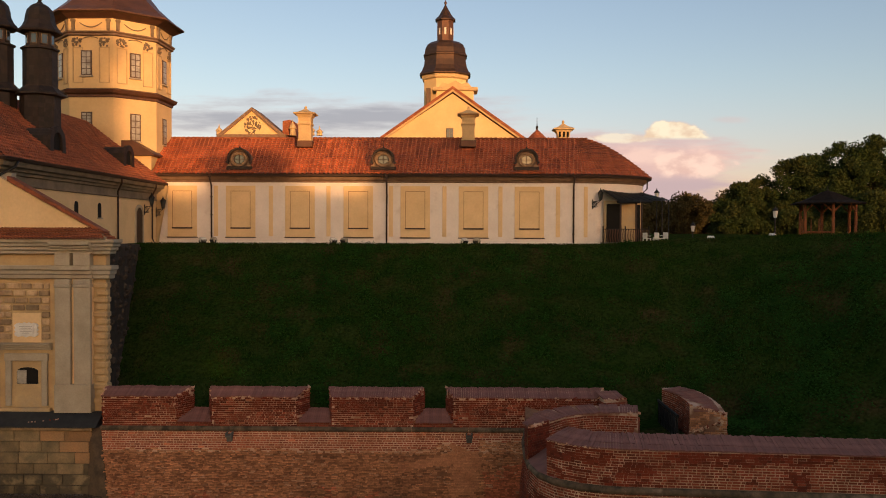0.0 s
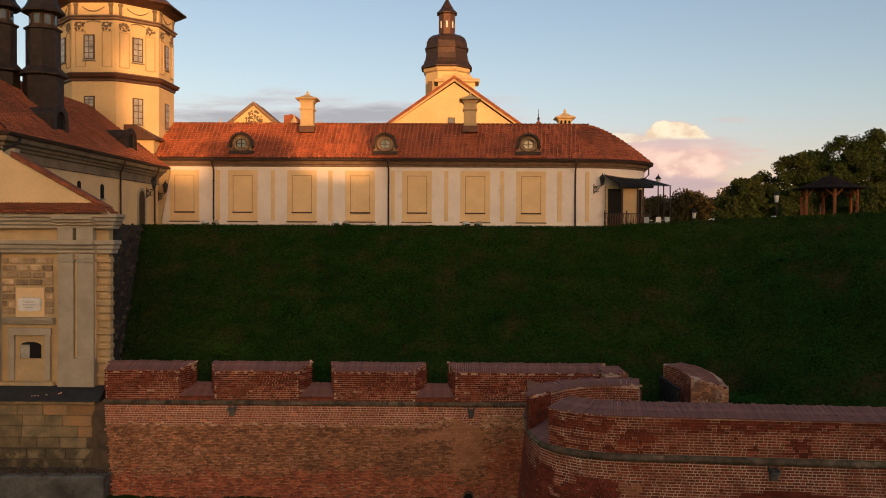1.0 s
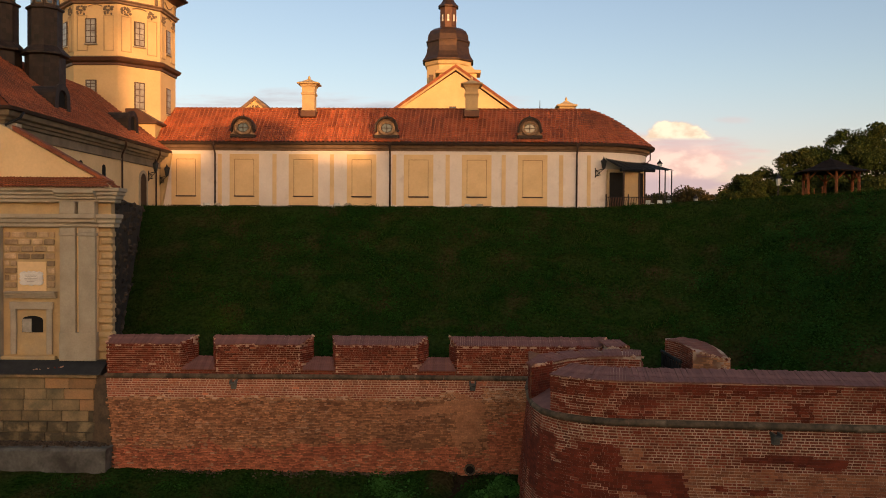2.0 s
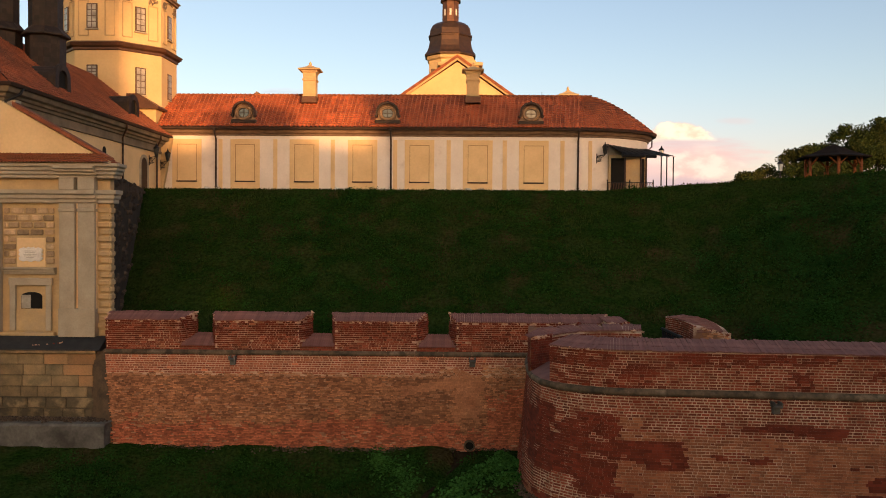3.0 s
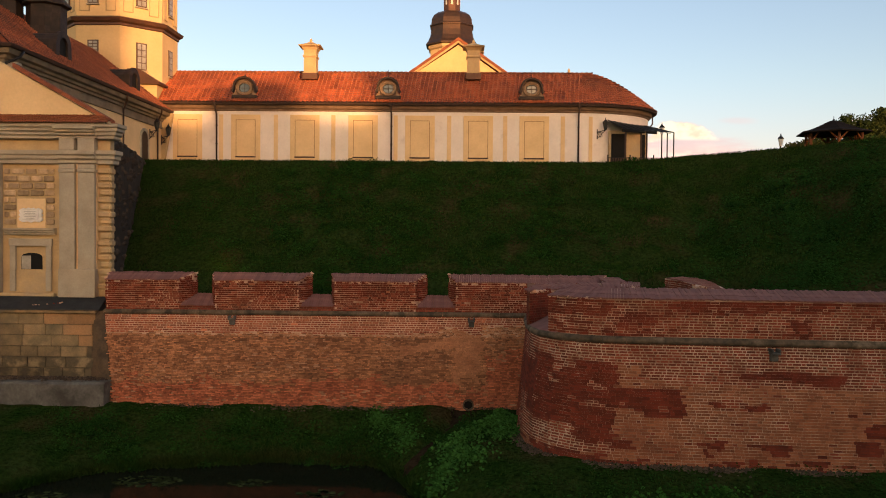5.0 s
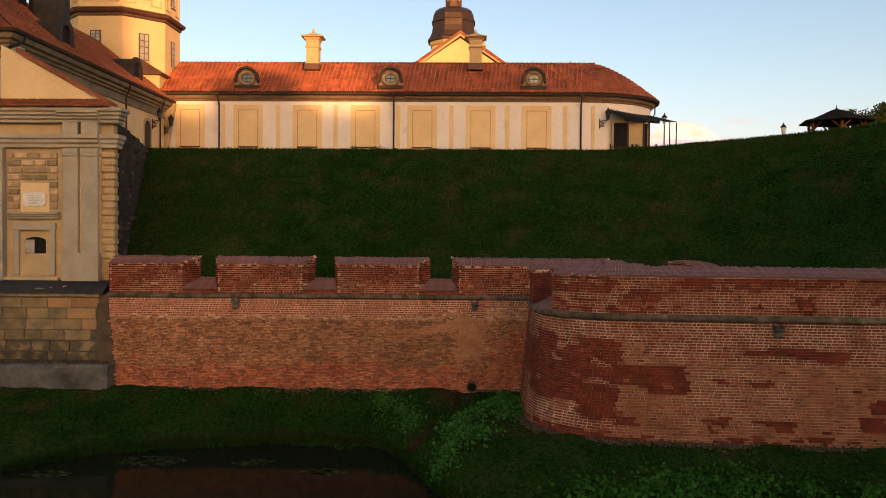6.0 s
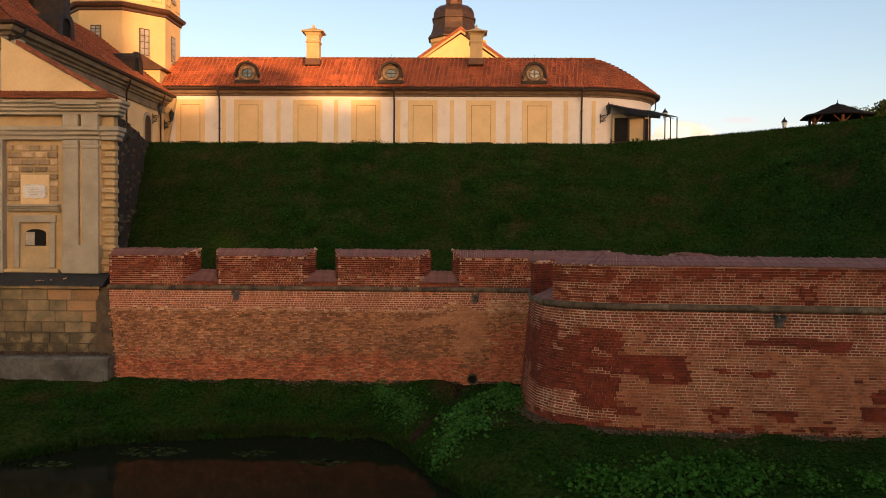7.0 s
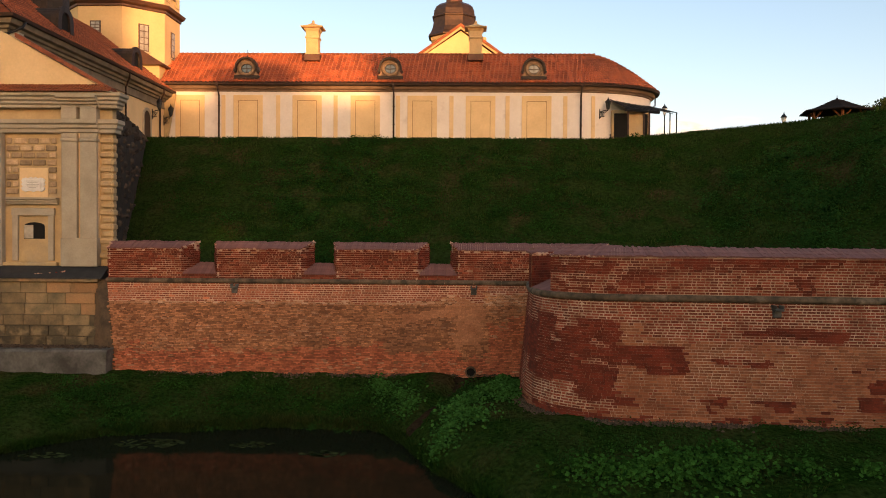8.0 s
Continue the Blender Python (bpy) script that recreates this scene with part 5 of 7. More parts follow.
def lantern(x, y, z, toward, name="wall_lantern"):
    """A six-sided glazed lantern on a scrolled iron bracket."""
    t = thing(name, (x, y, z), "black iron wall lantern on a scrolled bracket", "lantern", "wall lanterns")
    ux, uy = toward
    ax, ay = x + ux * 0.75, y + uy * 0.75
    bm = tube(bmesh.new(), [(x, y, z - 0.1), (ax, ay, z)], 0.03, 6)
    curl = [(x + ux * (0.1 + 0.25 * k / 12 + 0.16 * math.cos(k)), y + uy * (0.1 + 0.25 * k / 12 + 0.16 * math.cos(k)), z - 0.32 + 0.18 * math.sin(k)) for k in np.linspace(0, 12, 30)]
    tube(bm, curl, 0.02, 5)
    tube(bm, [(x, y, z - 0.65), (x, y, z + 0.1)], 0.035, 6)
    tube(bm, [(x, y, z - 0.6), (x + ux * 0.4, y + uy * 0.4, z - 0.25), (ax, ay, z - 0.02)], 0.022, 5)
    part("bracket", bm, METAL, t)
    part("base", lathe(bmesh.new(), ax, ay, [(0.05, z), (0.12, z + 0.05), (0.12, z + 0.09)], 6), METAL, t)
    part("glass", lathe(bmesh.new(), ax, ay, [(0.11, z + 0.09), (0.19, z + 0.55)], 6), GLASS, t)
    bm = bmesh.new()
    for k in range(6):
        a = k * math.pi / 3
        tube(bm, [(ax + 0.115 * math.cos(a), ay + 0.115 * math.sin(a), z + 0.08), (ax + 0.20 * math.cos(a), ay + 0.20 * math.sin(a), z + 0.56)], 0.012, 4)
    part("cage", bm, METAL, t)
    part("hood", lathe(bmesh.new(), ax, ay, [(0.24, z + 0.55), (0.22, z + 0.62), (0.10, z + 0.74), (0.05, z + 0.82), (0.02, z + 0.95)], 6), METAL, t)


lantern(10.95, 64.3, 16.6, (0.75, -0.55))

# ---- gatehouse ----
GY = 39.95                                            # panel plane; pilasters and quoins stand in front
gate = thing("gatehouse", (-20, GY, 0.5), "cream plastered gatehouse with stone pilasters on an ashlar base", "building")
GX0, GX1 = -34.0, -16.30
part("wall", BOX(GX0, GY, 5.0, GX1, GY + 0.45, 13.7), STUCCO, gate)
part("rear_wall", BOX(GX0, GY + 0.45, 5.0, -20.5, GY + 6.5, 13.7), STUCCO, gate)
for x0, x1 in ((-18.60, -17.86), (-17.70, -16.90)):
    pil = part("pilaster", BOX(x0, GY - 0.40, 5.5, x1, GY, 11.45, bevel=0.02), TRIM, gate, "grey stone pilaster")
    part("capital", BOX(x0 - 0.03, GY - 0.45, 11.45, x1 + 0.03, GY, 11.62, bevel=0.03), TRIM, pil)
    part("capital_block", BOX(x0 - 0.0, GY - 0.42, 11.62, x1 + 0.0, GY, 11.85, bevel=0.02), TRIM, pil)
    part("frieze_block", BOX(x0, GY - 0.44, 12.50, x1, GY, 13.08, bevel=0.02), TRIM, pil)
part("pilaster_pedestal", BOX(-18.62, GY - 0.46, 5.5, -16.86, GY, 6.85, bevel=0.02), TRIM, gate)
part("pilaster", BOX(-22.4, GY - 0.40, 5.5, -21.50, GY, 11.86, bevel=0.02), TRIM, gate, "grey stone pilaster")
part("pilaster_strip", BOX(-18.61, GY - 0.20, 5.5, -16.88, GY, 11.86), PLASTER, gate)


def moulding(name, z0, z1, depth, x0, x1, parent, steps=3, returns=True):
    """A stepped cornice with a return round the corner."""
    prof = [(0, z0)]
    for k in range(steps):
        d = depth * (0.35 + 0.65 * (k + 1) / steps)
        za, zb = z0 + (z1 - z0) * k / steps, z0 + (z1 - z0) * (k + 0.82) / steps
        prof += [(d - 0.05, za), (d, za + 0.03), (d, zb)]
    prof += [(depth, z1), (0, z1)]
    path = [(x0, GY), (x1, GY)] + ([(x1, GY + 0.45)] if returns else [])
    part(name, sweep(bmesh.new(), path, prof), TRIM, parent)


moulding("lower_cornice", 11.86, 12.50, 0.42, GX0, GX1, gate)
moulding("upper_cornice", 13.04, 13.75, 0.62, GX0, GX1, gate, 4)
moulding("pilaster_cornice", 11.88, 12.48, 0.62, -18.66, -16.84, gate, 3, False)
moulding("pilaster_top_cornice", 13.06, 13.60, 0.85, -18.70, -16.80, gate, 4, False)
# quoins at the corner
z, k = 5.55, 0
while z < 11.75:
    part("quoin", BOX(-16.90 if k % 2 else -16.74, GY - 0.13, z, GX1 + 0.03, GY + 0.02, z + 0.25, bevel=0.045), STUCCO, gate)
    part("quoin", BOX(GX1 - 0.02, GY - 0.1, z, GX1 + 0.10, GY + (0.4 if k % 2 else 0.28), z + 0.25, bevel=0.04), STUCCO, gate)
    z, k = z + 0.345, k + 1
# rusticated blocks round the plaque
rr = random.Random(8)
z, row = 8.95, 0
while z < 11.7:
    x = -21.42 - (0.35 if row % 2 else 0.0)
    while x < -19.02:
        w = rr.choice((0.56, 0.62, 0.50))
        a = max(x, -21.42)
        x1 = min(x + w, -18.99)
        if z < 10.15:
            x1 = min(x1, -20.85) if a < -20.85 else x1
            a = max(a, -19.37) if x1 > -20.85 else a
        if x1 - a > 0.14:
            tall = 0.27
            part("rustic_block", BOX(a, GY - rr.uniform(0.06, 0.11), z, x1, GY + 0.02, z + tall, bevel=0.035), BLOCK, gate)
        x = max(x1, x + 0.2) + 0.08
    z, row = z + 0.345, row + 1
part("plaque_field", BOX(-20.80, GY - 0.04, 8.80, -19.42, GY + 0.02, 10.20, bevel=0.01), PLASTER, gate)
plq = thing("memorial_plaque", (-20.10, GY - 0.06, 9.330), "white scalloped marble plaque with worn grey lettering", "plaque")
half = [(0.86 * a, 9.41 + 0.9 * (b - 9.41)) for a, b in ((0.62, 9.110), (0.66, 9.230), (0.58, 9.300), (0.67, 9.410), (0.60, 9.510), (0.66, 9.630), (0.58, 9.730), (0.40, 9.780), (0.28, 9.730), (0.14, 9.800), (0.0, 9.750))]
poly = [(-20.10 + a, b) for a, b in half] + [(-20.10 - a, b) for a, b in half[-2::-1]] + [(-20.10 - 0.39, 9.07), (-20.10 - 0.17, 9.11), (-20.10, 9.05), (-20.10 + 0.17, 9.11), (-20.10 + 0.39, 9.07)]
part("plaque_body", prism(bmesh.new(), poly, "y", GY - 0.14, GY - 0.03), PLAQUE, plq)
part("plaque_panel", BOX(-20.49, GY - 0.17, 9.185, -19.71, GY - 0.13, 9.635, bevel=0.012), PLAQUE, plq)
for k in range(5):
    w = (0.30, 0.25, 0.32, 0.28, 0.18)[k]
    part("lettering_bar", BOX(-20.10 - w, GY - 0.178, 9.555 - 0.078 * k, -20.10 + w, GY - 0.168, 9.582 - 0.078 * k), GREYINK, plq)
# window with hood, frame and opening
moulding("window_hood", 8.45, 8.78, 0.34, -21.35, -18.89, gate, 3, False)
for x0, x1 in ((-21.11, -20.83), (-19.37, -19.10)):
    part("window_jamb", BOX(x0, GY - 0.16, 5.75, x1, GY, 8.0, bevel=0.02), TRIM, gate)
part("window_head", BOX(-21.15, GY - 0.17, 7.92, -19.06, GY, 8.28, bevel=0.02), TRIM, gate)
part("window_apron", BOX(-20.83, GY - 0.05, 5.75, -19.37, GY, 6.76), STUCCO, gate)
arch = [(-20.61, 6.80), (-19.59, 6.80), (-19.59, 7.40)] + [(-20.10 + 0.51 * math.cos(t), 7.40 + 0.20 * math.sin(t)) for t in np.linspace(0, math.pi, 9)] + [(-20.61, 7.40)]
w = part("window_opening", prism(bmesh.new(), arch, "y", GY - 0.02, GY + 0.02), VOID, gate, "dark arched window opening")
# flat pale panel in place of the opening's light left reveal
part("shutter", BOX(-20.58, GY - 0.05, 6.82, -20.14, GY + 0.0, 7.46), PALE_GLOSS, w, "pale window reveal drawn as a flat panel")
part("sill", BOX(-21.65, GY - 0.30, 5.50, -18.89, GY, 5.68, bevel=0.04), STUCCO, gate)
# base: dark weathering course, ashlar, concrete foot
part("weathering", prism(bmesh.new(), [(GY - 1.16, 4.95), (GY - 1.16, 5.01), (GY - 0.28, 5.52), (GY + 0.3, 5.52), (GY + 0.3, 4.95)], "x", GX0, GX1 - 0.05), LEADROOF, gate, "dark sheet weathering course")
crumbs(-19.6, GY - 0.95, 5.16, -18.3, GY - 0.75, 5.28, 9, 0.03, 81, gate)
part("base_core", prism(bmesh.new(), [(GY - 0.86, 4.94), (GY - 1.16, 1.6), (GY + 2, 1.6), (GY + 2, 4.94)], "x", GX0, -16.72), ASHLAR_BED, gate)
part("base_string", BOX(GX0, GY - 1.10, 4.80, -16.55, GY, 4.95, bevel=0.03), ASHLAR, gate)
z = 1.83
for row, h in enumerate((0.42, 0.51, 0.49, 0.52, 0.50, 0.51)):
    o = GY - 1.16 + 0.09 * (z + h / 2 - 1.6)
    x = -24.0 - rr.uniform(0, 0.6)
    end = (-17.0, -16.6, -16.95, -16.68, -16.74, -16.6)[row]
    while x < end - 0.2:
        w = rr.uniform(0.75, 1.4)
        x1 = min(x + w, end) if end - x - w > 0.35 else end
        gap = 0.022 if row < 2 else 0.008
        # orange blocks at the upper right carry a patch of late sun in their colour
        skin = ASHLAR_LOW if row < 2 else ASHLAR_SUNLIT if row > 2 and x > -19.4 + 0.6 * (5 - row) and rr.random() < 0.9 else ASHLAR
        part("ashlar_block", BOX(x + gap, o - 0.05 - rr.uniform(0, 0.02), z + gap, x1 - gap, o + 0.2, z + h - gap, bevel=0.02), skin, gate)
        x = x1
    z += h
bm = prism(bmesh.new(), [(GY - 2.42, -0.5), (GY - 2.38, 1.70), (GY - 2.28, 1.80), (GY - 1.1, 1.84), (GY + 0.5, 1.84), (GY + 0.5, -0.5)], "x", GX0, -15.62)
bmesh.ops.subdivide_edges(bm, edges=[e for e in bm.edges if abs(e.verts[0].co.x - e.verts[1].co.x) > 1], cuts=60)
for v in bm.verts:
    if v.co.y < GY - 1.5 and v.co.z > 0:
        v.co += Vector((0, 0.06 * noise.noise((v.co.x * 1.7, v.co.z * 2, 3)), 0.05 * noise.noise((v.co.x * 1.1, v.co.y, 8)) + 0.03 * noise.noise((v.co.x * 4, v.co.y, 8))))
    if v.co.x > -15.7:
        v.co.x += 0.28 * (v.co.y - (GY - 2.4)) / 1.0 if v.co.y < GY - 1.0 else 0.3
part("concrete_foot", bm, CONCRETE, gate, "grey stained concrete plinth")
part("corner_buttress", hull([(-16.80, GY - 0.86, 4.9), (-16.22, GY - 0.88, 4.9), (-15.34, GY - 2.0, 0.5), (-16.80, GY - 1.2, 0.5)], [(-16.80, GY + 0.4, 4.9), (-16.22, GY + 0.4, 4.9), (-15.34, GY + 0.4, 0.5), (-16.80, GY + 0.4, 0.5)]), BATTER, gate, "dark weathered stone corner batter")
# tiled hood and half gable above
foot = [(x, GY - 0.75, 13.72) for x in np.linspace(GX0, -16.0, 10)]
top = [(x, GY + 0.55, 14.32) for x in np.linspace(GX0, -17.0, 10)]
tiled("hood_roof", top, foot, TILE_OLD, gate, tile=0.17, course=0.3, label="red-brown tiled hood")
foot = [(-15.9, y, 13.66) for y in np.linspace(GY - 0.6, GY + 0.6, 8)]
top = [(-17.0, y, 14.32) for y in np.linspace(GY + 0.35, GY + 0.6, 8)]
tiled("hood_return", top, foot, TILE_OLD, gate, tile=0.17, course=0.3)
part("half_gable", prism(bmesh.new(), [(-22.0, 13.7), (-16.9, 13.7), (-16.9, 14.1), (-20.85, 16.30), (-22.0, 16.9)], "y", GY + 0.45, GY + 0.8), PLASTER, gate, "yellow plaster half gable")
bm = bmesh.new()
prism(bm, [(-21.2, 16.55), (-16.55, 13.98), (-16.5, 14.12), (-21.2, 16.78)], "y", GY + 0.3, GY + 0.95)
part("rake_tile", bm, TILE_OLD, gate, "red tiled raking verge")

# ---- wing beyond the gatehouse ----
WX, WE = -22.2, -21.35
lw = thing("gate_wing", (WX, 53, 13.1), "plastered side wing with deep cornice and tiled roof", "building")
part("wall", BOX(WX - 9, 41.6, 12.4, WX, 64.15, 17.0), PLASTER, lw)
part("eaves_board", BOX(WX - 9, 40.95, 17.5, WX + 0.55, 63.6, 17.70), PIPE, lw)
part("end_wall", BOX(WX - 9, 41.2, 13.0, WX + 0.7, 41.7, 17.0), TRIM, lw)
bm = bmesh.new()
sweep(bm, [(WX - 9, 41.2), (WX + 0.05, 41.2), (WX + 0.05, 63.9)], [(0, 16.42), (0.06, 16.45), (0.06, 16.55), (0.0, 16.56), (0, 16.95), (0.12, 16.98), (0.16, 17.12), (0.30, 17.16), (0.34, 17.30), (0.55, 17.36), (0.62, 17.55), (0.62, 17.66), (-0.3, 17.66), (-0.3, 16.42)])
part("cornice", bm, CORNICE, lw, "grey stone cornice in deep steps")
bm = bmesh.new()
sweep(bm, [(WX - 9, 41.2), (WX + 0.05, 41.2), (WX + 0.05, 63.6)], [(0.62, 17.60), (0.78, 17.62), (0.86, 17.76), (0.80, 17.78), (0.72, 17.68), (0.5, 17.68)])
part("gutter", bm, PIPE, lw, "dark metal gutter")
foot = [(WE - 0.05, y, 17.72) for y in np.linspace(40.5, 63.6, 20)]
top = [(-27.6, y, 22.5) for y in np.linspace(44.5, 63.9, 20)]
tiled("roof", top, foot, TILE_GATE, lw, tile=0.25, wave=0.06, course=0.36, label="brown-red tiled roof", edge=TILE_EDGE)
bm = bmesh.new()
vs = [bm.verts.new(p) for p in ((-21.4, 40.5, 17.7), (-27.6, 44.5, 22.5), (-34, 44.5, 22.5), (-34, 40.5, 17.7))]
bm.faces.new(vs)
bmesh.ops.solidify(bm, geom=bm.faces[:], thickness=0.1)
part("hip_roof", bm, TILE_OLD, lw)
part("verge_wall", prism(bmesh.new(), [(WE, 17.6), (-27.6, 22.3), (-30, 22.3), (-30, 13), (WX, 13)], "y", 63.4, 63.8), STUCCO, lw)


def wing_roof(x):
    return 17.72 + (WE - 0.05 - x) * (22.5 - 17.72) / (27.6 + WE - 0.05)


def eyebrow(y, x):
    """A barrel dormer that looks along the slope's fall."""
    z = wing_roof(x) - 0.1
    arch = [(y + 0.82 * math.cos(t), z + 0.72 + 0.72 * math.sin(t)) for t in np.linspace(0, math.pi, 11)]
    poly = [(y + 0.86, z - 0.35)] + arch + [(y - 0.86, z - 0.35)]
    d = part("dormer", prism(bmesh.new(), poly, "x", x - 3.2, x), TURRETSKIN, lw, "dark copper barrel dormer")
    ring = [(y + 0.94 * math.cos(t), z + 0.72 + 0.84 * math.sin(t)) for t in np.linspace(0, math.pi, 11)]
    inner = [(y + 0.52 * math.cos(t), z + 0.72 + 0.48 * math.sin(t)) for t in np.linspace(math.pi, 0, 11)]
    part("dormer_hood", prism(bmesh.new(), [(y + 1.0, z - 0.4)] + ring + [(y - 1.0, z - 0.4), (y - 0.55, z - 0.1)] + inner + [(y + 0.55, z - 0.1)], "x", x, x + 0.16), TURRETSKIN, d)
    part("pane", BOX(x + 0.01, y - 0.52, z - 0.05, x + 0.03, y + 0.52, z + 1.15), VOID, d)


eyebrow(48.5, -22.75)
eyebrow(59.2, -22.75)
for y in (49.9, 53.2):
    arch = [(y - 0.26, 15.0), (y + 0.26, 15.0), (y + 0.26, 15.7)] + [(y + 0.26 * math.cos(t), 15.7 + 0.24 * math.sin(t)) for t in np.linspace(0, math.pi, 8)] + [(y - 0.26, 15.7)]
    w = part("window", prism(bmesh.new(), arch, "x", WX - 0.02, WX + 0.02), VOID, lw, "small dark arched window")
    part("window_sill", BOX(WX, y - 0.34, 14.92, WX + 0.10, y + 0.34, 15.0), TRIM, w)
y = 59.9
arch = [(y - 0.6, 13.1), (y + 0.6, 13.1), (y + 0.6, 15.3)] + [(y + 0.6 * math.cos(t), 15.3 + 0.55 * math.sin(t)) for t in np.linspace(0, math.pi, 9)] + [(y - 0.6, 15.3)]
part("door", prism(bmesh.new(), arch, "x", WX - 0.05, WX + 0.05), DARKWOOD, lw, "dark arched wooden door")
ring = [(y + 0.8 * math.cos(t), 15.3 + 0.75 * math.sin(t)) for t in np.linspace(0, math.pi, 9)]
part("door_surround", prism(bmesh.new(), [(y + 0.8, 13.1)] + ring + [(y - 0.8, 13.1), (y - 0.6, 13.1)] + [(y + 0.6 * math.cos(t), 15.3 + 0.55 * math.sin(t)) for t in np.linspace(math.pi, 0, 9)] + [(y + 0.6, 13.1)], "x", WX - 0.02, WX + 0.09), TRIM, lw)
for y in (55.9, 62.3):
    bm = tube(bmesh.new(), [(WX + 0.75, y - 0.9, 17.6), (WX + 0.7, y - 0.8, 17.35), (WX + 0.12, y, 16.8), (WX + 0.12, y, 13.6), (WX + 0.35, y - 0.1, 13.2)], 0.065, 8)
    part("downpipe", bm, PIPE, lw, "dark brown metal downpipe", smooth=True)
bm = tube(bmesh.new(), [(-21.35, 41.6, 17.6), (-21.4, 41.4, 17.3), (-21.9, 40.95, 16.9), (-21.9, 40.95, 16.3)], 0.07, 8)
part("downpipe", bm, METAL, lw, smooth=True)
lantern(WX + 0.05, 60.9, 16.0, (0.8, -0.3))
lantern(WX + 0.05, 63.3, 15.85, (0.8, -0.3))


def turret(x, y, z0, k=1.0):
    """A dark metal-clad roof turret: flared skirt, shaft, glazed lantern stage, bell dome and ball."""
    t = thing("roof_turret", (x, y, z0), "dark copper-clad roof turret with bell dome and ball", "turret", "roof turrets")
    part("skirt", lathe(bmesh.new(), x, y, [(1.15 * k, z0 - 1.4), (1.15 * k, z0 + 1.55 * k), (1.42 * k, z0 + 1.62 * k), (1.42 * k, z0 + 1.72 * k), (1.0 * k, z0 + 2.15 * k)], 8, math.pi / 8), TURRETSKIN, t)
    part("shaft", lathe(bmesh.new(), x, y, [(0.98 * k, z0 + 2.1 * k), (0.98 * k, z0 + 4.35 * k), (1.10 * k, z0 + 4.4 * k), (1.10 * k, z0 + 4.5 * k), (0.8 * k, z0 + 4.55 * k)], 8, math.pi / 8), TURRETSKIN, t)
    part("lantern_stage", lathe(bmesh.new(), x, y, [(0.80 * k, z0 + 4.5 * k), (0.80 * k, z0 + 5.45 * k)], 8, math.pi / 8), DARKWOOD, t)
    for i in range(8):
        a = i * math.pi / 4 + math.pi / 4
        bm = BOX(-0.2, -0.03, 0, 0.2, 0.03, 0.66, bevel=0.02)
        w = part("window", bm, ORNAMENT, t, "pale framed turret window")
        w.data.transform(Matrix.Translation((x + 0.745 * k * math.cos(a), y + 0.745 * k * math.sin(a), z0 + 4.68 * k)) @ Matrix.Rotation(a + math.pi / 2, 4, "Z"))
        bm = BOX(-0.14, -0.045, 0.06, 0.14, 0.045, 0.58)
        w2 = part("pane", bm, GLASS, w)
        w2.data.transform(Matrix.Translation((x + 0.745 * k * math.cos(a), y + 0.745 * k * math.sin(a), z0 + 4.68 * k)) @ Matrix.Rotation(a + math.pi / 2, 4, "Z"))
    part("dome", lathe(bmesh.new(), x, y, [(1.25 * k, z0 + 5.42 * k), (1.28 * k, z0 + 5.52 * k), (1.0 * k, z0 + 5.85 * k), (0.86 * k, z0 + 6.15 * k), (0.82 * k, z0 + 6.5 * k), (0.72 * k, z0 + 6.85 * k), (0.5 * k, z0 + 7.1 * k), (0.2 * k, z0 + 7.25 * k), (0.05, z0 + 7.45 * k)], 8, math.pi / 8), TURRETSKIN, t)
    part("ball", lathe(bmesh.new(), x, y, [(0.03, z0 + 7.3 * k), (0.12 * k, z0 + 7.45 * k), (0.12 * k, z0 + 7.55 * k), (0.03, z0 + 7.7 * k), (0.02, z0 + 8.1 * k)], 10), COPPER, t, smooth=True)


turret(-24.95, 51.2, 20.75)
turret(-27.35, 50.6, 20.9)

# ---- octagonal corner tower ----
TX, TY, AP = -27.11, 67.73, 4.1
TURN = radians(-91) + math.pi / 8
tower = thing("corner_tower", (TX, TY, 13.0), "octagonal ochre plastered corner tower with dark bell roof", "tower")


def ring8(prof, name, material, parent=tower, label=""):
    return part(name, lathe(bmesh.new(), TX, TY, [(r / math.cos(math.pi / 8), z) for r, z in prof], 8, TURN), material, parent, label)


ring8([(AP, 12.5), (AP, 24.35)], "lower_wall", GOLD)
ring8([(AP, 24.3), (AP + 0.12, 24.35), (AP + 0.12, 24.5), (AP + 0.35, 24.62), (AP + 0.45, 24.85), (AP + 0.1, 25.0)], "string_cornice", RUST, label="dark brown string cornice")
ring8([(AP - 0.02, 24.95), (AP - 0.02, 29.2)], "upper_wall", GOLD)
ring8([(AP, 28.95), (AP + 0.15, 29.0), (AP + 0.15, 29.12), (AP + 0.28, 29.2), (AP + 0.28, 29.28), (AP, 29.3)], "frieze_cornice", BROWN)
ring8([(AP, 29.25), (AP, 30.4)], "frieze", GOLD)
ring8([(AP, 30.25), (AP + 0.2, 30.3), (AP + 0.55, 30.55), (AP + 0.95, 30.65), (AP + 0.95, 30.75), (AP + 0.3, 31.2), (AP - 0.9, 32.3), (AP - 1.7, 33.4), (AP - 2.1, 34.8), (AP - 2.5, 36.2), (AP - 3.2, 37.6), (0.1, 38.6)], "roof", RUST, label="dark brown sheet metal bell roof")


def on_face(k, bm, name, material, parent, label=""):
    """Builds in the plane of the tower's face k: x along it, y outwards is minus, z up."""
    a = radians(-91) + k * math.pi / 4
    ob = part(name, bm, material, parent, label)
    ob.data.transform(Matrix.Translation((TX + AP * math.cos(a), TY + AP * math.sin(a), 0)) @ Matrix.Rotation(a + math.pi / 2, 4, "Z"))
    return ob


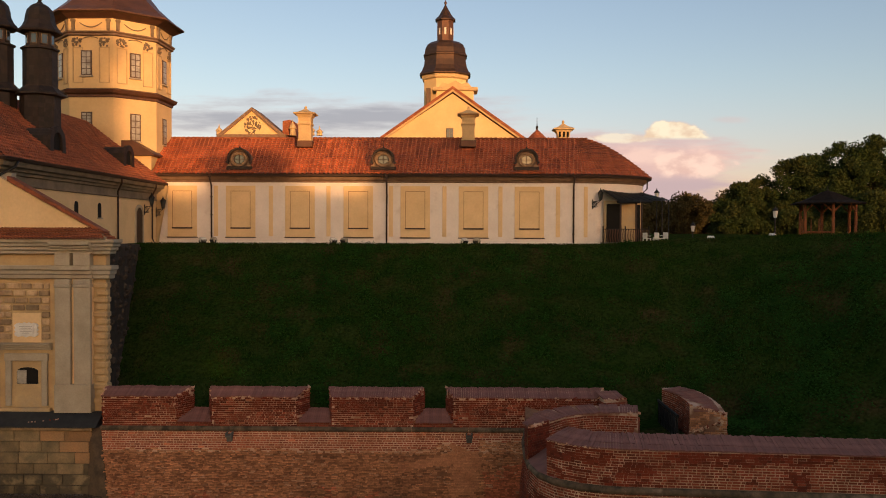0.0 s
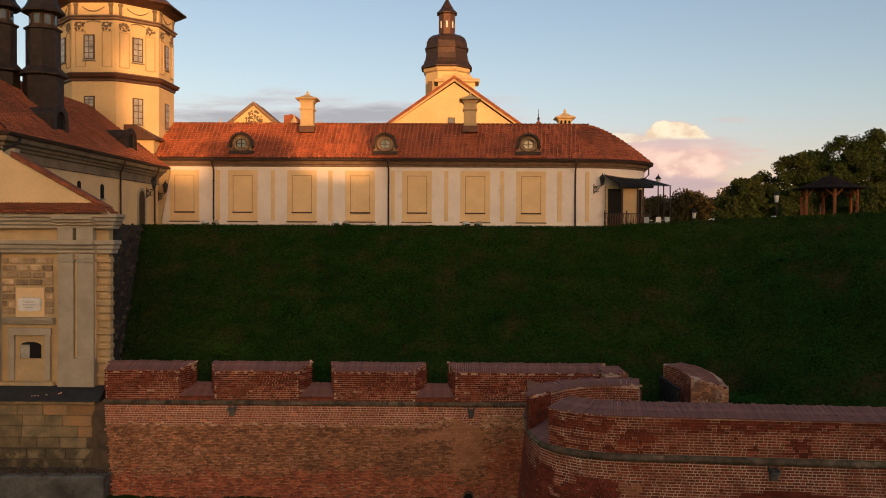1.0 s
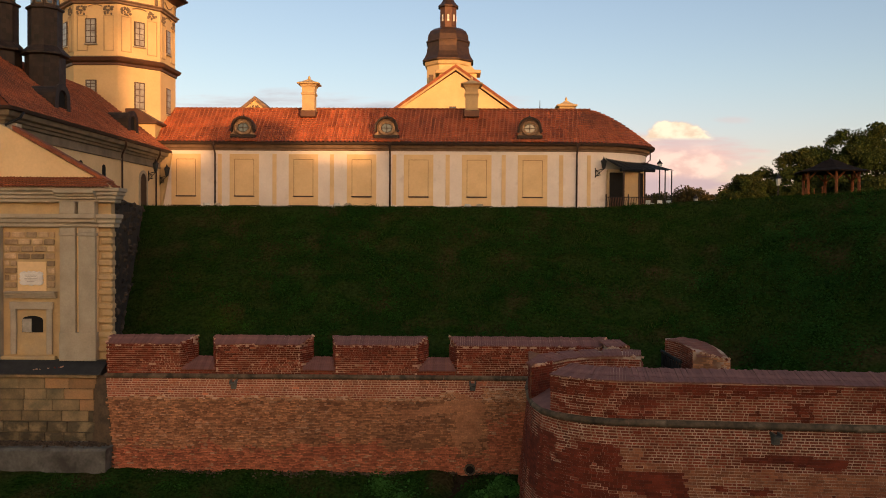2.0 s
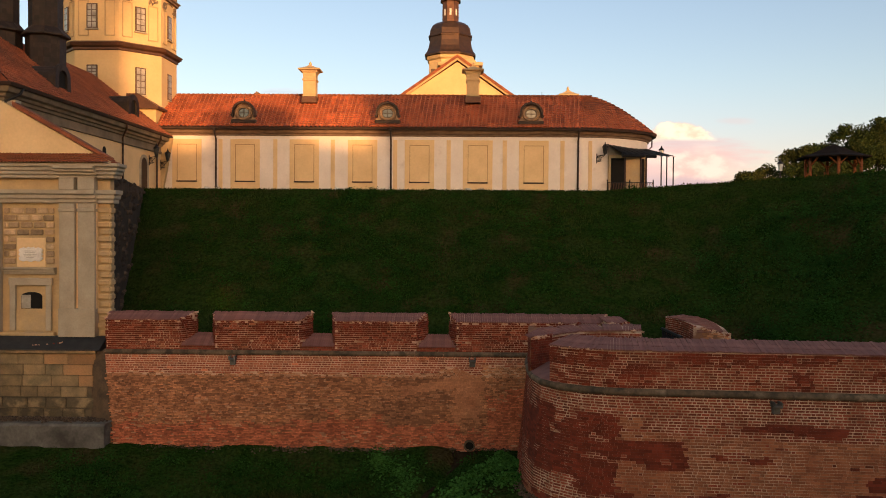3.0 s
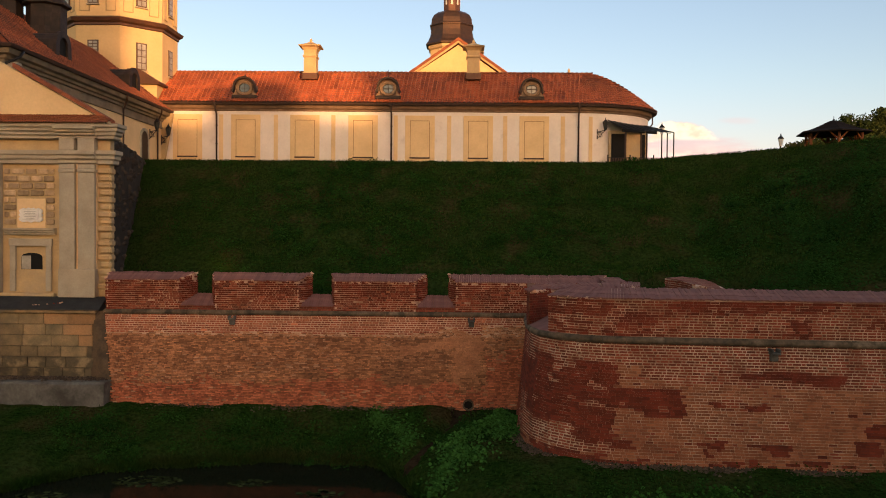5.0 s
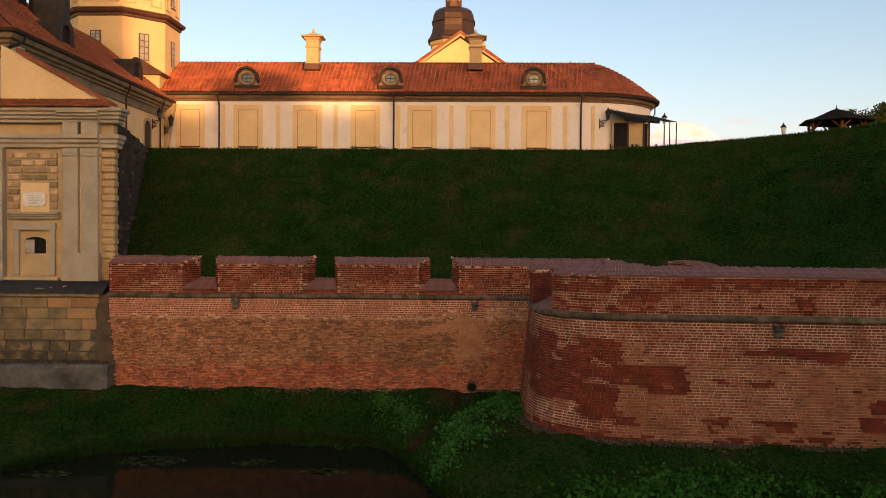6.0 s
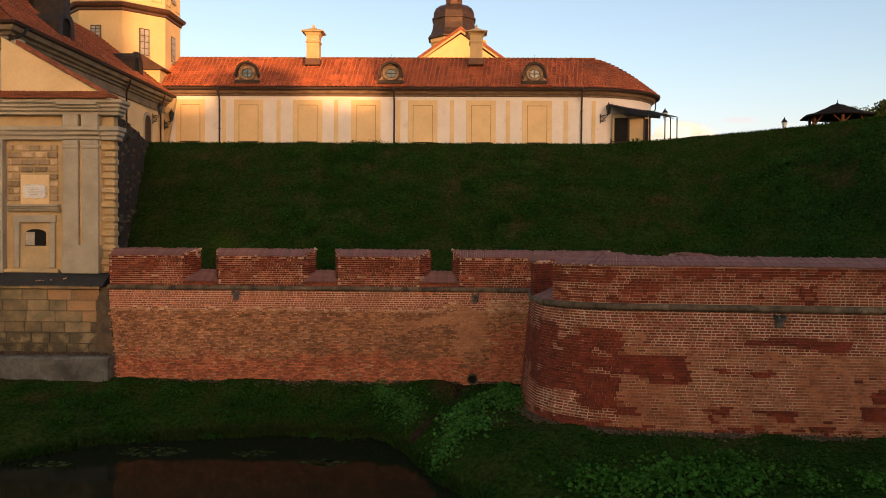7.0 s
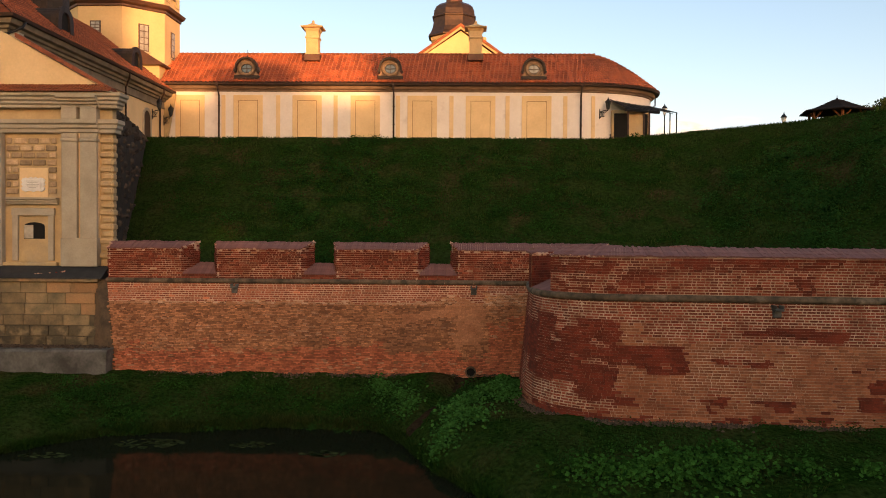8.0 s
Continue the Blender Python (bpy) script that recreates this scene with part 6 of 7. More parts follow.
def tower_window(k, x, z0, z1, half=0.42):
    w = on_face(k, BOX(x - half, -0.06, z0, x + half, 0.05, z1, bevel=0.02), "window", FRAMEWOOD, tower, "tall brown framed tower window with pale panes")
    cols, rows = 2, 4
    for i in range(cols):
        for j in range(rows):
            pw, ph = (2 * half - 0.14) / cols, (z1 - z0 - 0.14) / rows
            a, b = x - half + 0.07 + i * pw, z0 + 0.07 + j * ph
            # panes have a pale glossy base colour
            on_face(k, BOX(a + 0.035, -0.075, b + 0.03, a + pw - 0.035, -0.062, b + ph - 0.03), "pane", PALE_GLOSS, w)
    on_face(k, BOX(x - half - 0.08, -0.14, z0 - 0.1, x + half + 0.08, 0.02, z0, bevel=0.02), "window_sill", TRIM, w)


for k in range(-1, 4):
    tower_window(k, -0.35 if k == 0 else 0.0, 25.95, 27.85)
    tower_window(k, -0.35 if k == 0 else 0.0, 21.1 if k else 22.1, 23.2)
    for s in (-1, 1):
        bm = bmesh.new()
        a, b, z0, z1 = *sorted((s * 0.62, s * 1.42)), 25.4, 28.1
        for c0, d0, c1, d1 in ((a, z0, a + 0.06, z1), (b - 0.06, z0, b, z1), (a, z0, b, z0 + 0.06), (a, z1 - 0.06, b, z1)):
            box(bm, c0, -0.045, d0, c1, 0.02, d1)
        on_face(k, bm, "wall_panel_moulding", STUCCO, tower)
        # grey painted garlands under the frieze, swags and drops in it
        bm = bmesh.new()
        rr = random.Random(k * 7 + s)
        for q in range(26):
            bmesh.ops.create_icosphere(bm, subdivisions=1, radius=1, matrix=Matrix.LocRotScale((s * 1.05 + rr.uniform(-0.36, 0.36), -0.02, 28.5 + rr.uniform(-0.32, 0.3)), None, (rr.uniform(0.05, 0.13), 0.05, rr.uniform(0.05, 0.12))))
        on_face(k, bm, "stucco_trophy", ORNAMENT, tower, "grey stucco trophy")
        bm = BOX(s * 1.35 - 0.13, -0.12, 29.35, s * 1.35 + 0.13, 0.02, 30.25, bevel=0.04)
        box(bm, s * 1.35 - 0.18, -0.16, 30.0, s * 1.35 + 0.18, 0.02, 30.2, bevel=0.03)
        on_face(k, bm, "frieze_bracket", ORNAMENT, tower, "grey stucco bracket")
    for zc, dz, half in ((28.75, 0.12, 0.55), (29.95, 0.35, 0.85)):
        pts = [(u * half, -0.05, zc + (-dz * (1 - u * u) if zc > 29 else dz * (1 - u * u))) for u in np.linspace(-1, 1, 11)]
        on_face(k, tube(bmesh.new(), pts, 0.038, 5), "stucco_swag", ORNAMENT, tower, "grey stucco swag")
# small hooded annex in the corner
annex = thing("stair_annex", (-24.0, 65.0, 13.1), "small yellow annex with a brown hipped hood", "building")
part("wall", BOX(-25.6, 64.4, 13.0, -22.9, 67.5, 20.0), GOLD, annex)
part("hood_roof", prism(bmesh.new(), [(-26.2, 19.95), (-22.6, 19.95), (-22.6, 20.08), (-24.2, 21.1), (-25.4, 21.1), (-26.2, 20.2)], "y", 64.0, 67.5), RUST, annex, "brown sheet hood")
part("finial", lathe(bmesh.new(), -24.9, 64.6, [(0.06, 21.0), (0.05, 21.3), (0.12, 21.4), (0.03, 21.6), (0.015, 22.1)], 8), METAL, annex)


# ---- palace beyond the courtyard ----
gab = thing("gabled_palace", (0.3, 96, 13.0), "ochre gabled palace block behind the wing", "building")
GD = 93.6
part("wall", prism(bmesh.new(), [(-9.2, 13), (9.2, 13), (9.2, 23.3), (0.25, 29.6), (-9.2, 23.3)], "y", GD, GD + 26), GOLD, gab)
bm = bmesh.new()
prism(bm, [(-10.0, 22.8), (0.25, 30.0), (0.25, 30.35), (-10.0, 23.15)], "y", GD - 0.5, GD + 26)
prism(bm, [(10.5, 22.8), (0.25, 30.0), (0.25, 30.35), (10.5, 23.15)], "y", GD - 0.5, GD + 26)
part("roof", bm, TILE_OLD, gab, "red tiled roof with stone verge")
bm = bmesh.new()
prism(bm, [(-10.0, 22.55), (0.25, 29.75), (0.25, 30.0), (-10.0, 22.8)], "y", GD - 0.4, GD - 0.1)
prism(bm, [(10.5, 22.55), (0.25, 29.75), (0.25, 30.0), (10.5, 22.8)], "y", GD - 0.4, GD - 0.1)
part("raking_cornice", bm, STUCCO, gab)
w = part("window", BOX(-0.45, GD - 0.1, 24.65, 0.35, GD + 0.05, 25.75, bevel=0.02), FRAMEWOOD, gab, "small four-pane gable window")
for i in range(2):
    for j in range(2):
        part("pane", BOX(-0.38 + i * 0.36, GD - 0.13, 24.72 + j * 0.49, -0.08 + i * 0.36, GD - 0.105, 25.16 + j * 0.49), GLASS, w)

part("side_wing", BOX(10.5, 86.2, 13, 13.2, 95, 21.37), GOLD, gab)
chimney(11.71, 87.3, 21.57, 3.73, gab, s=1.20)
for x in (11.3, 11.71, 12.12):
    part("flue_opening", BOX(x - 0.11, 86.58, 24.0, x + 0.11, 86.72, 24.62, bevel=0.05), VOID, gab, "dark arched flue opening")

# gate tower with a stepped dome, beyond the gabled block
dt = thing("domed_tower", (0, 155, 13), "ochre tower with stepped copper dome and spire", "tower")
DX, DY = -1.1, 155.0


def ringd(prof, name, material, n=8, label=""):
    return part(name, lathe(bmesh.new(), DX, DY, prof, n, math.pi / 8), material, dt, label)


ringd([(4.15, 13), (4.15, 42.2)], "wall", GOLD)
ringd([(4.2, 41.9), (4.5, 42.1), (4.6, 42.6), (4.1, 42.9)], "cornice", STUCCO)
ringd([(5.0, 42.8), (5.0, 43.0), (4.55, 43.6), (4.22, 44.4), (4.05, 45.4), (4.02, 46.4)], "lower_dome", COPPER, label="dark copper dome skirt")
ringd([(4.28, 46.3), (4.28, 46.5), (4.05, 46.65), (3.92, 47.6), (3.5, 48.4), (2.7, 48.95), (1.6, 49.2)], "upper_dome", COPPER)
ringd([(1.6, 49.0), (1.6, 52.9), (1.75, 53.1)], "lantern_stage", RUST, label="brown copper lantern stage")
for k in range(8):
    a = k * math.pi / 4
    b = BOX(-0.20, -0.05, 0, 0.20, 0.05, 1.25, bevel=0.12)
    w = part("window", b, PALE, dt, "white framed lantern window")
    w.data.transform(Matrix.Translation((DX + 1.46 * math.cos(a), DY + 1.46 * math.sin(a), 50.3)) @ Matrix.Rotation(a + math.pi / 2, 4, "Z"))
ringd([(1.98, 52.95), (1.98, 53.15), (1.35, 53.8), (0.8, 54.7), (0.3, 55.6), (0.1, 56.0)], "spire", COPPER)
part("finial", lathe(bmesh.new(), DX, DY, [(0.05, 55.8), (0.25, 56.2), (0.25, 56.4), (0.05, 56.7), (0.04, 57.4)], 10), RUST, dt, smooth=True)
for x in (-3.0, 2.6):
    part("wall_window", BOX(DX + x - 0.4, DY - 4.25, 36.8, DX + x + 0.4, DY - 3.0, 40.0), FRAMEWOOD, dt)
# stucco pediment standing before the tower
ped = thing("stucco_pediment", (0.6, 120, 13), "ochre stucco pediment with scrolls on the courtyard front", "pediment")
part("wall", BOX(-2.0, 118, 13, 3.2, 121, 34.0), GOLD, ped)
part("cornice", BOX(-2.6, 117.6, 34.0, 3.8, 121.2, 34.5, bevel=0.1), STUCCO, ped)
part("pediment_top", prism(bmesh.new(), [(-1.8, 34.5), (3.0, 34.5), (2.4, 35.2), (1.5, 35.0), (0.6, 35.5), (-0.3, 35.0), (-1.2, 35.2)], "y", 118.2, 119), STUCCO, ped)

# baroque front far across the court
pal = thing("baroque_palace", (-45, 190, 13), "distant baroque palace front with stuccoed pediment", "building")
PX, PY = -45.2, 190.0
part("wall", BOX(PX - 6.5, PY, 13, PX + 16, PY + 15, 35.5), GOLD, pal)
part("pediment", prism(bmesh.new(), [(PX - 7.2, 36.0), (PX + 7.2, 36.0), (PX + 0.2, 41.8)], "y", PY - 0.3, PY + 10), GOLD, pal)
bm = bmesh.new()
for s in (-1, 1):
    prism(bm, [(PX + s * 7.8, 35.9), (PX + 0.2, 42.3), (PX + 0.2, 41.5), (PX + s * 6.6, 35.9)], "y", PY - 0.8, PY + 10)
prism(bm, [(PX - 7.8, 35.3), (PX + 7.8, 35.3), (PX + 7.8, 36.2), (PX - 7.8, 36.2)], "y", PY - 0.7, PY + 10)
part("pediment_cornice", bm, BROWN, pal, "brown-grey pediment cornice")
rr = random.Random(5)
bm = bmesh.new()
for q in range(70):
    a, d = rr.uniform(0, math.tau), math.sqrt(rr.random())
    bmesh.ops.create_icosphere(bm, subdivisions=1, radius=1, matrix=Matrix.LocRotScale((PX + 0.2 + 1.9 * math.cos(a) * d, PY - 0.35, 38.2 + 2.0 * math.sin(a) * d), None, (rr.uniform(0.12, 0.34), 0.25, rr.uniform(0.12, 0.34))))
part("coat_relief", bm, ORNAMENT, pal, "carved stucco relief")
bm = bmesh.new()
prism(bm, [(PX + 6.8, 36.2), (PX + 9.5, 36.2), (PX + 9.5, 39.2), (PX + 8.5, 39.7), (PX + 6.8, 39.4)], "y", PY + 1, PY + 10)
part("attic", bm, TILE_OLD, pal)
for x, h in ((-7.4, 1.7), (9.3, 2.8), (11.8, 2.2), (13.6, 1.8), (15.4, 1.4)):
    part("roof_vase", lathe(bmesh.new(), PX + x, PY, [(0.7, 36.0), (0.6, 36.0 + h * 0.5), (0.9, 36.0 + h * 0.55), (0.6, 36.0 + h * 0.8), (0.2, 36.0 + h), (0.05, 36.0 + h + 0.8)], 8), STUCCO, pal)
# little red-roofed turret
tt = thing("roof_lantern", (17.5, 115, 13), "steep red tiled turret roof with iron spike", "turret")
part("wall", lathe(bmesh.new(), 11.8, 115, [(1.9, 13), (1.9, 25.6)], 8, math.pi / 8), GOLD, tt)
part("roof", lathe(bmesh.new(), 11.8, 115, [(2.9, 25.4), (1.2, 27.2), (0.12, 28.2)], 8, math.pi / 8), TILE_OLD, tt)
part("spike", lathe(bmesh.new(), 11.8, 115, [(0.1, 28.1), (0.18, 28.6), (0.06, 28.8), (0.02, 29.9)], 6), METAL, tt)

# ---- terrace furniture ----
def gazebo(x, y, z):
    g = thing("gazebo", (x, y, z), "orange-brown timber gazebo with dark shingled pyramid roof", "gazebo")
    R, h = 2.0, 2.72
    for k in range(6):
        a = k * math.pi / 3 + 0.3
        px, py = x + R * math.cos(a), y + R * math.sin(a)
        p = part("post", tube(bmesh.new(), [(px, py, z - 0.2), (px, py, z + h)], 0.115, 8), WOOD, g)
        for s in (-1, 1):
            b = a + s * 0.38
            part("brace", tube(bmesh.new(), [(px, py, z + h - 0.75), (x + R * math.cos(b) * 0.97, y + R * math.sin(b) * 0.97, z + h - 0.02)], 0.065, 6), WOOD, p)
        c = a + math.pi / 3
        part("plate_beam", tube(bmesh.new(), [(px, py, z + h), (x + R * math.cos(c), y + R * math.sin(c), z + h)], 0.12, 6), WOOD, g)
        if k in (1, 2, 3):
            part("bench", tube(bmesh.new(), [(px * 0.9 + x * 0.1, py * 0.9 + y * 0.1, z + 0.5), (x + R * 0.9 * math.cos(c), y + R * 0.9 * math.sin(c), z + 0.5)], 0.09, 6), WOOD, g)
            q = Vector((px, py, 0)).lerp(Vector((x + R * math.cos(c), y + R * math.sin(c), 0)), 0.5)
            part("lattice_slat", tube(bmesh.new(), [(q.x, q.y, z + 0.2), (q.x, q.y, z + 1.5)], 0.04, 5), WOOD, g)
    part("roof", lathe(bmesh.new(), x, y, [(2.75, z + h - 0.14), (2.75, z + h - 0.05), (2.0, z + h + 0.14), (1.2, z + h + 0.46), (0.45, z + h + 0.80), (0.08, z + h + 0.90)], 6, 0.3), SHINGLE, g, "dark shingled roof")
    part("finial", lathe(bmesh.new(), x, y, [(0.07, z + h + 0.84), (0.1, z + h + 0.92), (0.03, z + h + 1.0), (0.015, z + h + 1.2)], 8), METAL, g)


gazebo(28.4, 63.3, 13.75)


def lamp_post(x, y, z, h=2.0):
    t = thing("lamp_post", (x, y, z), "short green-grey lamp post with a glazed lantern", "street lamp", "terrace lamps")
    part("base", lathe(bmesh.new(), x, y, [(0.14, z - 0.1), (0.14, z + 0.3), (0.07, z + 0.4)], 10), METAL, t)
    part("pole", lathe(bmesh.new(), x, y, [(0.06, z + 0.3), (0.05, z + h - 0.6)], 10), METAL, t)
    part("glass", lathe(bmesh.new(), x, y, [(0.12, z + h - 0.6), (0.2, z + h - 0.1)], 6), PALE, t)
    part("hood", lathe(bmesh.new(), x, y, [(0.25, z + h - 0.1), (0.2, z + h), (0.06, z + h + 0.15), (0.02, z + h + 0.3)], 6), METAL, t)


lamp_post(24.0, 62.0, 13.6, 2.3)
lamp_post(21.4, 74.0, 13.2, 1.7)
lamp_post(16.9, 68.6, 13.2, 4.3)


def floodlight(x, y, z, turn):
    skin, word = (PALE, "white") if turn > 0 else (TRIM, "dull grey")
    t = thing("floodlight", (x, y, z), word + " ground floodlight tilted toward the facade", "floodlight", "ground floodlights")
    tip = Matrix.Translation((0, 0, 0.28)) @ Matrix.Rotation(radians(35), 4, "X") @ Matrix.Translation((0, 0, -0.28))
    fins = bmesh.new()
    for k in range(5):
        box(fins, -0.16 + k * 0.08 - 0.008, -0.19, 0.18, -0.16 + k * 0.08 + 0.008, -0.12, 0.40)
    for nm, b, m, w in (("housing", BOX(-0.22, -0.13, 0.14, 0.22, 0.11, 0.44, bevel=0.05), skin, tip), ("cooling_fins", fins, METAL, tip), ("lens", BOX(-0.18, 0.10, 0.17, 0.18, 0.125, 0.41, bevel=0.01), GLASS, tip), ("bracket", BOX(-0.25, -0.03, -0.15, 0.25, 0.03, 0.26, bevel=0.01), METAL, Matrix())):
        o = part(nm, b, m, t)
        o.data.transform(Matrix.Translation((x, y, z)) @ Matrix.Rotation(turn * 1.6, 4, "Z") @ Matrix.Scale(1.15, 4) @ w)


for x, y, a in ((-17.5, 59.5, 0.5), (-16.7, 59.5, -0.5), (-8.2, 59.5, 0.5), (-7.4, 59.5, -0.4), (1.1, 59.5, 0.4), (2.0, 59.5, -0.4), (17.6, 56.6, 0.2), (21.3, 55.5, 0.3), (15.4, 62.5, 0.1)):
    floodlight(x, y, float(ground_z(x, y)) + 0.08, a)


def garden_chair(x, y, z, turn):
    t = thing("garden_chair", (x, y, z), "white plastic garden chair beside the porch", "chair", "garden chairs")
    bits = [("seat", BOX(-0.22, -0.22, 0.40, 0.22, 0.22, 0.44, bevel=0.015)), ("backrest", BOX(-0.22, 0.18, 0.44, 0.22, 0.23, 0.85, bevel=0.02))]
    bits += [("leg", BOX(a - 0.025, b - 0.025, -0.1, a + 0.025, b + 0.025, 0.41)) for a in (-0.19, 0.19) for b in (-0.19, 0.19)]
    bits += [("armrest", BOX(s * 0.22 - 0.03, -0.2, 0.60, s * 0.22 + 0.03, 0.22, 0.63, bevel=0.01)) for s in (-1, 1)]
    for nm, b in bits:
        o = part(nm, b, PALE, t)
        o.data.transform(Matrix.Translation((x, y, z)) @ Matrix.Rotation(turn, 4, "Z"))


for x, y, a in ((15.5, 62.2, 0.4), (16.0, 62.6, -0.9), (14.6, 62.0, 2.2)):
    garden_chair(x, y, float(ground_z(x, y)) + 0.08, a)


# ---- plants ----
def leaf_cloud(centres, count, size, rng):
    """Small folded leaves scattered through cluster centres (x, y, z, radius)."""
    C = np.array(centres, float)
    w = C[:, 3] ** 2
    k = rng.choice(len(C), count, p=w / w.sum())

    def unit(a):
        return a / (np.linalg.norm(a, axis=1)[:, None] + 1e-9)
    d = unit(rng.normal(size=(count, 3))) * (C[k, 3] * rng.uniform(0, 1, count) ** 0.42)[:, None]
    p = C[k, :3] + d * np.array((1, 1, 0.8))
    a = unit(rng.normal(size=(count, 3)))
    b = unit(np.cross(a, rng.normal(size=(count, 3))))
    s = (size * rng.uniform(0.6, 1.3, count))[:, None]
    n = np.cross(a, b) * s * 0.2
    V = np.stack([p - a * s, p + b * s * 0.5 + n, p + a * s, p - b * s * 0.5 + n], 1).reshape(-1, 3)
    i = np.arange(count)[:, None] * 4
    F = np.concatenate([i + np.array((0, 1, 2)), i + np.array((0, 2, 3))], 1).reshape(-1, 3)
    return V.tolist(), F.tolist()


def tree(name, x, y, z, h, spread, seed, leaves=22000, size=0.26, material=LEAF, label="dense broadleaf tree with dark green summer crown", group="park trees"):
    rng = np.random.RandomState(seed)
    t = thing(name, (x, y, z), label, "tree", group)
    bm = tube(bmesh.new(), [(x, y, z - 0.5), (x + 0.1, y, z + h * 0.3), (x - 0.1, y + 0.1, z + h * 0.65)], [h * 0.022 + 0.1, h * 0.016 + 0.05, 0.06], 8)
    cs = []
    for k in range(90):
        a, f = rng.uniform(0, math.tau), rng.uniform(0.12, 1.0)
        rad = spread * math.sin(math.pi * min(0.95, 0.18 + 0.8 * f)) ** 0.6 * rng.uniform(0.35, 1.0)
        c = (x + rad * math.cos(a), y + rad * math.sin(a), z + h * (0.06 + 0.84 * f), spread * rng.uniform(0.17, 0.32))
        cs.append(c)
        if k < 14:
            tube(bm, [(x, y, z + h * 0.15 + h * 0.4 * f), (x + 0.8 * (c[0] - x), y + 0.8 * (c[1] - y), c[2] - 0.15 * h * f)], [h * 0.008 + 0.02, 0.03], 5)
    part("trunk", bm, BARK, t)
    v, f = leaf_cloud(cs, leaves, size, rng)
    mesh_from("crown", v, f, material, t)
    return t


# park trees beyond the terrace, taller to the right
TREES = [(86.7, 250, 16.9, 8), (92, 252, 19.4, 8), (101, 248, 25.2, 9), (107.5, 250, 26.5, 9), (74, 158, 19.8, 6.5), (80, 160, 21.6, 7), (86, 158, 21.5, 7), (92, 160, 22.5, 8), (83, 246, 9.1, 7), (97, 244, 10.9, 8), (112, 246, 13, 8), (73, 146, 9, 6), (80, 146, 10, 6), (86, 146, 11, 6), (118, 240, 8, 7), (104, 238, 6, 7)]
for i, (x, y, h, sp) in enumerate(TREES):
    tree("park_tree", x, y, 12.8, h, sp, 50 + i, size=0.26 if y < 200 else 0.38)
# far wood as one mass
rng = np.random.RandomState(77)
cs = [(x + rng.uniform(-4, 4), 330 + rng.uniform(-20, 20), 13 + rng.uniform(0, 1) ** 0.7 * (12.5 + 1.2 * math.sin(x * 0.23) + 0.08 * max(0, x - 80)), rng.uniform(2.5, 5)) for x in np.linspace(66, 190, 420)]
v, f = leaf_cloud(cs, 130000, 0.6, rng)
tagged(mesh_from("far_wood", v, f, LEAF_FAR), "distant mixed wood turning brown at dusk", "wood", kind="stuff")

# tall trees on the other bank, behind the viewer: they shade the moat and the rampart
BANK = -95.0


def shade_line(x):
    return np.interp(x, (-90, -33.8, -32.8, -27.3, -26.5, -17.0, -16.6, -13.8, -13.4, -4.7, -4.2, 4, 14, 40), (17, 17, 30, 30, 17.3, 17.3, 20.9, 20.9, 17.4, 17.4, 23, 25.2, 25.2, 24))


def bank_trees():
    rng = np.random.RandomState(5)
    reach = (64 - BANK)
    for i, x in enumerate(np.arange(-66, 52, 4.5)):
        bx = x + reach * math.tan(SUN_AZ)
        top = float(shade_line(x)) + reach / math.cos(SUN_AZ) * math.tan(SUN_EL)
        t = thing("bank_tree", (bx, BANK, 2.5), "tall dark broadleaf tree on the far bank", "tree", "far bank trees")
        part("trunk", tube(bmesh.new(), [(bx, BANK, 1.5), (bx, BANK, top - 3)], [0.5, 0.1], 8), BARK, t)
        cs = []
        for k in range(int(9 * top)):
            qx = bx + rng.uniform(-2.6, 2.6)
            tz = float(shade_line(qx - reach * math.tan(SUN_AZ))) + reach / math.cos(SUN_AZ) * math.tan(SUN_EL)
            r = rng.uniform(0.7, 1.2)
            cs.append((qx, BANK + rng.uniform(-3, 3), tz - r - 0.6 - (tz - r - 3.5) * rng.uniform(0, 1) ** (1.0, 12.0, 2.6)[k % 3], r))
        v, f = leaf_cloud(cs, int(340 * top), 0.85, rng)
        mesh_from("crown", v, f, LEAF, t)


bank_trees()
# unseen trees, added to cut the sky light on the right side
for i, (x, y) in enumerate(((27, -7), (31, -3), (35, -9), (39, -3), (44, -7), (49, -3), (29, -15), (37, -17), (45, -15), (54, -9))):
    tree("bend_tree", x, y, float(ground_z(x, y)), 21 + 2 * math.sin(3 * i), 4.6, 150 + i, leaves=6000, size=0.6, label="tall dark unseen tree added to shade the walls' right side", group="trees at the moat's bend")


def scatter_blades(name, n, seed, region, height, width, material, label, lean=0.4):
    """Grass tufts as thin upright triangles on the ground."""
    rng = np.random.RandomState(seed)
    X, Y = region(rng, n)
    Z = ground_z(X, Y)
    a = rng.uniform(0, math.tau, len(X))
    h = height * rng.uniform(0.5, 1.4, len(X))
    dx, dy = np.cos(a) * width, np.sin(a) * width
    tipx, tipy = rng.normal(0, lean, len(X)) * h, rng.normal(0, lean, len(X)) * h
    V = np.empty((len(X), 3, 3))
    V[:, 0] = np.stack([X - dx, Y - dy, Z - 0.05], 1)
    V[:, 1] = np.stack([X + dx, Y + dy, Z - 0.05], 1)
    V[:, 2] = np.stack([X + tipx, Y + tipy, Z + h], 1)
    ob = mesh_from(name, V.reshape(-1, 3).tolist(), np.arange(3 * len(X)).reshape(-1, 3).tolist(), material)
    return tagged(ob, label, "grass", kind="stuff")


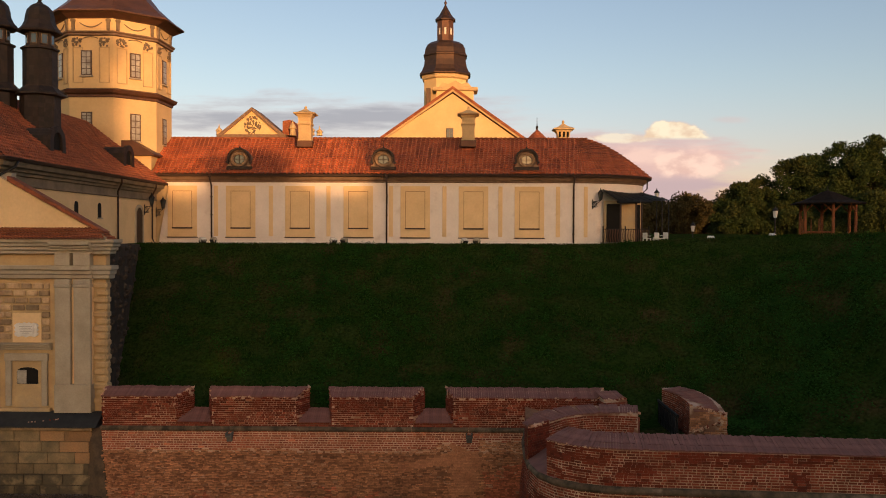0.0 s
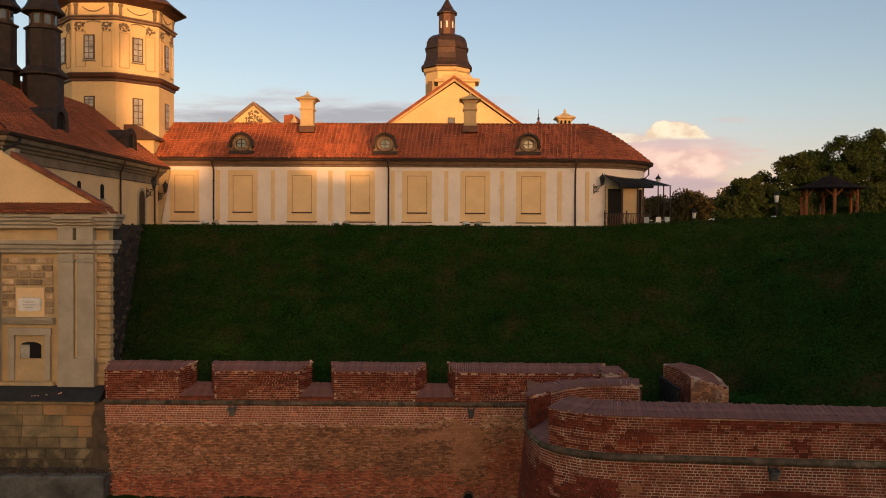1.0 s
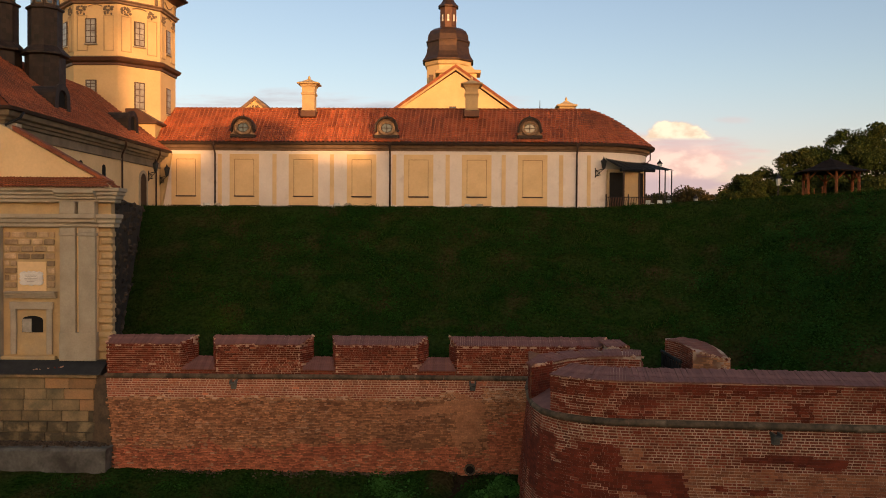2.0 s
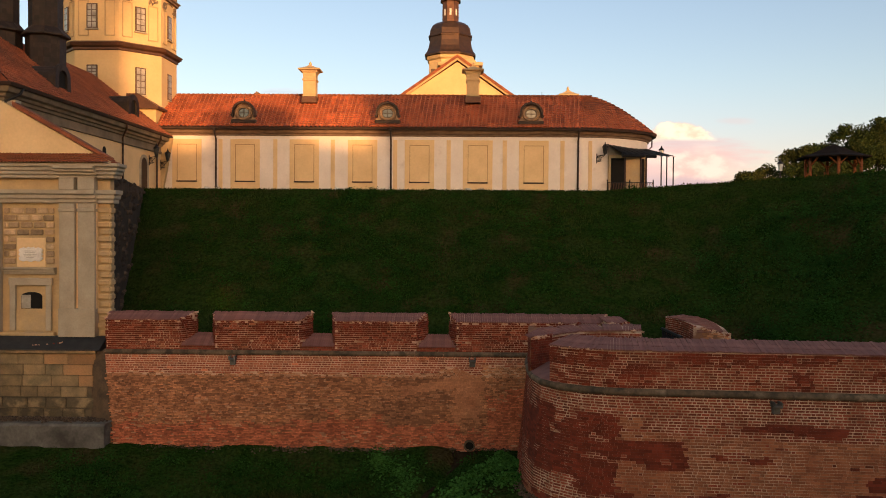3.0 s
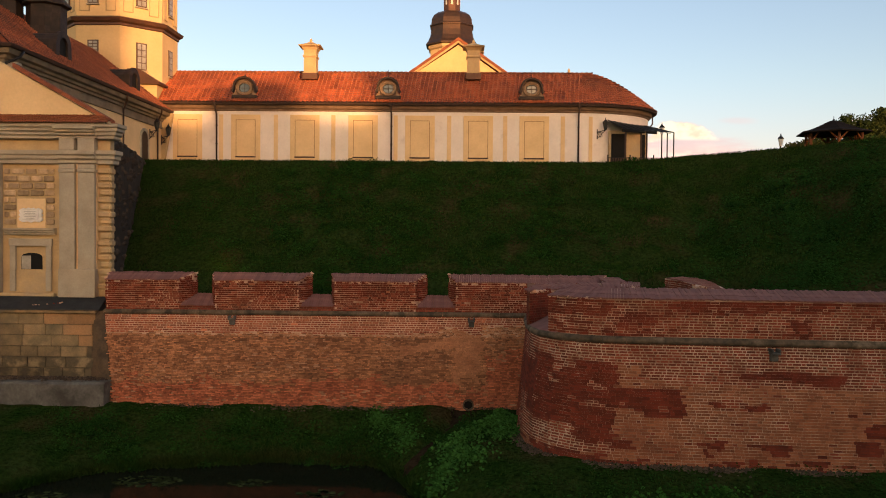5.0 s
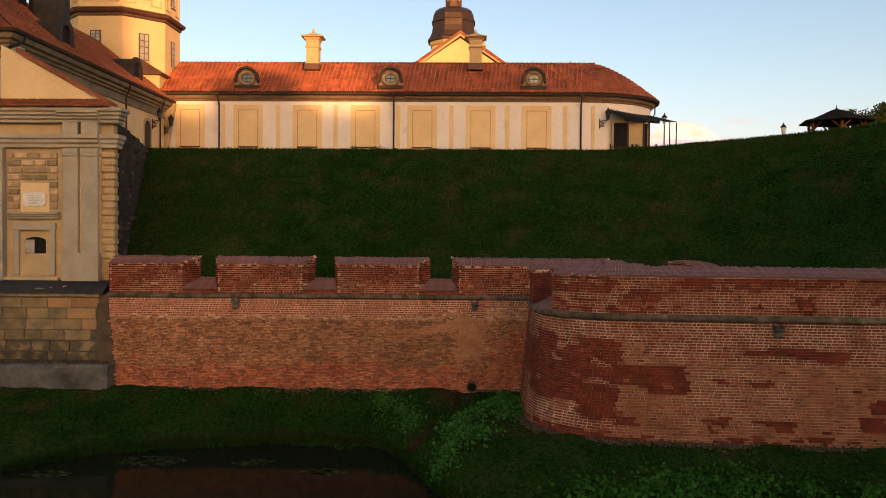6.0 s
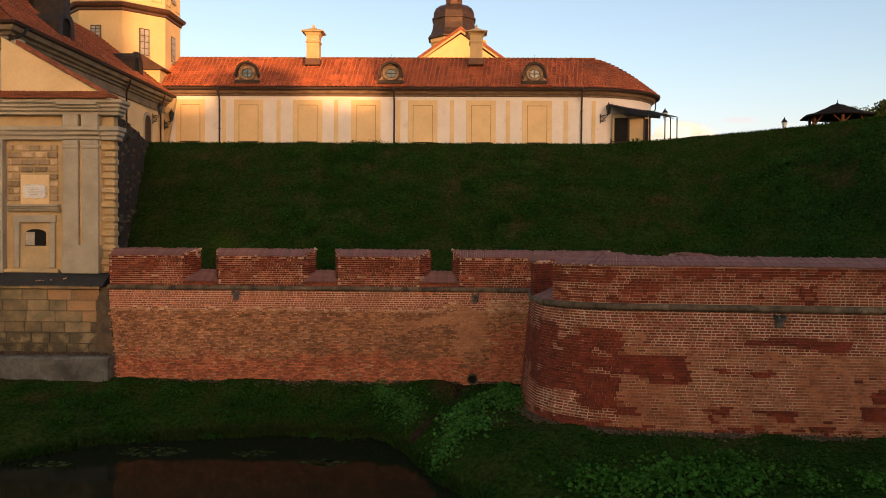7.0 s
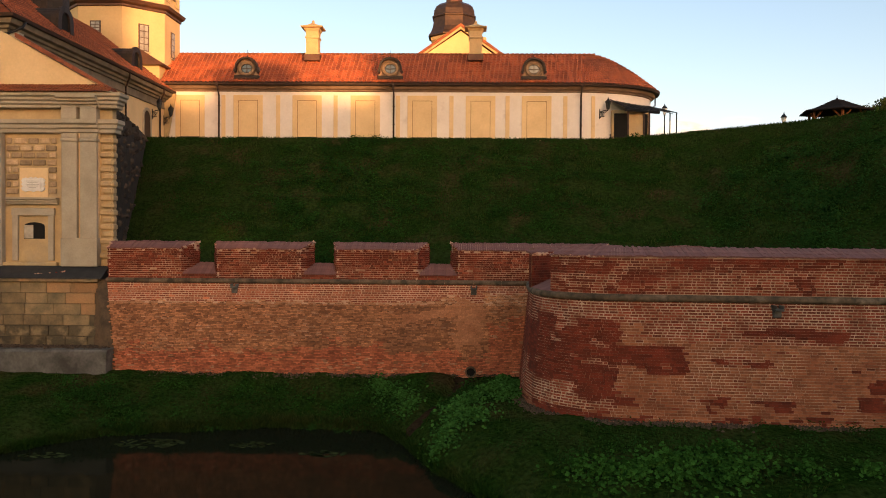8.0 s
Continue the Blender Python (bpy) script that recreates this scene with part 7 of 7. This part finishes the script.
def slope_region(rng, n):
    X = rng.uniform(-20.5, 30, n)
    yc = np.interp(X, CREST_X, CREST_Y)
    Y = yc + 1.2 - 14 * rng.uniform(0, 1, n) ** 1.3
    ok = (Y > 41) & (X > -17.2 - 0.26 * (Y - 41))
    return X[ok], Y[ok]


def bank_region(rng, n):
    X, Y = rng.uniform(-18, 18, n), rng.uniform(20, 38.6, n)
    ys = np.interp(X, SHORE_X, SHORE_Y)
    yb = np.where(X < 3.0, 37.75, 28.5 - 0.08 * np.maximum(X - 6, 0))
    ok = (Y > ys - 0.1) & (Y < yb)
    return X[ok], Y[ok]


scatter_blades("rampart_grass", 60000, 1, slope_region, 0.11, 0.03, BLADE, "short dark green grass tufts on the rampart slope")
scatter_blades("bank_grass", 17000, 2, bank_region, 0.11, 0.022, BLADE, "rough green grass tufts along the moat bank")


def weeds(name, spots, n, seed, size, label, material=WEED, clear=0.0):
    """Broad round leaves on short stalks, crowded in patches (x, y, radius), off the gully by a clear width."""
    rng = np.random.RandomState(seed)
    verts, faces = [], []
    for k in range(n):
        x0, y0, r = spots[rng.randint(len(spots))]
        a, d = rng.uniform(0, math.tau), min(1.6 * r, r * abs(rng.normal(0, 0.62)))
        x, y = x0 + d * math.cos(a), y0 + d * math.sin(a)
        z = float(ground_z(x, y)) + rng.uniform(0.05, 0.40) * (1 - 0.45 * d / r)
        if z < WATER_Z + 0.02 or abs(x - 0.95 - (y - 38.3) * 0.42) < clear:
            continue
        s = size * rng.uniform(0.5, 1.25)
        t, u = rng.uniform(-0.5, 0.5), rng.uniform(-0.15, 1.0)
        m = Matrix.Translation((x, y, z)) @ Matrix.Rotation(u, 4, "X") @ Matrix.Rotation(t, 4, "Y") @ Matrix.Rotation(rng.uniform(0, 6.3), 4, "Z")
        i = len(verts)
        verts.append(tuple(m @ Vector((0, -0.2 * s, 0.12 * s))))
        for q in range(7):
            b = -math.pi / 2 + 0.35 + q * (math.tau - 0.7) / 6
            verts.append(tuple(m @ Vector((s * math.cos(b), s * math.sin(b), rng.uniform(-0.05, 0.05) * s))))
        faces += [(i, i + 1 + q, i + 2 + q) for q in range(6)]
    return tagged(mesh_from(name, verts, faces, material), label, "weeds", kind="stuff")


weeds("butterbur", [(2.2, 35.4, 0.7), (1.6, 34.6, 0.9), (0.9, 33.6, 0.9), (0.4, 32.6, 0.9), (0.4, 31.4, 0.9), (0.0, 30.4, 0.8), (-0.3, 29.6, 0.7), (1.0, 31.0, 0.8), (2.8, 34.6, 0.9), (2.4, 33.0, 0.9)], 3600, 3, 0.06, "green broad-leaved weeds beside the drain", WEED_PALE, 0.5)
weeds("nettles", [(-2.7, 36.5, 0.9), (-2.0, 35.6, 0.8), (-1.6, 34.6, 0.6), (-3.2, 37.0, 0.6), (2.3, 36.4, 0.5)], 1300, 4, 0.06, "green nettles on the moat bank", WEED_PALE, 0.5)
weeds("burdock", [(x, 25.5 + 0.35 * math.sin(2 * x), 0.95) for x in np.linspace(4.2, 9.5, 9)] + [(5.5, 24.8, 0.9), (7, 24.6, 0.9), (8.5, 24.7, 0.9), (10.8, 24.9, 0.8), (12.6, 24.8, 0.8), (8.8, 26.4, 0.6)], 3300, 6, 0.066, "green burdock leaves along the water's edge", WEED_DOCK)
rs = np.random.RandomState(9)
weeds("slope_weeds", [(rs.uniform(13, 23), rs.uniform(38, 48), rs.uniform(0.8, 1.8)) for k in range(60)], 20000, 7, 0.046, "leafy green weeds on the rampart's flank", WEED_FLANK)
weeds("turf_weeds", [(x, rs.uniform(42, 54), rs.uniform(0.35, 1.1)) for x in list(rs.uniform(-16, 14, 90)) + list(rs.normal(-7, 2.6, 90)) + list(rs.normal(3, 3.5, 60))], 26000, 8, 0.048, "scattered leafy weeds in the rampart turf", WEED_DARK)

weeds("bank_clover", [(rs.uniform(-17, 1), rs.uniform(33.5, 36.6), rs.uniform(0.4, 1.0)) for k in range(70)], 8000, 10, 0.042, "low clover and leafy weeds in the bank's turf", WEED_DARK, 0.6)
weeds("bastion_clover", [(rs.uniform(1, 16), rs.uniform(25.5, 28.4), rs.uniform(0.4, 1.2)) for k in range(40)], 2600, 11, 0.03, "low leafy weeds below the bastion", WEED_DARK)


def shore_region(rng, n):
    X = rng.uniform(-19, 6, n)
    return X, np.interp(X, SHORE_X, SHORE_Y) + rng.normal(0.12, 0.16, n)


scatter_blades("shore_grass", 9000, 12, shore_region, 0.24, 0.03, BLADE, "long grass hanging over the moat's edge", lean=0.7)


def lily_pads(x, y, rx, ry, n, seed):
    rng = np.random.RandomState(seed)
    t = thing("water_lilies", (x, y, WATER_Z), "floating patch of dull green lily pads", "lily pads", "lily pad patches", "stuff")
    bm = bmesh.new()
    for k in range(n):
        a, d = rng.uniform(0, math.tau), math.sqrt(rng.uniform(0, 1))
        px, py, r = x + rx * d * math.cos(a), y + ry * d * math.sin(a), rng.uniform(0.06, 0.14)
        c = bm.verts.new((px, py, WATER_Z + 0.012))
        ring = [bm.verts.new((px + r * math.cos(b), py + r * math.sin(b), WATER_Z + 0.012)) for b in np.linspace(0.3, 6.0, 8) + a]
        for p, q in zip(ring, ring[1:]):
            bm.faces.new((c, p, q))
    part("pads", bm, PAD, t)


lily_pads(-11.6, 32.2, 1.3, 0.7, 90, 1)
lily_pads(-7.6, 32.2, 0.8, 0.5, 40, 2)
lily_pads(-4.6, 31.0, 0.9, 0.4, 40, 3)
lily_pads(-14.8, 30.3, 0.9, 0.4, 30, 4)


def rubble_strip(name, path, n, seed, width, label, level=None):
    """Loose stones and brick bits along the foot of a wall."""
    rng = np.random.RandomState(seed)
    P = np.array(path)
    L = np.r_[0, np.cumsum(np.linalg.norm(np.diff(P, axis=0), axis=1))]
    verts, faces = [], []
    shape = [(1, 0, 0), (0, 1, 0), (-1, 0, 0), (0, -1, 0), (0, 0, 1)]
    for k in range(n):
        s = rng.uniform(0, L[-1])
        x, y = np.interp(s, L, P[:, 0]) + rng.normal(0, width), np.interp(s, L, P[:, 1]) + rng.normal(0, width)
        z, r = float(ground_z(x, y)) if level is None else level, rng.uniform(0.03, 0.085)
        a, i = rng.uniform(0, 6.3), len(verts)
        for px, py, pz in shape:
            verts.append((x + r * (px * math.cos(a) - py * math.sin(a)) * rng.uniform(0.7, 1.3), y + r * (px * math.sin(a) + py * math.cos(a)), z - 0.02 + r * pz))
        faces += [(i, i + 1, i + 4), (i + 1, i + 2, i + 4), (i + 2, i + 3, i + 4), (i + 3, i, i + 4)]
    return tagged(mesh_from(name, verts, faces, GRAVEL), label, "rubble", kind="stuff")


rubble_strip("bastion_rubble", [(a - 0.12, b - 0.12) for a, b in FOOT[1:7]], 1400, 21, 0.14, "pale gravel and brick bits at the bastion's foot")
rubble_strip("curtain_rubble", [(-15.0, 37.75), (2.6, 37.85)], 900, 22, 0.12, "loose gravel at the curtain wall's foot")


rubble_strip("ledge_rubble", [(-24.5, GY - 1.55), (-16.0, GY - 1.55)], 2600, 23, 0.20, "stones and mortar bits heaped on the concrete ledge", 1.84)


def gully():
    """Bare wet soil where the drain runs down to the water."""
    verts, faces = [], []
    for k in range(19):
        f = k / 18
        y = 37.95 - 5.2 * f
        xc = 0.95 + (y - 38.3) * 0.42 + 0.12 * math.sin(5 * f)
        w = 0.28 + 0.10 * math.sin(9 * f) + 0.06 * math.sin(31 * f) + (0.25 if k < 3 else 0)
        for o in (-w, -0.4 * w, 0.4 * w, w):
            verts.append((xc + o, y, float(ground_z(xc + o, y)) + (0.07 if abs(o) < w else -0.05)))
        if k:
            i = 4 * k
            faces += [(i - 4 + q, i - 3 + q, i + 1 + q, i + q) for q in range(3)]
    tagged(mesh_from("drain_gully", verts, faces, SOIL), "dark bare soil gully below the drain pipe", "gully", kind="structure")


gully()
